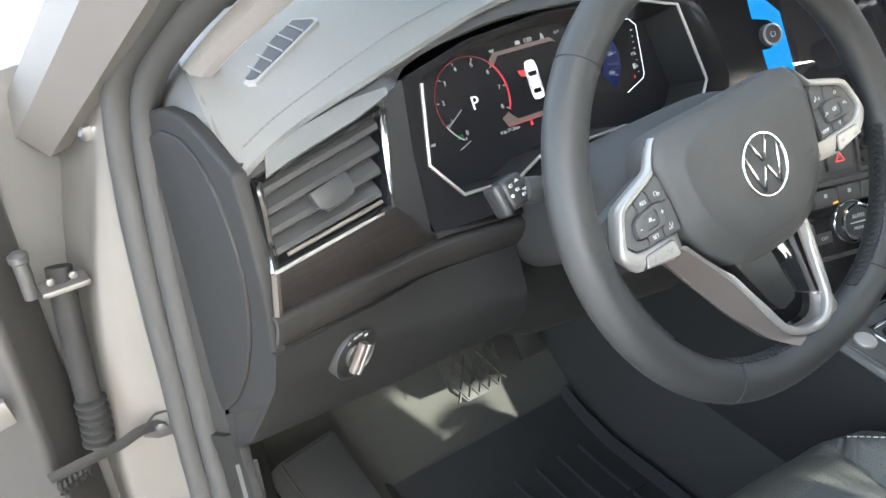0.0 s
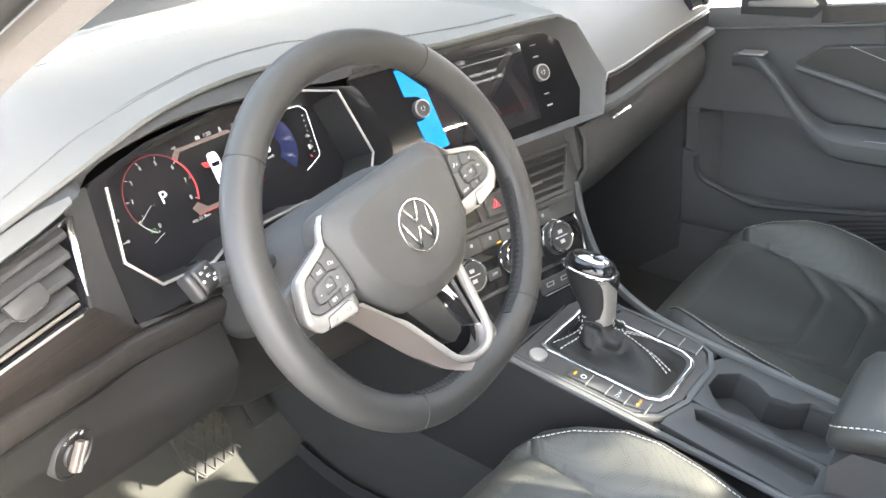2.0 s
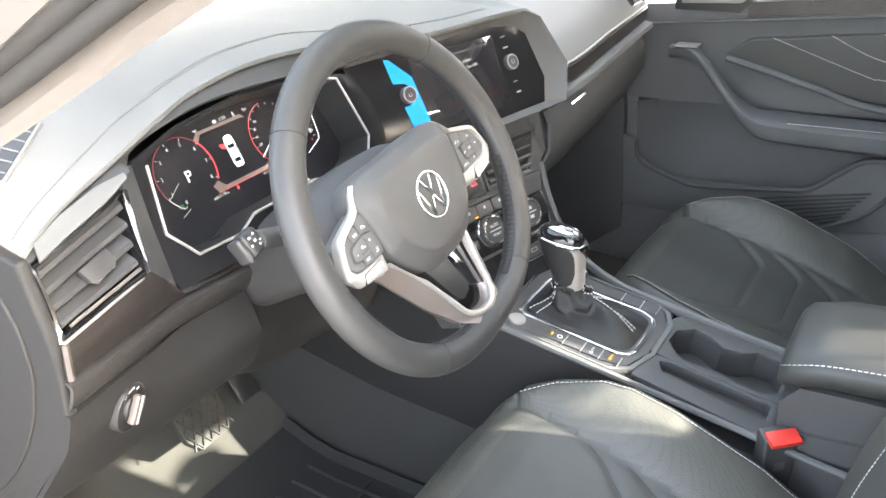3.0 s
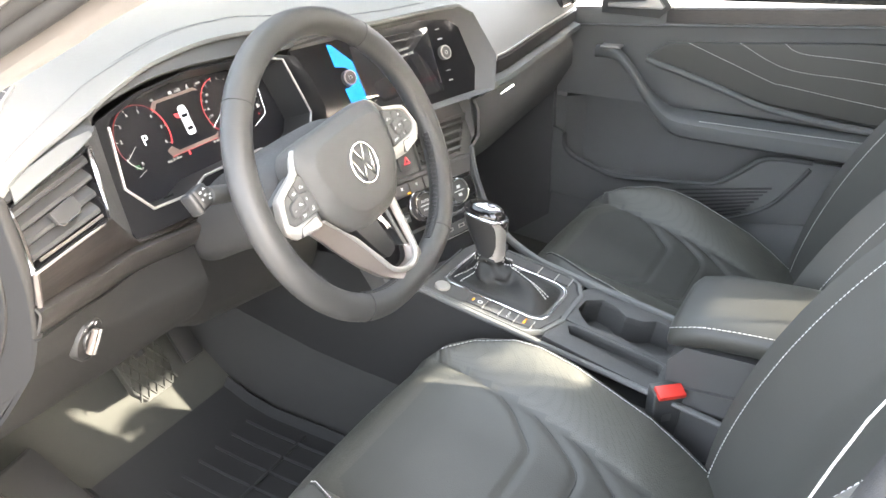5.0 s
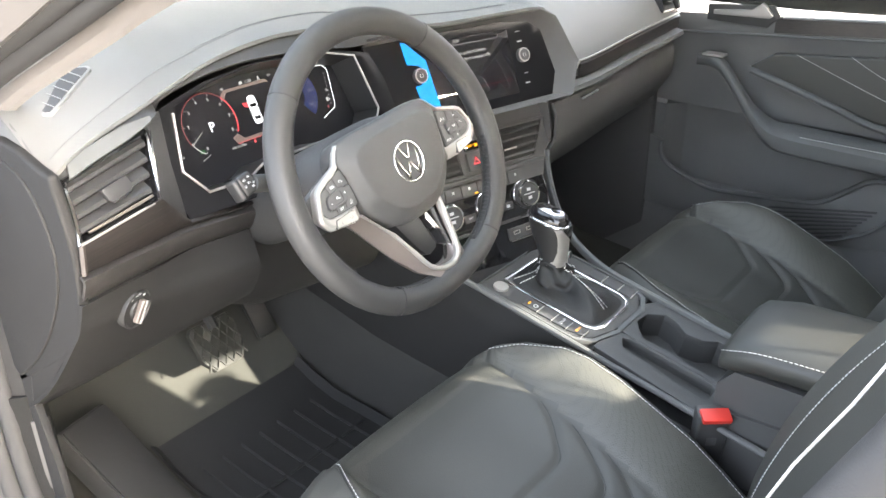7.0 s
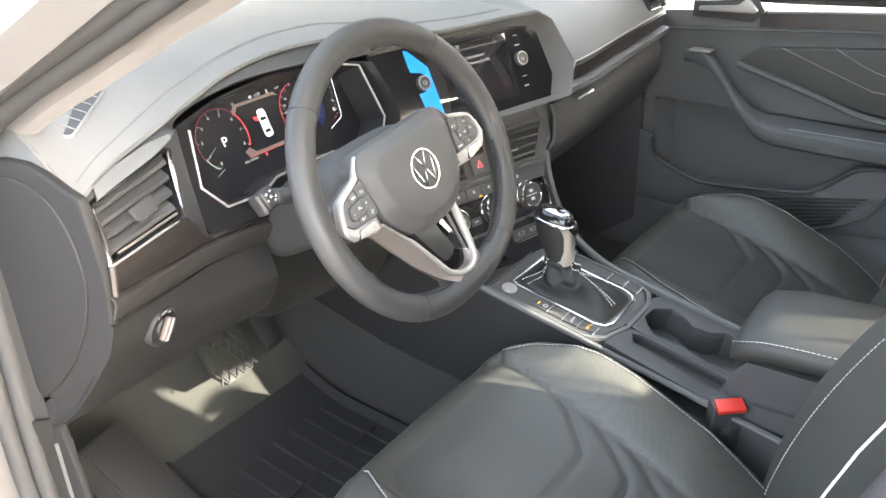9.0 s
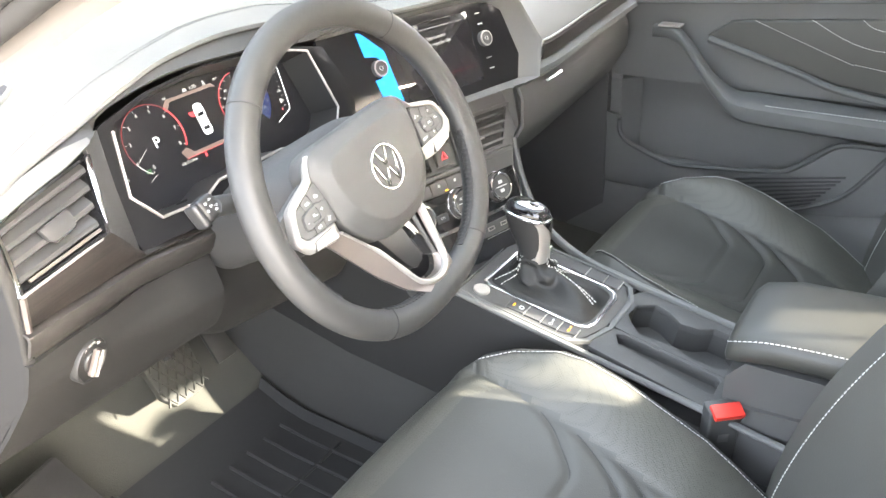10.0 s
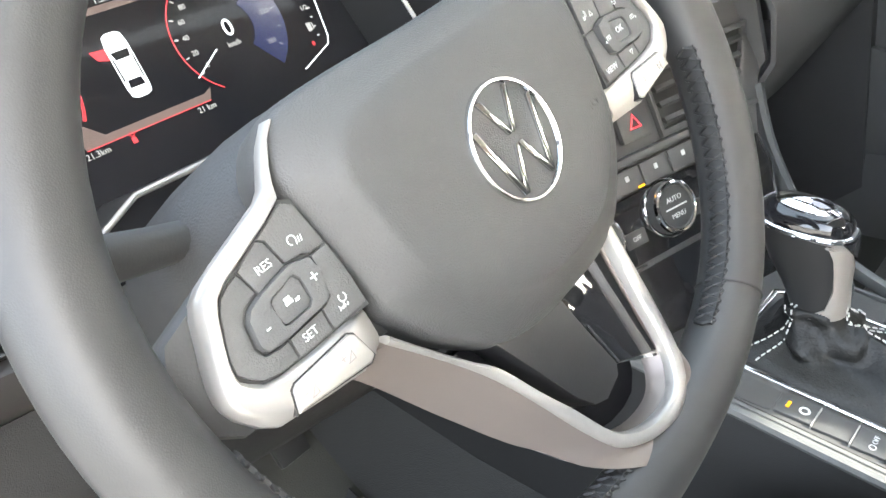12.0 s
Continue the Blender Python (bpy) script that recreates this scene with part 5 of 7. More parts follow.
        for x, turn in ((0.1085, -1), (0.1260, 1)):
            bm = ring(B(), [(x - 0.0016 * turn, -0.0255), (x - 0.0016 * turn, -0.0219), (x + 0.0012 * turn, -0.0237)], [(x - 0.0012 * turn, -0.0249), (x - 0.0012 * turn, -0.0225), (x + 0.0006 * turn, -0.0237)], 0.0016, 0.0018, PODM)
            bar(bm, x + 0.0016 * turn, -0.0255, x + 0.0016 * turn, -0.0219, 0.0004, PODM, 0.0002, 0.0016)
            part("bar_print", bm, GREY_PRINT, pod, local=True)
    # spoke web behind the pod, to the rim
    web = [(0.05, 0.040), (0.10, 0.030), (0.150, 0.014), (0.166, -0.010), (0.145, -0.026), (0.07, -0.034)]
    part("spoke", prism(B(), flip(web), -0.022, -0.008, HUB_AT, 0.004), DARK, wheel, local=True)

# lower double spoke: a bright edge with a dull skirt that falls away from it
NEAR = [(-0.0884, -0.0290), (-0.0755, -0.0452), (-0.0634, -0.0596), (-0.0540, -0.0703), (-0.0457, -0.0878), (-0.0358, -0.1050), (-0.0289, -0.1196), (-0.0229, -0.1285), (-0.0138, -0.1349), (-0.0040, -0.1382), (0.0076, -0.1394), (0.0171, -0.1380), (0.0243, -0.1321), (0.0281, -0.1240), (0.0299, -0.1070), (0.0318, -0.0894), (0.0340, -0.0732), (0.0352, -0.0600)]
FAR = [(-0.0900, -0.0318), (-0.0770, -0.0469), (-0.0653, -0.0618), (-0.0576, -0.0739), (-0.0490, -0.0913), (-0.0405, -0.1098), (-0.0320, -0.1260), (-0.0254, -0.1349), (-0.0154, -0.1415), (-0.0035, -0.1462), (0.0106, -0.1478), (0.0229, -0.1444), (0.0310, -0.1372), (0.0355, -0.1260), (0.0380, -0.1070), (0.0394, -0.0892), (0.0405, -0.0745), (0.0415, -0.0600)]
LOW = [(-0.1035, -0.0334), (-0.0949, -0.0451), (-0.0812, -0.0679), (-0.0745, -0.0790), (-0.0661, -0.0928), (-0.0590, -0.1040), (-0.0520, -0.1135), (-0.0436, -0.1284), (-0.0341, -0.1384), (-0.0197, -0.1490), (-0.0050, -0.1560), (0.0215, -0.1580), (0.0355, -0.1500), (0.0418, -0.1340), (0.0435, -0.1070), (0.0445, -0.0892), (0.0455, -0.0745), (0.0462, -0.0600)]
FOOT = [-0.014, -0.014, -0.014, -0.013, -0.012, -0.010, -0.007, 0.000, 0.007, 0.0115, 0.0125, 0.0115, 0.008, 0.002, -0.006, -0.010, -0.012, -0.012]
LIFT = [-0.003, -0.004, -0.004, -0.003, -0.001, 0.0, 0.001, 0.002, 0.003, 0.004, 0.0045, 0.004, 0.003, 0.002, 0.001, 0.0, -0.001, -0.002]


def smooth_run(pts, up):
    return curve([(x, y, z) for (x, y), z in zip(pts, up)], 3)


rows, skirt = [], []
for a, c, d in zip(smooth_run(NEAR, LIFT), smooth_run(FAR, LIFT), smooth_run(LOW, FOOT)):
    a, c, d = (HUB_AT @ (v + Vector((0, 0, z))) for v, z in ((a, POD_Z), (c, POD_Z), (d, 0.0)))
    drop = Vector((0, 0, -1))
    rows.append([a + drop * 0.007, a + drop * 0.0030, a.lerp(c, 0.15) + drop * 0.0008, a.lerp(c, 0.5) + drop * 0.0002, a.lerp(c, 0.85) + drop * 0.0010, c + drop * 0.0032, c + drop * 0.012])
    mid = c.lerp(d, 0.45)
    skirt.append([c + drop * 0.0036, mid + drop * (0.0036 * 0.5), d, d.lerp(c, 0.2) + drop * 0.012, a + drop * 0.018, a.lerp(c, 0.5) + drop * 0.008])
spoke = part("lower_spoke", loft(B(), skirt), SKIRT, wheel, "dull bronze-silver V-shaped lower spoke", local=True, angle=40)
part("spoke_edge", loft(B(), rows), SATIN, spoke, "bright satin edge", local=True, angle=50)
inner = NEAR[2:]
part("insert_bed", prism(B(), inner, -0.022, -0.014, HUB_AT, 0.001), GLOSS, spoke, "black bed of the insert", local=True)
GI = HUB_AT @ Matrix.Translation((0.032, -0.10, 0.0)) @ pose(0, 0, 0, -5, 3.5, 0) @ Matrix.Translation((-0.032, 0.10, 0))
part("gloss_insert", prism(B(), [(0.0360, -0.056), (0.0345, -0.0732), (0.0322, -0.0894), (0.0303, -0.107), (0.0290, -0.1245), (0.0020, -0.1112), (-0.0050, -0.088), (-0.0060, -0.056)], -0.006, -0.001, GI, 0.0006), PIANO, spoke, "glossy black insert", local=True)
part("insert_pocket", prism(B(), [(-0.050, -0.062), (-0.0377, -0.0867), (-0.0290, -0.1050), (-0.0214, -0.1154), (-0.0137, -0.1185), (-0.0010, -0.1157), (0.0025, -0.1107), (-0.0031, -0.0898), (-0.0071, -0.0700)], -0.018, 0.0025, HUB_AT, 0.002), BLACK, spoke, "dark grey pocket in the insert", local=True)
part("insert_line", bar(B(), 0.0030, -0.1112, 0.0282, -0.1262, 0.0013, HUB_AT, 0.0008, 0.0000), CHROME, spoke, local=True)
part("insert_line", bar(B(), -0.0022, -0.0880, 0.0030, -0.1112, 0.0011, HUB_AT, 0.0008, 0.0018), CHROME, spoke, local=True)

# ---- steering column ----
COLUMN = basis((-0.345, 0.0262, 0.8782), (1, 0, 0), (0, math.sin(radians(25.5)), math.cos(radians(25.5)))) @ pose(0, 0, 0, 0, 0, 5)
column = thing("steering_column", "black plastic steering column shroud with a stalk", "steering column", COLUMN)
rings = []
for z, w, h, dy in ((-0.030, 0.070, 0.040, 0.006), (-0.05, 0.092, 0.049, 0.002), (-0.08, 0.108, 0.054, 0.000), (-0.12, 0.106, 0.053, -0.002), (-0.17, 0.098, 0.050, -0.004), (-0.22, 0.098, 0.050, -0.006)):
    rings.append([(w * math.copysign(abs(math.cos(a)) ** 0.6, math.cos(a)), dy + h * math.copysign(abs(math.sin(a)) ** 0.75, math.sin(a)), z) for a in [2 * math.pi * i / 36 for i in range(36)]])
part("shroud", loft(B(), rings), HOOD, column, "dark grey shroud", local=True)
stalk = part("stalk", tube(B(), curve([(-0.06, 0.018, -0.088), (-0.10, 0.028, -0.080), (-0.14, 0.040, -0.071), (-0.165, 0.048, -0.066)], 5), [0.008, 0.008, 0.008, 0.008, 0.008, 0.0082, 0.0085, 0.009, 0.0095, 0.010, 0.0104, 0.0106, 0.0106, 0.0106, 0.0106, 0.0104], 14, flat=1.25, up=(0, 0, 1)), DARK, column, "black indicator stalk with white signs", local=True)
part("stalk_end", box(B(), (0, 0, 0), (0.021, 0.025, 0.017), Matrix.Translation((-0.172, 0.050, -0.066)) @ pose(0, 0, 0, 0, 0, 8), 0.005, 3), BLACK, stalk, local=True)
SM = Matrix.Translation((-0.172, 0.050, -0.0574)) @ pose(0, 0, 0, 0, 0, 8) @ Matrix.Diagonal((0.72, 0.72, 1, 1))
for x, y in ((-0.0045, 0.0080), (0.0010, 0.0010), (0.0055, -0.0070)):
    bm = prism(B(), [(x - 0.0005, y - 0.0020), (x - 0.0005, y + 0.0020), (x - 0.0020, y + 0.0014), (x - 0.0026, y), (x - 0.0020, y - 0.0014)], 0, 0.0003, SM)
    for k in (-1, 0, 1):
        bar(bm, x + 0.0005, y + 0.0013 * k, x + 0.0024, y + 0.0013 * k, 0.0005, SM)
    part("lamp_sign", bm, PRINT, stalk, local=True)
for x, y, turn in ((0.0045, 0.0085, 1), (0.0088, -0.0015, -1)):
    part("arrow_sign", ring(B(), [(x, y + 0.0030 * turn), (x - 0.0028, y), (x + 0.0028, y)][::turn], [(x, y + 0.0019 * turn), (x - 0.0014, y + 0.0006 * turn), (x + 0.0014, y + 0.0006 * turn)][::turn], 0, 0.0003, SM), PRINT, stalk, local=True)
bm = arc(B(), 0.0014, 0.0019, 0, 360, SM @ Matrix.Translation((-0.0080, -0.0020, 0)), 16)
bar(bm, -0.0080, -0.0008, -0.0080, -0.0032, 0.0005, SM)
part("dial_sign", bm, PRINT, stalk, local=True)
part("stalk_collar", box(B(), (0, 0, 0), (0.0075, 0.0255, 0.018), Matrix.Translation((-0.1855, 0.0475, -0.066)) @ pose(0, 0, 0, 0, 0, 8), 0.004, 3), VENTGREY, stalk, "satin grey collar", local=True)

# ---- light switch ----
LS = basis((-0.6360, 0.1730, 0.7505), (0.96, 0.27, 0.0), (0.0, -0.24, 0.97)) @ Matrix.Diagonal((0.72, 0.76, 0.7, 1))
lamp_switch = thing("light_switch", "round black rotary light switch with a bright grip", "light switch", LS)
part("bezel", lathe(B(), [(0.0325, -0.012), (0.0325, 0.001), (0.0315, 0.003), (0.0295, 0.0032), (0.028, 0.001), (0, 0.001)], 40), BLACK, lamp_switch, local=True)
part("dial", lathe(B(), [(0.0165, 0.001), (0.016, 0.004), (0.015, 0.005), (0, 0.005)], 36), BLACK, lamp_switch, local=True)
gm = pose(0, 0, 0, 0, 0, -26)
part("grip", box(B(), (-0.002, 0, 0.009), (0.012, 0.038, 0.010), gm, 0.003, 3), SKIRT, lamp_switch, local=True)
part("bright_bar", box(B(), (0.002, 0.0, 0.0138), (0.005, 0.038, 0.003), gm, 0.0012), SATIN, lamp_switch, local=True)
bm = B()
text(bm, "O", 0.006, Matrix.Translation((-0.011, 0.022, 0.0012)))
text(bm, "AUTO", 0.0048, Matrix.Translation((0.003, 0.0245, 0.0012)))
for x, y in ((0.016, 0.019), (0.022, 0.011)):
    box(bm, (x, y, 0.0012), (0.005, 0.003, 0.0004), None, 0)
part("prints", bm, PRINT, lamp_switch, local=True)

# ---- centre stack: vents, switches, climate panel ----
SU = Vector((0.07, 0.37, 0.92)).normalized()
SP = basis((-0.006, 0.137, 0.667), DD, SU)
stack = thing("centre_stack", "black centre stack with air vents, climate knobs and switches", "centre stack", SP)
body = [(-0.14, 0.158), (0.165, 0.145), (0.180, 0.10), (0.145, 0.045), (0.135, 0.02), (0.135, -0.05), (0.12, -0.115), (-0.11, -0.115), (-0.13, -0.04), (-0.135, 0.02)]
part("housing", prism(B(), body, -0.05, -0.003, None, 0.003), HARD, stack, "dark grey housing", local=True)
for x0, x1, s in ((0.022, 0.160, 1), (-0.125, -0.030, -1)):
    fr_o = [(x0, 0.120), (x1, 0.118), (x1 - 0.035 if s > 0 else x1, 0.052), (x0, 0.052)]
    fr_i = [(x0 + 0.004, 0.114), (x1 - 0.008, 0.113), (x1 - 0.041 if s > 0 else x1 - 0.005, 0.058), (x0 + 0.004, 0.058)]
    v = part("vent", ring(B(), fr_o, fr_i, -0.004, 0.002, None, 0.0012), HARD, stack, "dark slatted air vent", local=True)
    # black plate close behind the slats, standing in for the vent's deep shade
    part("back", prism(B(), fr_i, -0.03, -0.0028), BLACK, v, local=True)
    for i in range(4):
        y = 0.106 - 0.0135 * i
        xr = x1 - 0.010 - (0.035 * (0.118 - y) / 0.066 if s > 0 else 0)
        bm = B()
        loft(bm, [[(x, y + 0.0022, 0.003), (x, y - 0.0015, 0.0050), (x, y - 0.0038, 0.0038), (x, y + 0.0008, -0.003)] for x in (x0 + 0.006, xr)])
        part("slat", bm, VENTGREY, v, local=True)
    part("tab_lip", tube(B(), [((x0 + x1) / 2 - 0.035, 0.078, 0.005), ((x0 + x1) / 2 - 0.008, 0.078, 0.005)], 0.0014, 6), SATIN, v, local=True)
part("hazard_key", box(B(), (-0.004, 0.075, 0.0), (0.034, 0.030, 0.006), None, 0.0015), HARD, stack, "black hazard switch with a red triangle", local=True)
bm = B()
tri_pts = [(-0.011, 0.069), (0.003, 0.069), (-0.004, 0.082)]
ring(bm, tri_pts, [(-0.0085, 0.0705), (0.0005, 0.0705), (-0.004, 0.079)], 0.003, 0.0034)
part("hazard_sign", bm, R_GLOW, stack, local=True)
bm = B()
text(bm, "OFF", 0.006, Matrix.Translation((-0.010, 0.1, 0.0014)))
box(bm, (0.003, 0.1, 0.0014), (0.006, 0.005, 0.0004), None, 0)
part("bag_lamp", bm, A_GLOW, stack, local=True)
part("lamp_strip", box(B(), (-0.004, 0.1, -0.0005), (0.034, 0.014, 0.003), None, 0.001), PIANO, stack, local=True)
part("ledge", box(B(), (0.005, 0.048, 0.002), (0.26, 0.006, 0.012), None, 0.002), HARD, stack, local=True)
for i in range(6):
    x = -0.098 + 0.033 * i
    k = part("switch", box(B(), (x, 0.032, 0.001), (0.0315, 0.019, 0.006), None, 0.0012), HARD, stack, local=True)
    part("sign", box(B(), (x, 0.034, 0.0042), (0.004, 0.0045, 0.0004), None, 0), PRINT, k, local=True)
part("amber_lamp", box(B(), (-0.02, 0.024, 0.0042), (0.007, 0.002, 0.0005), None, 0), A_GLOW, stack, local=True)
climate = part("climate_panel", prism(B(), [(-0.125, 0.020), (0.128, 0.020), (0.132, -0.008), (0.125, -0.036), (-0.115, -0.036), (-0.124, -0.01)], -0.004, 0.001, None, 0.0012), PIANO, stack, "glossy black climate panel", local=True)
bm = B()
tube(bm, [(0.128, 0.020, 0.001), (0.133, -0.008, 0.001), (0.126, -0.037, 0.001), (0.06, -0.038, 0.001)], 0.0016, 6)
part("bright_edge", bm, CHROME, climate, local=True)
bm = B()
tube(bm, [(-0.115, -0.037, 0.001), (-0.04, -0.038, 0.001)], 0.0013, 6)
part("bright_edge", bm, CHROME, climate, local=True)
for i, x in enumerate((-0.083, 0.0, 0.081)):
    km = Matrix.Translation((x, -0.003, 0.001))
    k = part("knob", lathe(B(), [(0.0225, 0), (0.0222, 0.011), (0.021, 0.0128), (0.0185, 0.0128), (0.0175, 0.0115), (0, 0.0115)], 40, km), DARK, climate, "black climate knob with a bright ring", local=True)
    part("bright_ring", lathe(B(), [(0.0226, 0.0095), (0.0220, 0.0125), (0.0205, 0.0134), (0.0190, 0.013)], 40, km), CHROME, k, local=True)
    part("foot_ring", lathe(B(), [(0.0255, 0.0), (0.0255, 0.0014), (0.0246, 0.0020), (0.0238, 0.0012)], 40, km), CHROME, k, local=True)
    bm = B()
    bar(bm, -0.012, 0.0, 0.012, 0.0, 0.0014, km, 0.0004, 0.0116)
    if i == 1:
        text(bm, "AUTO", 0.0062, km @ Matrix.Translation((0, 0.007, 0.0118)))
        text(bm, "MENU", 0.0058, km @ Matrix.Translation((0, -0.007, 0.0118)))
    else:
        for y in (0.007, -0.007):
            box(bm, (0, y, 0.0118), (0.008, 0.005, 0.0004), km, 0)
    part("prints", bm, PRINT, k, local=True)
for x, s in ((-0.042, "OFF"), (0.038, "")):
    k = part("key", box(B(), (x, -0.014, 0.001), (0.022, 0.013, 0.005), None, 0.001), DARK, climate, local=True)
    bm = B()
    if s:
        text(bm, s, 0.0055, Matrix.Translation((x, -0.014, 0.0036)))
    else:
        box(bm, (x, -0.014, 0.0036), (0.007, 0.005, 0.0004), None, 0)
    part("print", bm, PRINT, k, local=True)
part("lower_pocket", prism(B(), [(-0.11, -0.042), (0.118, -0.042), (0.112, -0.11), (-0.10, -0.11)], -0.004, -0.0015), PIANO, stack, "glossy black tray front", local=True)
usb = part("usb_panel", box(B(), (0.058, -0.062, 0.0), (0.062, 0.02, 0.004), None, 0.001), DARK, stack, "black panel with two small sockets", local=True)
for x in (0.044, 0.072):
    part("socket", ring(B(), [(x - 0.007, -0.064), (x + 0.007, -0.064), (x + 0.007, -0.058), (x - 0.007, -0.058)], [(x - 0.0055, -0.063), (x + 0.0055, -0.063), (x + 0.0055, -0.059), (x - 0.0055, -0.059)], 0.002, 0.003), SATIN, usb, local=True)
part("usb_line", bar(B(), 0.03, -0.074, 0.088, -0.074, 0.0012, None, 0.0006, 0.002), SATIN, usb, local=True)


# ---- centre console ----
def top(y):
    """Height of the console's sloping top."""
    return 0.555 + 0.2 * y


CM = basis((0, 0, 0.555), (1, 0, 0), (0, 1, 0.2))   # the top's plane; its y runs forward
console = thing("centre_console", "black centre console with gear lever, cup holders and tray", "console", Matrix.Translation((0, -0.1, 0.3)))


def cm(y):
    return y * math.sqrt(1.04)


def cplate(poly, z0, z1, bevel=0.0, seg=2):
    return prism(B(), [(x, cm(y)) for x, y in poly], z0, z1, CM, bevel, seg)


bm = B()
rings = []
for y in (0.50, 0.20, 0.12, 0.05, -0.05, -0.12):
    z = top(min(y, 0.2)) - 0.002
    rings.append([(-0.125, y, 0.27), (-0.112, y, z - 0.06), (-0.104, y, z - 0.012), (-0.098, y, z - 0.003), (0.098, y, z - 0.003), (0.106, y, z - 0.012), (0.114, y, z - 0.06), (0.125, y, 0.27)])
loft(bm, rings)
part("front_body", bm, ENDCAP, console)
bm = B()
rings = []
for y in (-0.125, -0.2, -0.30):
    z = top(y) - 0.045
    rings.append([(-0.120, y, 0.27), (-0.100, y, z - 0.02), (-0.09, y, z), (0.09, y, z), (0.105, y, z - 0.02), (0.120, y, 0.27)])
loft(bm, rings)
part("rear_body", bm, DECK, console)
# top skin round the cup holder and the tray
cup = [(0.004, -0.148), (0.020, -0.136), (0.050, -0.138), (0.072, -0.160), (0.068, -0.182), (0.052, -0.205), (0.058, -0.232), (0.076, -0.250), (0.076, -0.278), (0.055, -0.295), (-0.002, -0.292), (-0.014, -0.275), (-0.014, -0.24), (-0.006, -0.215), (-0.010, -0.185), (-0.012, -0.165)]
edge = [(-0.02, -0.118), (0.02, -0.118), (0.065, -0.118), (0.096, -0.135), (0.098, -0.185), (0.098, -0.205), (0.098, -0.232), (0.098, -0.255), (0.098, -0.29), (0.06, -0.306), (0.0, -0.306), (-0.024, -0.30), (-0.024, -0.24), (-0.024, -0.215), (-0.024, -0.185), (-0.024, -0.155)]
sc = lambda p: [(x, cm(y)) for x, y in p]
part("cup_deck", ring(B(), sc(edge), sc(cup), -0.012, 0.0, CM, 0.002), DECK, console, "dark grey deck round the cup holders")
bm = B()
wide = [(0.031 + (x - 0.031) * 1.03, -0.217 + (y + 0.217) * 1.015) for x, y in cup]
loft(bm, [[(CM @ Vector((x, cm(y), -0.004))) for x, y in wide], [(CM @ Vector((x * 0.96, cm(y), -0.07))) for x, y in wide]], True, False)
prism(bm, sc(cup), -0.075, -0.068, CM)
part("cup_well", bm, DECK, console, "black cup holder well")
slot = [(-0.054, -0.150), (-0.036, -0.140), (-0.030, -0.150), (-0.030, -0.285), (-0.036, -0.292), (-0.066, -0.292), (-0.070, -0.285)]
sedge = [(-0.088, -0.118), (-0.03, -0.118), (-0.024, -0.14), (-0.024, -0.290), (-0.026, -0.306), (-0.080, -0.306), (-0.100, -0.29)]
part("tray_deck", ring(B(), sc(sedge), sc(slot), -0.012, 0.0, CM, 0.002), DECK, console, "dark grey deck round the slim tray")
bm = B()
wide = [(-0.049 + (x + 0.049) * 1.06, -0.217 + (y + 0.217) * 1.01) for x, y in slot]
loft(bm, [[(CM @ Vector((x, cm(y), -0.003))) for x, y in wide], [(CM @ Vector((x, cm(y), -0.019))) for x, y in wide]], True, False)
prism(bm, sc(wide), -0.024, -0.0185, CM)
part("tray_well", bm, DECK, console, "black slim tray")
part("side_rail", tube(B(), [(-0.104, y, top(y) - 0.003) for y in (0.12, 0.05, -0.05, -0.15, -0.30, -0.46)], 0.005, 8), SOFT, console)
part("side_rail", tube(B(), curve([(0.150, 0.125, 0.72), (0.138, 0.105, 0.66), (0.122, 0.06, 0.595), (0.108, -0.01, 0.556), (0.100, -0.10, 0.535), (0.098, -0.30, 0.495)], 5), 0.006, 8, flat=1.3), SOFT, console, "grey rail down the far side")
# trim panel and switch row
panel_o = [(-0.096, 0.085), (-0.094, -0.085), (-0.075, -0.108), (-0.03, -0.122), (0.05, -0.122), (0.080, -0.108), (0.092, -0.085), (0.094, 0.085)]
part("switch_panel", cplate(panel_o, -0.008, 0.001, 0.002), DECK, console, "dark grey panel round the gear lever")
part("panel_step", ring(B(), sc([(x * 1.06, y * 1.06 - 0.002) for x, y in panel_o]), sc([(x * 1.02, y * 1.02) for x, y in panel_o]), -0.01, 0.0022, CM, 0.001), SOFT, console)
FR_O = [(-0.058, 0.068), (-0.064, 0.055), (-0.064, -0.088), (-0.056, -0.104), (-0.04, -0.110), (0.036, -0.110), (0.052, -0.102), (0.060, -0.086), (0.058, 0.05), (0.048, 0.066)]
FR_I = [(-0.054, 0.062), (-0.0595, 0.052), (-0.0595, -0.085), (-0.053, -0.0985), (-0.038, -0.1045), (0.034, -0.1045), (0.048, -0.0985), (0.0555, -0.083), (0.0535, 0.048), (0.045, 0.061)]
part("bright_frame", ring(B(), sc(FR_O), sc(FR_I), 0.0, 0.0045, CM, 0.0015), CHROME, console, "bright frame round the gaiter")
part("gaiter_bed", cplate(FR_I, -0.004, 0.0018), DARK, console)
lm2 = CM @ Matrix.Translation((-0.079, cm(0.058), 0.001))
part("start_button", lathe(B(), [(0.0125, 0), (0.0125, 0.003), (0.0115, 0.0042), (0, 0.0046)], 32, lm2), SATIN, console, "round silver start button")
part("key_slot", cplate([(-0.094, 0.038), (-0.068, 0.038), (-0.068, 0.012), (-0.092, 0.012)], -0.001, 0.0016), DARK, console)
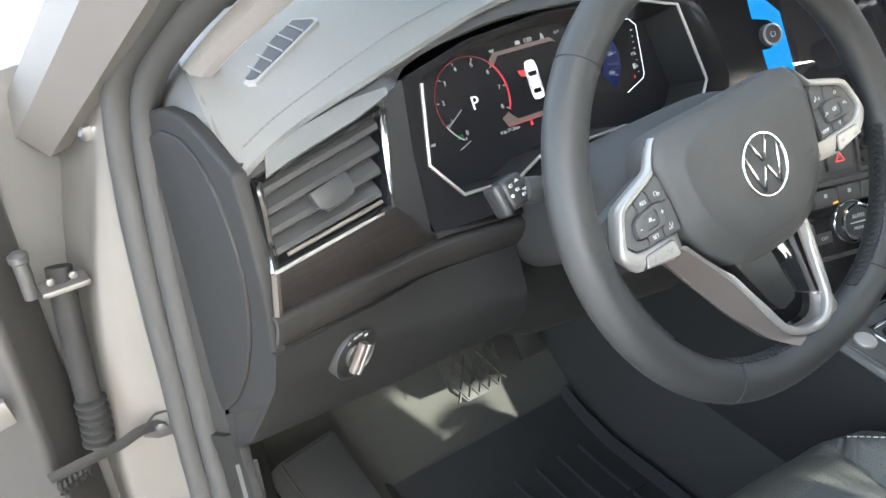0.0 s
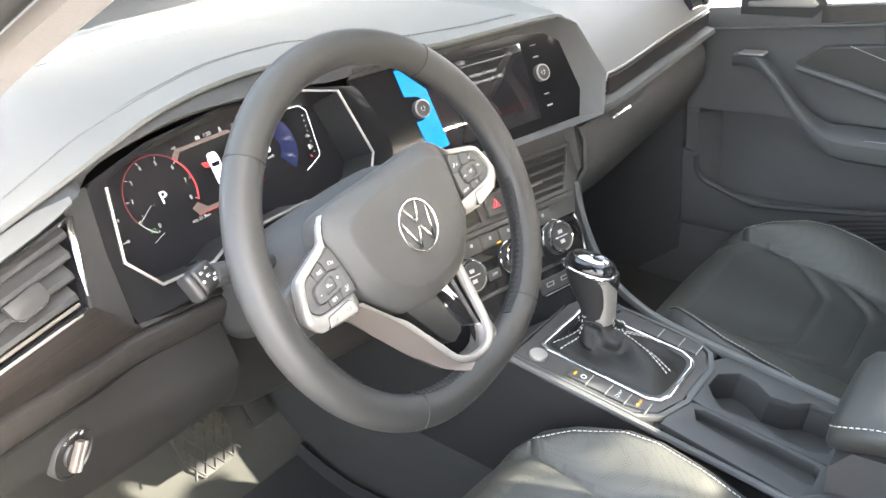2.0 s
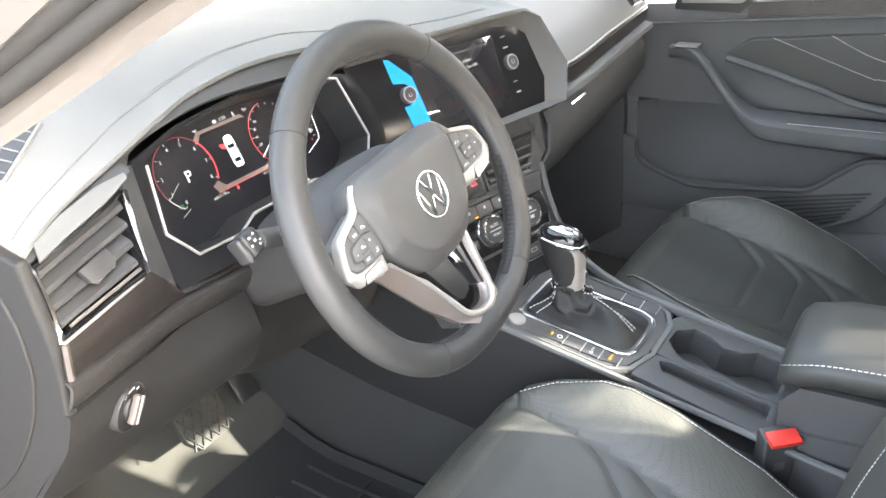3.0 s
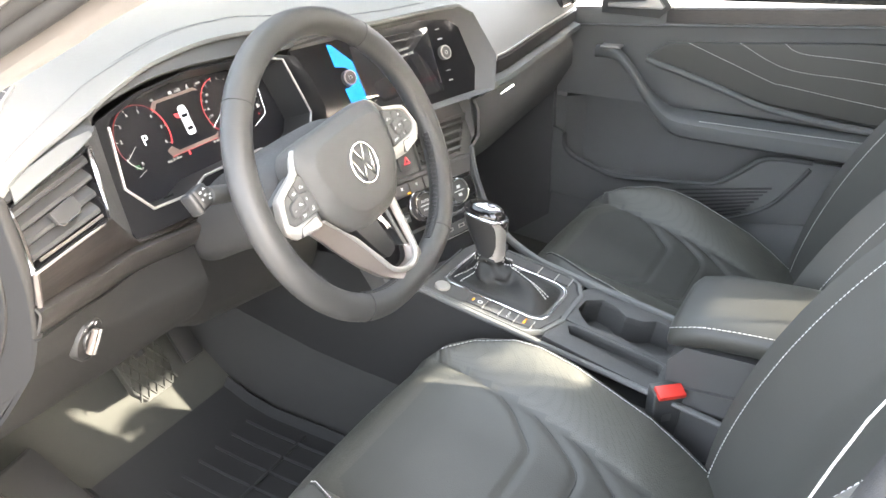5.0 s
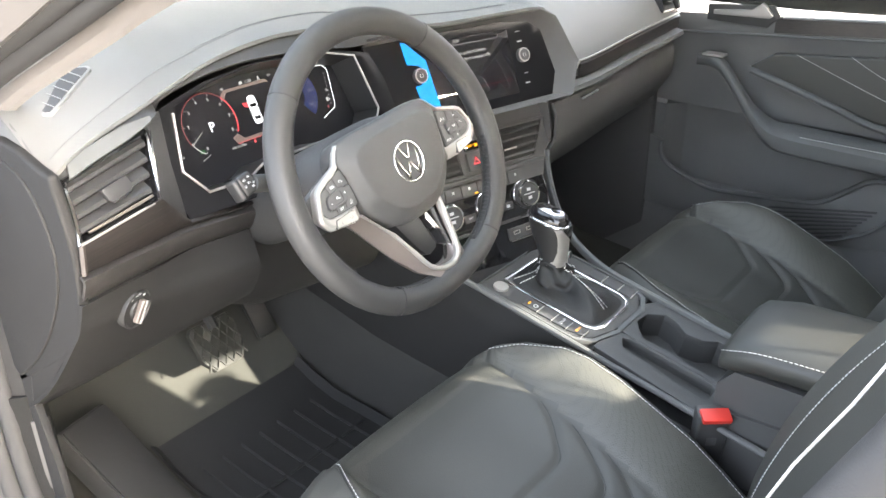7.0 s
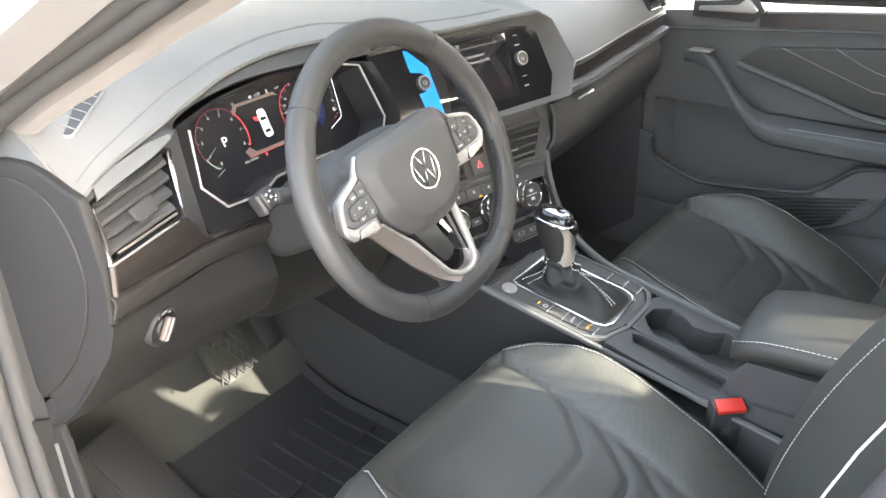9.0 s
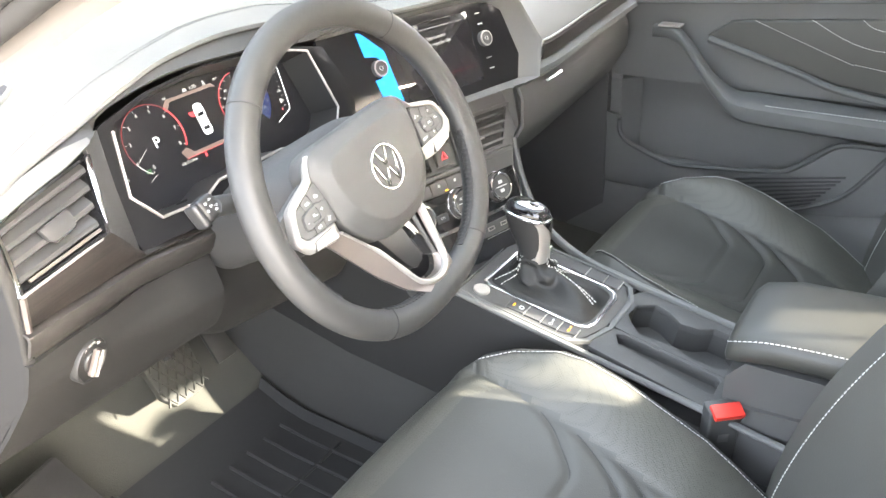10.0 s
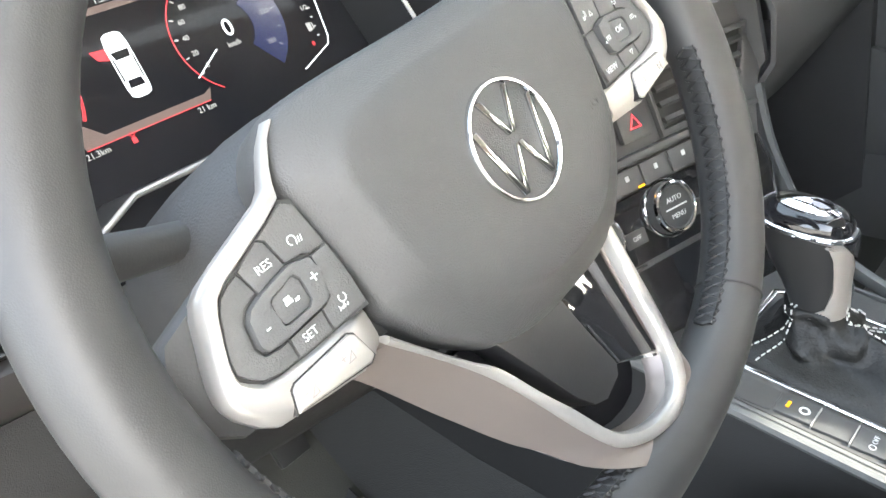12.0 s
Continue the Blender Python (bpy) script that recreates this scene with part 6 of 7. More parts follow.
for i, (a, b) in enumerate(((0.010, -0.017), (-0.018, -0.044), (-0.045, -0.070), (-0.071, -0.097))):
    k = part("button", cplate([(-0.091, a), (-0.068, a), (-0.068, b), (-0.089 + 0.006 * (i == 3), b)], 0.0, 0.0035, 0.0008), DARK, console, "black push button")
    part("gap_line", cplate([(-0.091, b + 0.0004), (-0.068, b + 0.0004), (-0.068, b - 0.0006), (-0.091, b - 0.0006)], 0.001, 0.0042), SATIN, k)
    y = (a + b) / 2
    if i == 0:
        part("lamp", cplate([(-0.083, y + 0.008), (-0.076, y + 0.008), (-0.076, y + 0.0055), (-0.083, y + 0.0055)], 0.0034, 0.0040), A_GLOW, k)
        part("sign", arc(B(), 0.0025, 0.0042, 0, 360, CM @ Matrix.Translation((-0.079, cm(y - 0.005), 0.0036)), 18), PRINT, k)
    elif i == 2:
        part("sign", arc(B(), 0.0020, 0.0026, 0, 360, CM @ Matrix.Translation((-0.0835, cm(y), 0.0036)), 18), PRINT, k)
        part("sign", text(B(), "OFF", 0.0052, CM @ Matrix.Translation((-0.0750, cm(y), 0.0036))), PRINT, k)
    elif i == 3:
        part("sign", cplate([(-0.0835, y + 0.0014), (-0.0795, y + 0.0024), (-0.0790, y - 0.0020), (-0.0835, y - 0.0014)], 0.0034, 0.0040), A_GLOW, k)
        part("sign", text(B(), "MODE", 0.0042, CM @ Matrix.Translation((-0.0745, cm(y), 0.0036))), A_GLOW, k)
for i, (a, b) in enumerate(((-0.02, -0.045), (-0.047, -0.075), (-0.077, -0.1))):
    k = part("button", cplate([(0.064, a), (0.090, a), (0.088, b), (0.064, b)], 0.0, 0.003, 0.0008), DARK, console, "black push button")
    part("gap_line", cplate([(0.064, b + 0.0006), (0.088, b + 0.0006), (0.088, b - 0.0008), (0.064, b - 0.0008)], 0.001, 0.0036), SATIN, k)

# gear lever
lever = thing("gear_lever", "chrome topped gear lever in a black leather gaiter", "gear lever", Matrix.Translation((0, 0.0, 0.555)))
neck = Vector((0.004, 0.014, 0.600))
base = [(0.050, -0.01), (0.052, 0.03), (0.046, 0.052), (0.03, 0.058), (-0.03, 0.060), (-0.051, 0.054), (-0.056, 0.02), (-0.056, -0.03), (-0.054, -0.078), (-0.046, -0.096), (-0.02, -0.101), (0.02, -0.101), (0.042, -0.096), (0.051, -0.075)]
base = curve([(*p, 0) for p in base], 4, True)
rings = []
for u, w, up in ((0, 0.0, 0.003), (0.08, 0.10, 0.006), (0.16, 0.25, 0.007), (0.26, 0.45, 0.008), (0.36, 0.63, 0.010), (0.46, 0.76, 0.013), (0.54, 0.83, 0.018), (0.62, 0.88, 0.023), (0.70, 0.90, 0.028), (0.78, 0.92, 0.033), (0.86, 0.95, 0.037), (0.93, 0.98, 0.041), (1.0, 1.0, 0.045)):
    row = []
    for p in base:
        a = math.atan2(p.y - neck.y, p.x - neck.x)
        q = neck + Vector((0.0195, 0, 0)) * math.cos(a) + Vector((0, 0.0235, 0)) * math.sin(a)
        g = p.lerp(q, w)
        rise = 0.5 * (1 + math.cos(2 * math.pi * u)) if u < 0.5 else 0.0
        ridge = 0.026 * math.exp(-((a + 1.75) / 0.24) ** 2) + 0.012 * math.exp(-((a + 0.95) / 0.16) ** 2) + 0.007 * math.exp(-((a - 2.6) / 0.3) ** 2)
        z = top(g.y) + up * (1.0 if u > 0.6 else 0.75) + ridge * math.sin(math.pi * min(1.0, u / 0.8)) ** 1.3
        z = z if u < 1 else neck.z
        pinch = 0.0045 * math.sin(5 * a + 9 * u) * math.sin(math.pi * u)
        pinch += 0.0050 * math.sin(2 * math.pi * 2.2 * u + 1.4 * math.sin(a - 0.6)) * math.sin(math.pi * u)
        row.append(Vector((g.x + pinch * math.cos(a), g.y + pinch * math.sin(a), min(z, neck.z - 0.001 + 0.001 * u))))
    rings.append(row)
gaiter = part("gaiter", loft(B(), rings), GAITER, lever, "black leather gaiter with white seams", angle=80)
for ang in (-1.70, -1.56, -1.02, -0.88, 2.5, 2.7):
    col = min(range(len(base)), key=lambda i: abs(math.atan2(base[i].y - neck.y, base[i].x - neck.x) - ang))
    part("gaiter_stitching", stitches(B(), curve([r[col] + Vector((0, 0, 0.0008)) for r in rings[1:]], 4), 0.0042, 0.0018, 0.0008), THREAD, gaiter)
SHAFT = [(0.594, 0.0180, 0.0205, 0.012), (0.604, 0.0183, 0.0215, 0.013), (0.620, 0.0190, 0.0250, 0.016), (0.636, 0.0200, 0.0300, 0.020), (0.650, 0.0208, 0.0332, 0.022), (0.660, 0.0212, 0.0348, 0.023), (0.666, 0.0212, 0.0352, 0.024)]


def shaft_point(k, a, out=0.0):
    z, w, h, y = SHAFT[k]
    lean = 0.0 if k < 3 else 0.16 * (k - 2) / 4
    c, sn = math.cos(a), math.sin(a)
    return Vector((0.004 + (w + out) * math.copysign(abs(c) ** 0.75, c), y + (h + out) * math.copysign(abs(sn) ** 0.85, sn), z + lean * h * sn))


part("shaft", loft(B(), [[shaft_point(k, 2 * math.pi * i / 32) for i in range(32)] for k in range(7)]), BLACK, lever, "matt black grip panel")
rows = []
for k, (a0, a1) in enumerate(((168, 305), (206, 305), (224, 305), (226, 300), (223, 266), (216, 248), (100, 238))):
    rows.append([shaft_point(k, radians(a0 + (a1 - a0) * i / 14), 0.0018) for i in range(15)])
part("shaft_blade", sheet(B(), rows, 0.002), SATIN, lever, "satin silver blade along the shaft")
part("shaft_back", sheet(B(), [[shaft_point(k, radians(a0 + (a1 - a0) * i / 8), 0.0016) for i in range(9)] for k, (a0, a1) in ((3, (302, 340)), (4, (268, 350)), (5, (250, 356)), (6, (240, 360)))], 0.002), PIANO, lever, "glossy black back of the grip")
HC = Vector((0.004, 0.024, 0.667))
rings = []
for d, w, h, dy in ((-0.002, 0.0205, 0.0340, 0.0), (0.003, 0.0212, 0.0350, 0.0), (0.009, 0.0200, 0.0340, -0.001), (0.014, 0.0170, 0.0300, -0.002), (0.0170, 0.0125, 0.0235, -0.003), (0.0180, 0.003, 0.009, -0.003)):
    rings.append([HC + Vector((w * math.copysign(abs(math.cos(a)) ** 0.75, math.cos(a)), dy + h * math.copysign(abs(math.sin(a)) ** 0.85, math.sin(a)), d + 0.16 * h * math.sin(a))) for a in [2 * math.pi * i / 32 for i in range(32)]])
head = part("knob", loft(B(), rings), PIANO, lever, "glossy black knob with a chrome cap")
part("bright_band", tube(B(), [HC + Vector((0.0214 * math.copysign(abs(math.cos(a)) ** 0.75, math.cos(a)), 0.0352 * math.copysign(abs(math.sin(a)) ** 0.85, math.sin(a)), 0.0005 + 0.16 * 0.035 * math.sin(a))) for a in [2 * math.pi * i / 40 for i in range(40)]], 0.0023, 8, True), CHROME, head)
part("chrome_cap", loft(B(), [[HC + Vector((w * math.copysign(abs(math.cos(a)) ** 0.8, math.cos(a)), -0.002 + h * math.sin(a), d + 0.16 * h * math.sin(a))) for a in [2 * math.pi * i / 28 for i in range(28)]] for d, w, h in ((0.0135, 0.0155, 0.0265), (0.0172, 0.0138, 0.0245), (0.0190, 0.0085, 0.016), (0.0195, 0.002, 0.003))]), CHROME, head)
part("cap_inlay", loft(B(), [[HC + Vector((w * math.cos(a), -0.012 + h * math.sin(a), d + 0.16 * (h * math.sin(a) - 0.012))) for a in [2 * math.pi * i / 20 for i in range(20)]] for d, w, h in ((0.0175, 0.0080, 0.0085), (0.0205, 0.0074, 0.0078), (0.0208, 0.003, 0.003))]), PIANO, head)
part("release_key", lathe(B(), [(0.006, -0.004), (0.006, 0.006), (0.0045, 0.009), (0, 0.0095)], 16, Matrix.Translation((0.030, 0.000, 0.598))), CHROME, lever)

# armrest box
armrest = thing("armrest_box", "black leatherette centre armrest with white stitching", "armrest", Matrix.Translation((0, -0.5, 0.3)))
bm = B()
loft(bm, [[(-0.092, y, 0.27), (-0.088, y, z), (0.088, y, z), (0.092, y, 0.27)] for y, z in ((-0.308, 0.545), (-0.33, 0.572), (-0.75, 0.575))])
part("box", bm, DECK, armrest, "dark grey plastic box")
bm = B()
loft(bm, [[(-0.096, y, z0), (-0.096, y, z1), (-0.089, y, z1), (-0.089, y, z0)] for y, z0, z1 in ((-0.325, 0.480, 0.510), (-0.70, 0.482, 0.528))])
part("side_ledge", bm, DECK, armrest)
rings = []
for y, z, w, h in ((-0.300, 0.580, 0.070, 0.010), (-0.304, 0.585, 0.082, 0.016), (-0.315, 0.592, 0.088, 0.021), (-0.36, 0.602, 0.090, 0.022), (-0.45, 0.606, 0.090, 0.022), (-0.62, 0.608, 0.090, 0.022), (-0.74, 0.60, 0.086, 0.02)):
    rings.append([(w * math.copysign(abs(math.cos(a)) ** 0.45, math.cos(a)), y, z - 0.01 + h * math.copysign(abs(math.sin(a)) ** 0.6, math.sin(a)) + (0.008 * (1 - (math.cos(a)) ** 2) if math.sin(a) > 0 else 0)) for a in [2 * math.pi * i / 32 for i in range(32)]])
lid = part("lid", loft(B(), rings), LIDSKIN, armrest, "padded black leatherette lid", angle=60)
bm = B()
line = curve([(-0.060, -0.300, 0.581), (-0.076, -0.304, 0.591), (-0.086, -0.318, 0.601), (-0.0885, -0.36, 0.612), (-0.0885, -0.45, 0.618), (-0.0885, -0.60, 0.62)], 6)
stitches(bm, line, 0.0046, 0.002, 0.0006)
part("lid_stitching", bm, THREAD, lid)

# seat-belt buckle
buckle = thing("seat_belt_buckle", "black seat belt buckle with a red button", "seat belt buckle", pose(-0.098, -0.310, 0.446, 6, 0, -50))
part("case", prism(B(), [(-0.018, -0.075), (0.018, -0.075), (0.0225, 0.055), (0.0225, 0.066), (-0.0225, 0.066), (-0.0225, 0.055)], -0.013, 0.013, pose(0, 0, 0, 90, 0, 0), 0.004, 3), DARK, buckle, "black plastic case", local=True)
part("button", box(B(), (0.0, 0.0, 0.067), (0.040, 0.022, 0.008), pose(0, 0, 0, 10, 0, 0), 0.002), RED, buckle, "red release button", local=True)
part("emblem", box(B(), (0, -0.0138, 0.02), (0.014, 0.001, 0.014), None, 0.0003), HARD, buckle, local=True)
part("stalk", box(B(), (0, 0, -0.13), (0.02, 0.006, 0.12), None, 0.002), HARD, buckle, local=True)


# ---- front seats ----
def seat(name, xc, dz, label, mirror_x):
    """A front seat: cushion with raised bolsters and a quilted centre, backrest, side shield."""
    s = thing(name, label, "seat", Matrix.Translation((xc, -0.2, 0.27)), "front seats")

    slide = 0.0 if mirror_x > 0 else 0.012

    def centre(y):
        """Height of the quilted middle."""
        return lerp_line([(-0.55, 0.365), (-0.42, 0.398), (-0.32, 0.433), (-0.24, 0.461), (-0.18, 0.478), (-0.11, 0.493), (-0.05, 0.503), (0.0, 0.506), (0.02, 0.502), (0.04, 0.490), (0.055, 0.473), (0.068, 0.445), (0.080, 0.40)], y)[0] + dz

    def crest(y):
        """Height of the bolsters' stitched edge."""
        return lerp_line([(-0.55, 0.38), (-0.41, 0.407), (-0.352, 0.452), (-0.308, 0.482), (-0.248, 0.510), (-0.195, 0.534), (-0.141, 0.550), (-0.10, 0.554), (-0.046, 0.552), (-0.013, 0.543), (0.01, 0.530), (0.03, 0.510), (0.05, 0.480), (0.068, 0.445), (0.08, 0.40)], y)[0] + dz

    def edge_x(y):
        return lerp_line([(-0.55, 0.212), (-0.14, 0.212), (-0.104, 0.208), (-0.077, 0.195), (-0.046, 0.180), (-0.013, 0.160), (0.08, 0.150)], y)[0]

    def seam_x(y):
        return lerp_line([(-0.55, 0.10), (-0.42, 0.105), (-0.32, 0.115), (-0.24, 0.127), (-0.17, 0.136), (-0.11, 0.143), (-0.074, 0.148), (-0.013, 0.158), (0.08, 0.148)], y)[0]

    creases = []
    for half in (((0.0, -0.184), (0.05, -0.184), (0.072, -0.183), (0.086, -0.177), (0.104, -0.160), (0.128, -0.135), (0.142, -0.110)),
                 ((0.0, -0.252), (0.05, -0.252), (0.074, -0.251), (0.090, -0.243), (0.106, -0.222), (0.124, -0.192), (0.136, -0.165)),
                 ((0.0, -0.318), (0.045, -0.318), (0.066, -0.317), (0.080, -0.309), (0.100, -0.280), (0.118, -0.252), (0.128, -0.225))):
        creases.append([(p.x, p.y + slide) for p in curve([(x, y, 0) for x, y in half], 3)])

    def crease(x, y):
        best = 1.0
        for line in creases:
            for (x0, y0), (x1, y1) in zip(line, line[1:]):
                dx, dy = x1 - x0, y1 - y0
                u = min(1.0, max(0.0, ((x - x0) * dx + (y - y0) * dy) / (dx * dx + dy * dy)))
                best = min(best, (x - x0 - u * dx) ** 2 + (y - y0 - u * dy) ** 2)
        d = math.sqrt(best)
        side = abs(x - seam_x(y))
        return max(0.0042 * math.exp(-(d / 0.0050) ** 2), 0.0034 * math.exp(-(side / 0.0055) ** 2) * min(1.0, max(0.0, (0.0 - y) / 0.05)))

    def height(x, y):
        a = abs(x)
        c, k, xs_, xe = centre(y), crest(y), seam_x(y), edge_x(y)
        if mirror_x < 0 and x < 0:
            k -= 0.020 * min(1.0, max(0.0, (-0.02 - y) / 0.14))
        foot = c + min(0.014, 0.35 * max(0.0, k - c))
        if a < xs_:
            u = max(0.0, (a - 0.05) / (xs_ - 0.05))
            return c + 0.002 * (1 - (a / xs_) ** 2) + (foot - c) * u * u
        if a < xe:
            u = (a - xs_) / max(xe - xs_, 0.004)
            return foot + (k - foot) * math.sin(0.5 * math.pi * u)
        u = (a - xe) / (0.262 - xe)
        return k - 0.010 * u - 0.115 * u ** 2.6

    ys = [-0.50 + 0.0055 * i for i in range(100)] + [0.050, 0.055, 0.060, 0.068, 0.074, 0.078, 0.080]
    xs = [-0.262, -0.2605, -0.258, -0.253, -0.248] + [-0.243 + 0.0054 * i for i in range(91)] + [0.248, 0.253, 0.258, 0.2605, 0.262]
    rows = []
    for y in ys:
        row = []
        for x in xs:
            pull = 0.022 * (abs(x) / 0.262) ** 3
            row.append((xc + x, y - pull if y > 0 else y, height(x, y) - (crease(abs(x), y) if abs(x) < 0.17 else 0.0)))
        rows.append(row)
    rows.append([(xc + x * 0.98, 0.070 - 0.022 * (abs(x) / 0.262) ** 3, 0.33) for x in xs])
    rows.append([(xc + x * 0.96, 0.03, 0.30) for x in xs])
    cushion = part("cushion", sheet(B(), rows, 0.012), LEATHER, s, "black leatherette cushion with raised bolsters", angle=60)

    def on(x, y, up=0.001):
        return Vector((xc + x, y, height(x, y) + up))

    # white seams along both bolsters
    for side in (-1, 1):
        bm = B()
        pts = [on(side * edge_x(y), y, 0.0012) for y in [-0.006 - 0.42 * i / 50 for i in range(51)]]
        stitches(bm, pts, 0.0044, 0.0018, 0.0006)
        part("seam_stitching", bm, THREAD, cushion)
        bm = B()
        tube(bm, [p + Vector((side * 0.0035, 0, -0.0008)) for p in pts], 0.0008, 5)
        part("seam_groove", bm, DARK_THREAD, cushion)
    for run in [[(-x, y) for x, y in line[::-1]] + line[1:] for line in creases]:
        part("quilt_line", tube(B(), [on(x, y, -0.0040) for x, y in run], 0.0009, 5), DARK_THREAD, cushion)
    # perforated sides of the bolsters and of the front lip
    cushion.data.materials.append(PERF)
    for f in cushion.data.polygons:
        x, y = abs(f.center.x), f.center.y - 0.2
        if -0.42 < y < 0.06 and x < edge_x(y) - 0.003 and (x > seam_x(y) + 0.003 or y > -0.012 - 0.9 * max(0.0, x - 0.11)):
            f.material_index = 1
    # backrest
    rows = []
    lean = Vector((0, -math.sin(radians(26)), math.cos(radians(26))))
    fwd = Vector((0, math.cos(radians(26)), math.sin(radians(26))))
    for i in range(15):
        v = i / 14
        p = Vector((xc, -0.44, 0.37 + dz)) + lean * (0.70 * v)
        half = 0.262 - 0.012 * max(0, v - 0.85) / 0.15
        side_h = 0.115 * math.sin(math.pi * min(1, 0.12 + 0.95 * v)) ** 0.6
        row = []
        for u, f in ((-1.0, -0.10), (-1.02, -0.02), (-0.97, 0.7), (-0.88, 1.0), (-0.78, 0.85), (-0.62, 0.30), (-0.5, 0.06), (-0.3, 0.0), (0, 0.0), (0.3, 0.0), (0.5, 0.06), (0.62, 0.30), (0.78, 0.85), (0.88, 1.0), (0.97, 0.7), (1.02, -0.02), (1.0, -0.10)):
            row.append(p + Vector((half * u, 0, 0)) + fwd * (side_h * f))
        rows.append(row)
    back = part("backrest", sheet(B(), rows, 0.05), LEATHER, s, "black leatherette backrest with side bolsters", angle=60)
    for col in (2, 14):
        bm = B()
        stitches(bm, curve([r[col] + fwd * 0.002 for r in rows], 4), 0.0046, 0.002, 0.0007)
        part("back_stitching", bm, THREAD, back)
    for col in (4, 12):
        bm = B()
        stitches(bm, curve([r[col] + fwd * 0.0015 for r in rows], 4), 0.0046, 0.002, 0.0007)
        part("back_stitching", bm, THREAD, back)
    top_of = Vector((xc, -0.44, 0.37 + dz)) + lean * 0.70
    rings = []
    for d, w, f in ((-0.012, 0.11, 0.03), (0.005, 0.135, 0.045), (0.12, 0.145, 0.05), (0.19, 0.13, 0.042), (0.205, 0.10, 0.03)):
        rings.append([top_of + Vector((w * math.copysign(abs(math.cos(a)) ** 0.6, math.cos(a)), 0, 0)) + lean * d + fwd * (0.02 + f * math.sin(a)) for a in [2 * math.pi * i / 20 for i in range(20)]])
    rest = part("headrest", loft(B(), rings), LEATHER, s, "padded black leatherette headrest", angle=60)
    for k in (-0.05, 0.05):
        part("post", tube(B(), [top_of + Vector((k, 0, 0)) - lean * 0.03, top_of + Vector((k, 0, 0)) + lean * 0.06], 0.006, 8), CHROME, rest)
    bm = B()
    for k in (-1, 1):
        box(bm, (xc + k * 0.235, -0.25, 0.33), (0.03, 0.52, 0.11), None, 0.01, 3)
    box(bm, (xc, -0.25, 0.30), (0.42, 0.45, 0.06), None, 0.01)
    part("side_shield", bm, HARD, s, "dark grey plastic base shield")
    return s


seat("driver_seat", -0.360, 0.0, "black leatherette driver's seat with white stitching", 1)
seat("passenger_seat", 0.364, -0.026, "black leatherette passenger seat with white stitching", -1)

# ---- pedals, mat and footwell ----
pedals = thing("brake_pedal", "dark brake pedal with a ribbed rubber pad", "pedal", Matrix.Translation((-0.33, 0.48, 0.43)))
PM = basis((-0.330, 0.474, 0.430), (0.985, 0.12, -0.10), (0.05, 0.52, 0.85))
part("pad", prism(B(), [(-0.030, -0.043), (0.028, -0.043), (0.044, -0.030), (0.050, 0.034), (0.042, 0.044), (-0.044, 0.044), (-0.052, 0.034), (-0.048, -0.020)], -0.012, 0.0, PM, 0.003), LINEN, pedals, "worn grey rubber pad")
for i in range(8):
    x = -0.085 + 0.019 * i
    x0, x1 = max(x, -0.046), min(x + 0.05, 0.045)
    if x1 > x0:
        part("rib", bar(B(), x0, -0.039 + (x0 - x) * 1.6, x1, -0.039 + (x1 - x) * 1.6, 0.0026, PM, 0.0035), LINEN, pedals)
    x = 0.085 - 0.019 * i
    x0, x1 = min(x, 0.045), max(x - 0.05, -0.046)
    if x0 > x1:
        part("rib", bar(B(), x0, -0.039 + (x - x0) * 1.6, x1, -0.039 + (x - x1) * 1.6, 0.0026, PM, 0.0035), LINEN, pedals)
part("arm", tube(B(), curve([(-0.33, 0.488, 0.455), (-0.335, 0.53, 0.54), (-0.335, 0.555, 0.66), (-0.335, 0.56, 0.80)], 4), 0.010, 8), RUBBER, pedals)
accel = thing("accelerator_pedal", "black accelerator pedal beside the brake", "pedal", Matrix.Translation((-0.20, 0.54, 0.36)))
part("pad", prism(B(), [(-0.022, -0.09), (0.022, -0.09), (0.024, 0.10), (-0.018, 0.10)], -0.01, 0.0, basis((-0.195, 0.560, 0.44), (1, 0, 0), (0, 0.55, 0.83)), 0.004), BLACK, accel)
mat = thing("floor_mat", "black ribbed rubber mat in the driver's footwell", "floor mat", Matrix.Translation((-0.4, 0.2, 0.28)))


def floor_z(y):
    return lerp_line([(-1.45, 0.25), (-0.5, 0.255), (0.2, 0.262), (0.36, 0.27), (0.43, 0.288), (0.50, 0.328), (0.58, 0.378), (0.66, 0.455), (0.70, 0.55), (0.72, 0.75)], y)[0]


bm = B()
rows = []
for i in range(15):
    y = -0.25 + 0.71 * i / 14
    rows.append([(x, y, floor_z(y) + 0.006 + h) for x, h in ((-0.50, 0.010), (-0.49, 0.0), (-0.45, 0.0), (-0.30, 0.0), (-0.185, 0.0), (-0.175, 0.016))])
sheet(bm, rows, 0.004)
part("sheet", bm, RUBBER, mat)
for i in range(7):
    bm = B()
    x = -0.46 + 0.04 * i
    tube(bm, [(x, y, floor_z(y) + 0.011) for y in (-0.2, 0.0, 0.14, 0.24, 0.32, 0.38)], 0.004, 6)
    part("rib", bm, RUBBER, mat)
for i in range(4):
    bm = B()
    y = 0.0 + 0.09 * i
    tube(bm, [(-0.475, y, floor_z(y) + 0.011), (-0.2, y, floor_z(y) + 0.011)], 0.004, 6)
    part("rib", bm, RUBBER, mat)
FB = basis((-0.573, 0.402, 0.387), (0.95, 0.31, -0.105), (0.05, 0.80, 0.60))
foot_rest = thing("foot_rest", "grey plastic foot rest beside the pedals", "foot rest", Matrix.Translation((-0.60, 0.46, 0.36)))
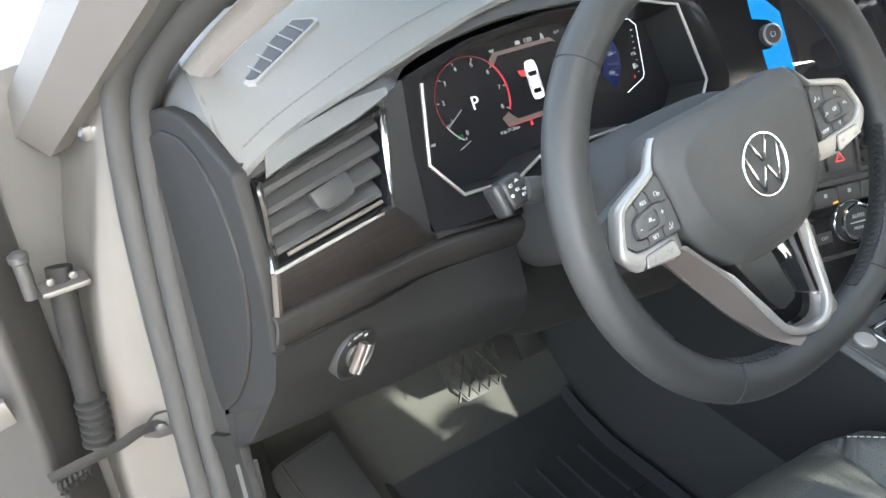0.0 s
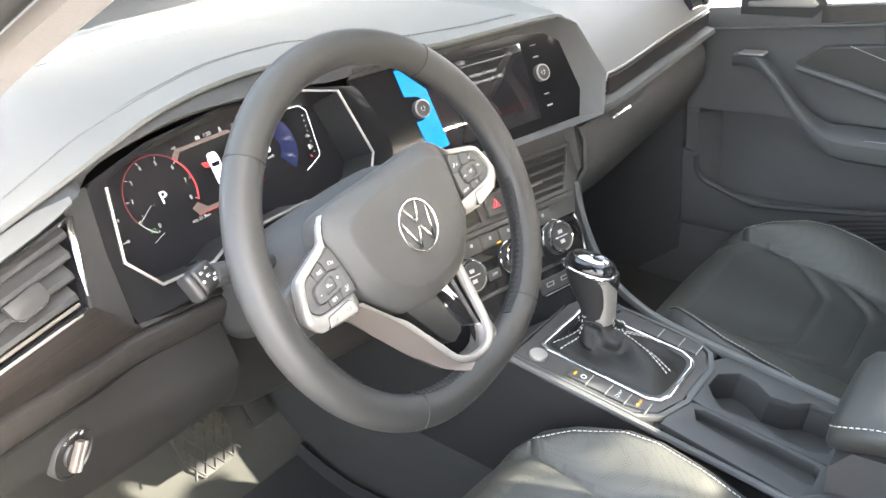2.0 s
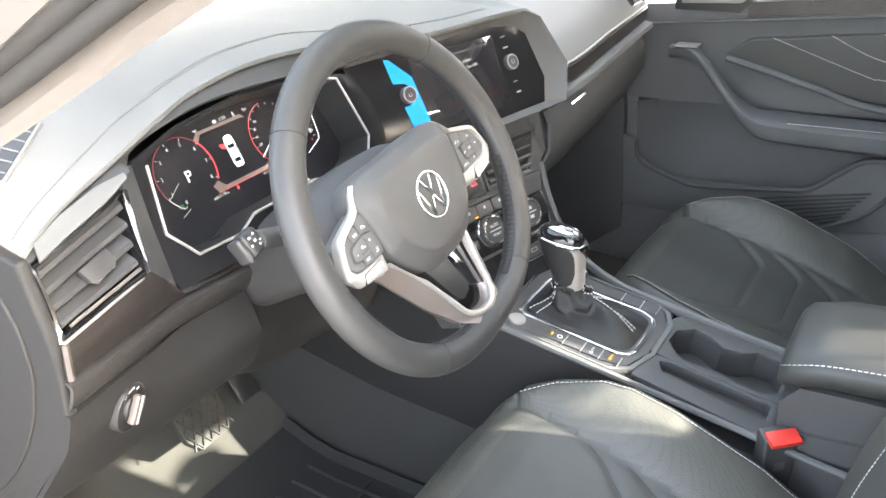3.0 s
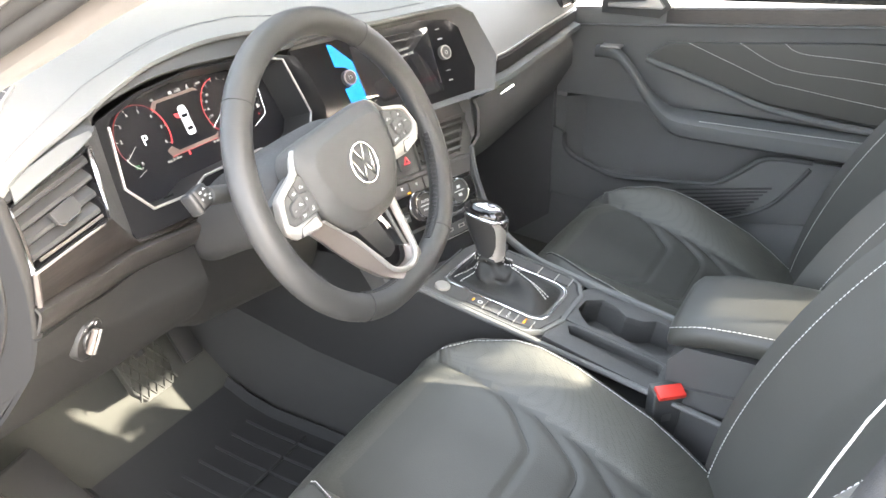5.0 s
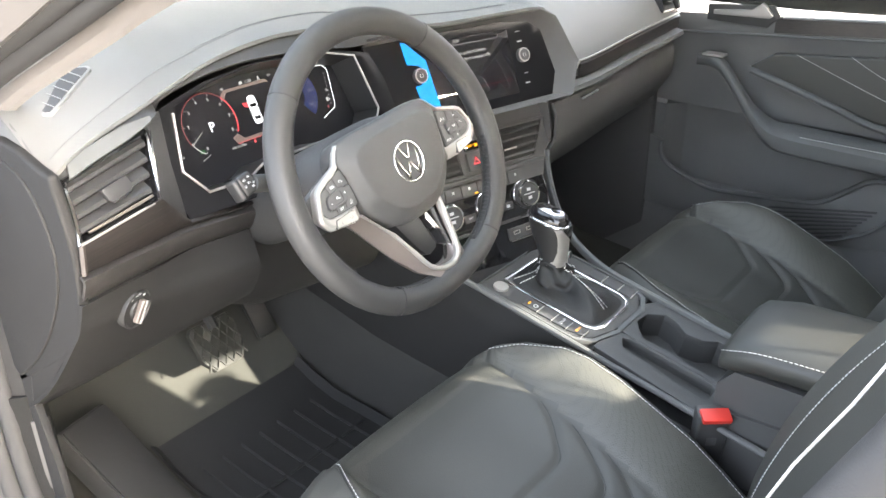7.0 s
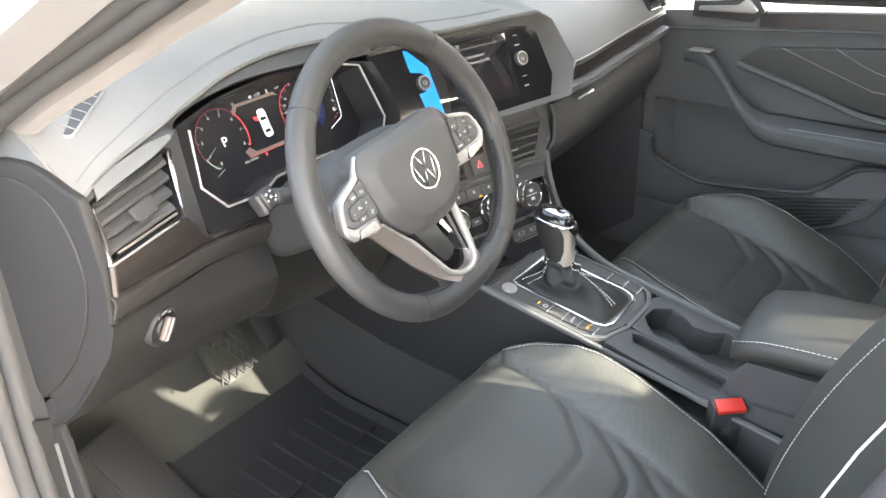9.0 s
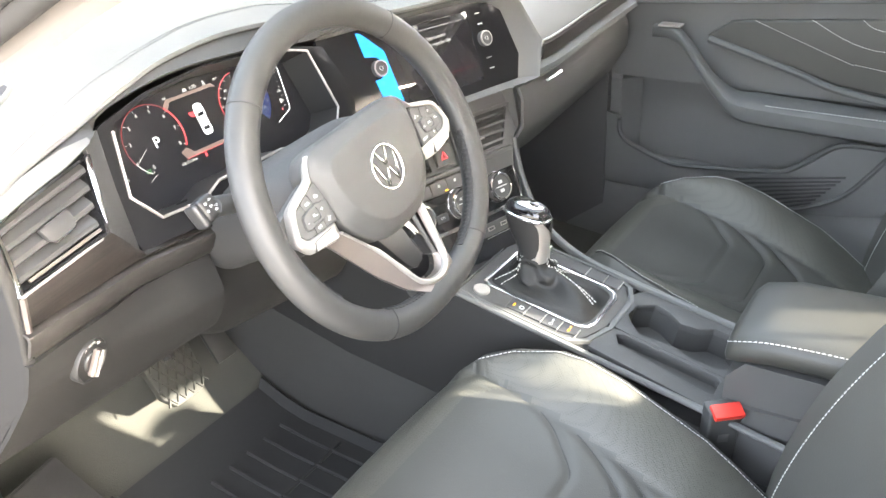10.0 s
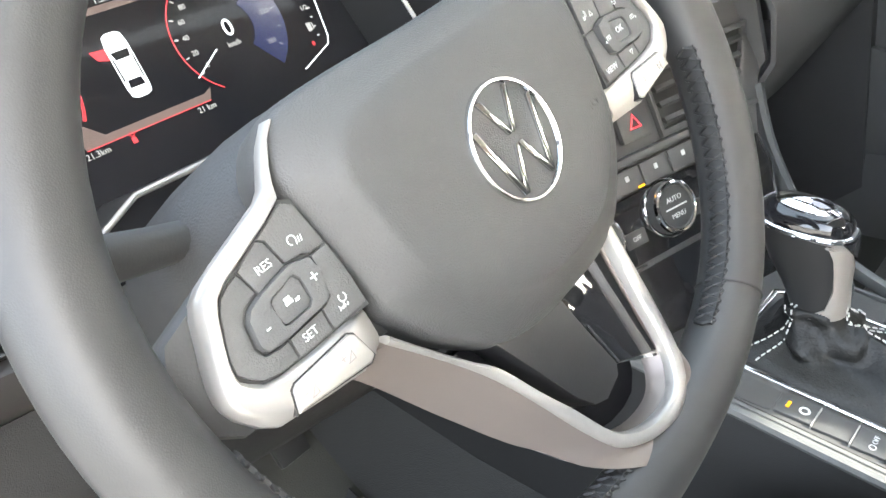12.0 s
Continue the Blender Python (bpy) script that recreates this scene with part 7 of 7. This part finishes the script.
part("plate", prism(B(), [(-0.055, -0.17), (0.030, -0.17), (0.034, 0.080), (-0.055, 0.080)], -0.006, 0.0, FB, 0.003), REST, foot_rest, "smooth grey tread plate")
part("base", prism(B(), [(-0.058, -0.175), (0.033, -0.175), (0.037, 0.085), (-0.058, 0.085)], -0.045, -0.006, FB, 0.004), TUNNEL, foot_rest, "dark carpeted base")
bm = B()
loft(bm, [[(-0.716, 0.342, z), (-0.700, 0.332, z), (-0.694, 0.336, z), (-0.708, 0.348, z)] for z in (0.45, 0.56)])
tagged(part("bonnet_release", bm, DECK), "dark grey bonnet release lever on the kick trim", "lever")


# ---- far door ----
def far_door():
    d = thing("passenger_door", "black passenger door with quilted insert and pull handle", "door", Matrix.Translation((0.76, -0.2, 0.3)))
    rows = []
    prof = [(0.25, 0.72), (0.38, 0.735), (0.455, 0.752), (0.462, 0.795), (0.60, 0.80), (0.640, 0.795), (0.648, 0.765), (0.70, 0.765), (0.80, 0.758), (0.815, 0.752), (0.85, 0.752), (0.867, 0.757)]
    for i in range(29):
        y = 0.32 - 1.0 * i / 28
        rise = 0.073 * (0.17 - y)
        deep = min(1.0, max(0.0, (0.175 - y) / 0.02)) * min(1.0, max(0.0, (y + 0.42) / 0.06))
        row = []
        for z, x in prof:
            x = x if x < 0.79 else 0.758 + (x - 0.758) * deep
            zz = z + rise * min(1, max(0, (z - 0.66) / 0.14)) if z < 0.84 else z + 0.073 * (-0.05 - y)
            row.append((x + 0.015 * max(0, (y - 0.15) / 0.17), y, zz))
        rows.append(row)
    part("panel", sheet(B(), rows, 0.012), DOORSKIN, d, "dark grey moulded panel")
    part("belt_line", tube(B(), [(0.748, y, 0.812 + 0.073 * (0.17 - y)) for y in (0.26, 0.0, -0.3, -0.68)], 0.003, 6), SOFT, d)
    part("wood_trim", sheet(B(), [[(0.750, y, z + 0.073 * (-0.05 - y)) for z in (0.834, 0.864)] for y in (-0.045, -0.3, -0.68)], 0.004), VENEER, d, "dark wood trim along the window")
    part("trim_edge", tube(B(), [(0.748, y, 0.866 + 0.073 * (-0.05 - y)) for y in (-0.06, -0.3, -0.68)], 0.0035, 6), SATIN, d)
    # inner door opener
    lever = part("opener_bezel", prism(B(), [(0.10, 0.845), (0.10, 0.878), (-0.04, 0.888), (-0.055, 0.868), (-0.03, 0.842)], -0.004, 0.004, basis((0.750, 0, 0), (0, 1, 0), (0, 0, 1)), 0.002), DARK, d)
    part("opener", prism(B(), [(0.085, 0.859), (0.085, 0.868), (0.004, 0.876), (-0.010, 0.886), (-0.0165, 0.893), (-0.024, 0.888), (-0.042, 0.868), (-0.034, 0.862)], 0.004, 0.014, basis((0.752, 0, 0), (0, 1, 0), (0, 0, 1)) @ Matrix.Diagonal((1, 1, -1, 1)), 0.003), SATIN, lever, "chrome opener")
    # pull handle that runs into the armrest
    rings = []
    hp = curve([(0.718, 0.100, 0.776), (0.706, 0.070, 0.780), (0.692, 0.040, 0.776), (0.680, 0.008, 0.752), (0.672, -0.040, 0.700), (0.668, -0.082, 0.664), (0.668, -0.120, 0.655), (0.668, -0.20, 0.652), (0.668, -0.32, 0.650), (0.668, -0.46, 0.648), (0.668, -0.62, 0.648)], 5)
    for i, p in enumerate(hp):
        u = i / (len(hp) - 1)
        w = 0.016 + 0.034 * min(1, max(0, (u - 0.40) / 0.2))
        h = 0.013 + 0.012 * min(1, max(0, (u - 0.3) / 0.3))
        rings.append([p + Vector((w * math.copysign(abs(math.cos(a)) ** 0.6, math.cos(a)) + w * 0.9, 0, -h + h * math.copysign(abs(math.sin(a)) ** 0.6, math.sin(a)))) for a in [2 * math.pi * k / 16 for k in range(16)]])
    arm = part("armrest", loft(B(), rings), SOFT, d, "dark grey pull handle running into the armrest")
    bm = B()
    stitches(bm, [(0.672, y, 0.6505) for y in [-0.155 - 0.02 * i for i in range(18)]], 0.0046, 0.002, 0.0008)
    part("armrest_stitching", bm, THREAD, arm)
    part("handle_tip", box(B(), (0.714, 0.060, 0.7815), (0.030, 0.046, 0.004), pose(0, 0, 0), 0.0015), SATIN, arm)
    # quilted insert
    ins = basis((0.757, 0, 0), (0, -1, 0), (0, 0, 1))
    poly = [(0.005, 0.758), (0.055, 0.793), (0.43, 0.826), (0.66, 0.836), (0.66, 0.655), (0.46, 0.665), (0.27, 0.682)]
    insert = part("insert", prism(B(), poly, -0.004, 0.012, ins, 0.006, 3), LEATHER, d, "black quilted insert with white seams")
    for pts in ([(0.100, 0.797), (0.27, 0.735), (0.304, 0.728), (0.453, 0.710), (0.64, 0.69)], [(0.205, 0.807), (0.304, 0.763), (0.443, 0.755), (0.64, 0.74)], [(0.294, 0.814), (0.329, 0.797), (0.435, 0.794), (0.64, 0.785)]):
        bm = B()
        stitches(bm, curve([(0.7435, -y, z) for y, z in pts], 6), 0.0046, 0.0018, 0.0007, up=(-1, 0, 0))
        part("insert_stitching", bm, THREAD, insert)
    part("insert_rail", tube(B(), curve([(0.744, -0.012, 0.752), (0.740, -0.107, 0.727), (0.738, -0.194, 0.702), (0.738, -0.279, 0.676), (0.738, -0.434, 0.657), (0.738, -0.64, 0.65)], 4), 0.008, 8), SOFT, insert)
    # map pocket and loudspeaker
    # the front wall of the map pocket; its upper lip dips and rises again towards the seat
    pocket = basis((0.735, 0, 0), (0, -1, 0), (0, 0, 1))
    lip = curve([(-0.168, 0.560, 0), (-0.166, 0.530, 0), (-0.150, 0.508, 0), (-0.115, 0.493, 0), (-0.070, 0.478, 0), (-0.028, 0.471, 0), (0.066, 0.479, 0), (0.160, 0.489, 0), (0.204, 0.499, 0), (0.250, 0.535, 0), (0.299, 0.570, 0), (0.388, 0.574, 0)], 3)
    wall = [(p.x, p.y) for p in lip]
    pk = part("map_pocket", prism(B(), [(-0.20, 0.57), (-0.20, 0.40), (0.05, 0.395), (0.20, 0.40), (0.46, 0.44), (0.46, 0.574)] + wall[::-1], -0.012, 0.0, pocket, 0.003), DOORSKIN, d, "dark map pocket")
    part("pocket_lip", tube(B(), [(0.733, -x, z) for x, z in wall], 0.006, 8), SOFT, pk)
    part("speaker_rim", tube(B(), curve([(0.733, -0.12, 0.425), (0.733, -0.203, 0.412), (0.733, -0.262, 0.430), (0.733, -0.316, 0.464), (0.733, -0.354, 0.512), (0.733, -0.384, 0.559)], 5), 0.005, 8), SOFT, d)
    bm = B()
    for i in range(9):
        z = 0.462 - 0.0075 * i
        bar(bm, 0.10 + 0.012 * i, z, 0.315 - 0.008 * i, z + 0.042 - 0.002 * i, 0.003, basis((0.7335, 0, 0), (0, -1, 0), (0, 0, 1)), 0.004)
    part("speaker_grille", bm, DARK, d, "ribbed loudspeaker grille")
    return d


far_door()
bm = B()
sheet(bm, [[(0.752, 0.24, 0.88), (0.752, -0.1, 0.885), (0.752, -0.68, 0.91)], [(0.715, 0.1, 1.09), (0.70, -0.15, 1.19), (0.665, -0.66, 1.28)]], 0.004)
tagged(part("window_far", bm, TINT), "tinted side window of the passenger door", "window", kind="structure")


# ---- open driver's door ----
def near_door():
    d = thing("driver_door", "open driver's door with dark inner edge and hinges", "door", Matrix.Translation((-0.85, 0.5, 0.3)))
    DM = basis((-0.850, 0.455, 0.0), (-0.86, 0.50, 0), (0, 0, 1))
    part("shell", prism(B(), [(0.0, 0.32), (0.85, 0.34), (0.95, 0.95), (0.4, 0.93), (0.0, 0.90)], -0.04, 0.05, DM, 0.012, 3), BODYGREY, d, "dark painted door shell")
    part("edge_seal", tube(B(), [DM @ Vector(p) for p in ((0.03, 0.33, 0.052), (0.03, 0.6, 0.052), (0.03, 0.88, 0.052))], 0.012, 10), SEAL, d)
    part("edge_lip", tube(B(), [DM @ Vector(p) for p in ((0.09, 0.33, 0.053), (0.09, 0.6, 0.053), (0.09, 0.9, 0.053))], 0.005, 8), PAINT, d)
    part("mirror_sail", prism(B(), [(0.01, 0.90), (0.16, 0.93), (0.02, 1.03)], -0.02, 0.03, DM, 0.008), DARK, d)
    for z in (0.80, 0.46):
        h = part("hinge", box(B(), (-0.806, 0.418, z - 0.008), (0.044, 0.010, 0.028), pose(0, 0, 0, 0, -8, 0), 0.003), ZINC, d, "zinc plated hinge")
        part("hinge_flange", box(B(), (-0.806, 0.428, z - 0.024), (0.044, 0.028, 0.006), None, 0.002), ZINC, h)
        part("pin", lathe(B(), [(0, -0.022), (0.007, -0.022), (0.007, 0.014), (0.009, 0.016), (0.009, 0.022), (0.005, 0.025), (0, 0.025)], 16, Matrix.Translation((-0.836, 0.418, z))), DARKSTEEL, h)
        for k in (0, 1):
            part("bolt", lathe(B(), [(0.0065, 0), (0.0065, 0.005), (0.004, 0.006), (0, 0.006)], 6, basis((-0.798 - 0.020 * k, 0.4125, z - 0.010), (1, 0, 0), (0, 0, 1)) @ Matrix.Diagonal((0.6, 0.6, 0.6, 1))), ZINC, h)
    part("cable_sleeve", tube(B(), curve([(-0.805, 0.44, 0.79), (-0.812, 0.428, 0.74), (-0.818, 0.415, 0.685), (-0.820, 0.410, 0.66)], 5), 0.0125, 14), SOOT, d, "smooth black cable sleeve")
    n = 24
    rr = [0.0125 + (0.0035 if i % 4 in (1, 2) else 0.0) for i in range(n)]
    part("wiring_boot", tube(B(), [(-0.820 - 0.006 * (i / n) ** 2, 0.410 - 0.004 * i / n, 0.66 - 0.055 * i / n) for i in range(n)], rr, 14), SOOT, d, "ribbed rubber wiring boot")
    strap = part("check_strap", tube(B(), curve([(-0.760, 0.394, 0.607), (-0.785, 0.392, 0.612), (-0.81, 0.392, 0.606), (-0.84, 0.394, 0.603), (-0.878, 0.40, 0.596)], 5), 0.0065, 8, flat=0.35, up=(0, 1, 0)), SOOT, d, "dark steel door check strap")
    part("strap_mount", prism(B(), [(-0.026, -0.006), (-0.012, -0.014), (0.020, -0.015), (0.020, 0.014), (-0.006, 0.015), (-0.016, 0.008)], 0, 0.007, basis((-0.760, 0.398, 0.607), (0.95, -0.3, 0.1), (0, 0, 1)), 0.002), DARKSTEEL, strap)
    for k in (-0.008, 0.008):
        part("strap_bolt", lathe(B(), [(0.0062, 0), (0.0062, 0.005), (0.003, 0.0062), (0, 0.0062)], 16, basis((-0.758 + k, 0.390 - 0.3 * k, 0.607), (1, -0.3, 0), (0, 0, 1))), DARKSTEEL, strap)
    part("strap_spring", tube(B(), [(-0.838 - 0.0006 * i, 0.408 + 0.008 * math.cos(i * 0.7), 0.588 - 0.0002 * i + 0.008 * math.sin(i * 0.7)) for i in range(60)], 0.002, 5), SOOT, strap, "coiled spring of the strap")
    bracket = part("fender_bracket", box(B(), (-0.754, 0.436, 0.92), (0.014, 0.02, 0.07), pose(0, 0, 0, 0, 8, 0), 0.003), DARK, d, "black bracket behind the wing")
    part("bracket_bolt", lathe(B(), [(0.007, 0), (0.007, 0.006), (0, 0.007)], 6, basis((-0.750, 0.424, 0.912), (1, 0.4, 0), (0, 0, 1))), STEEL, bracket)
    return d


near_door()
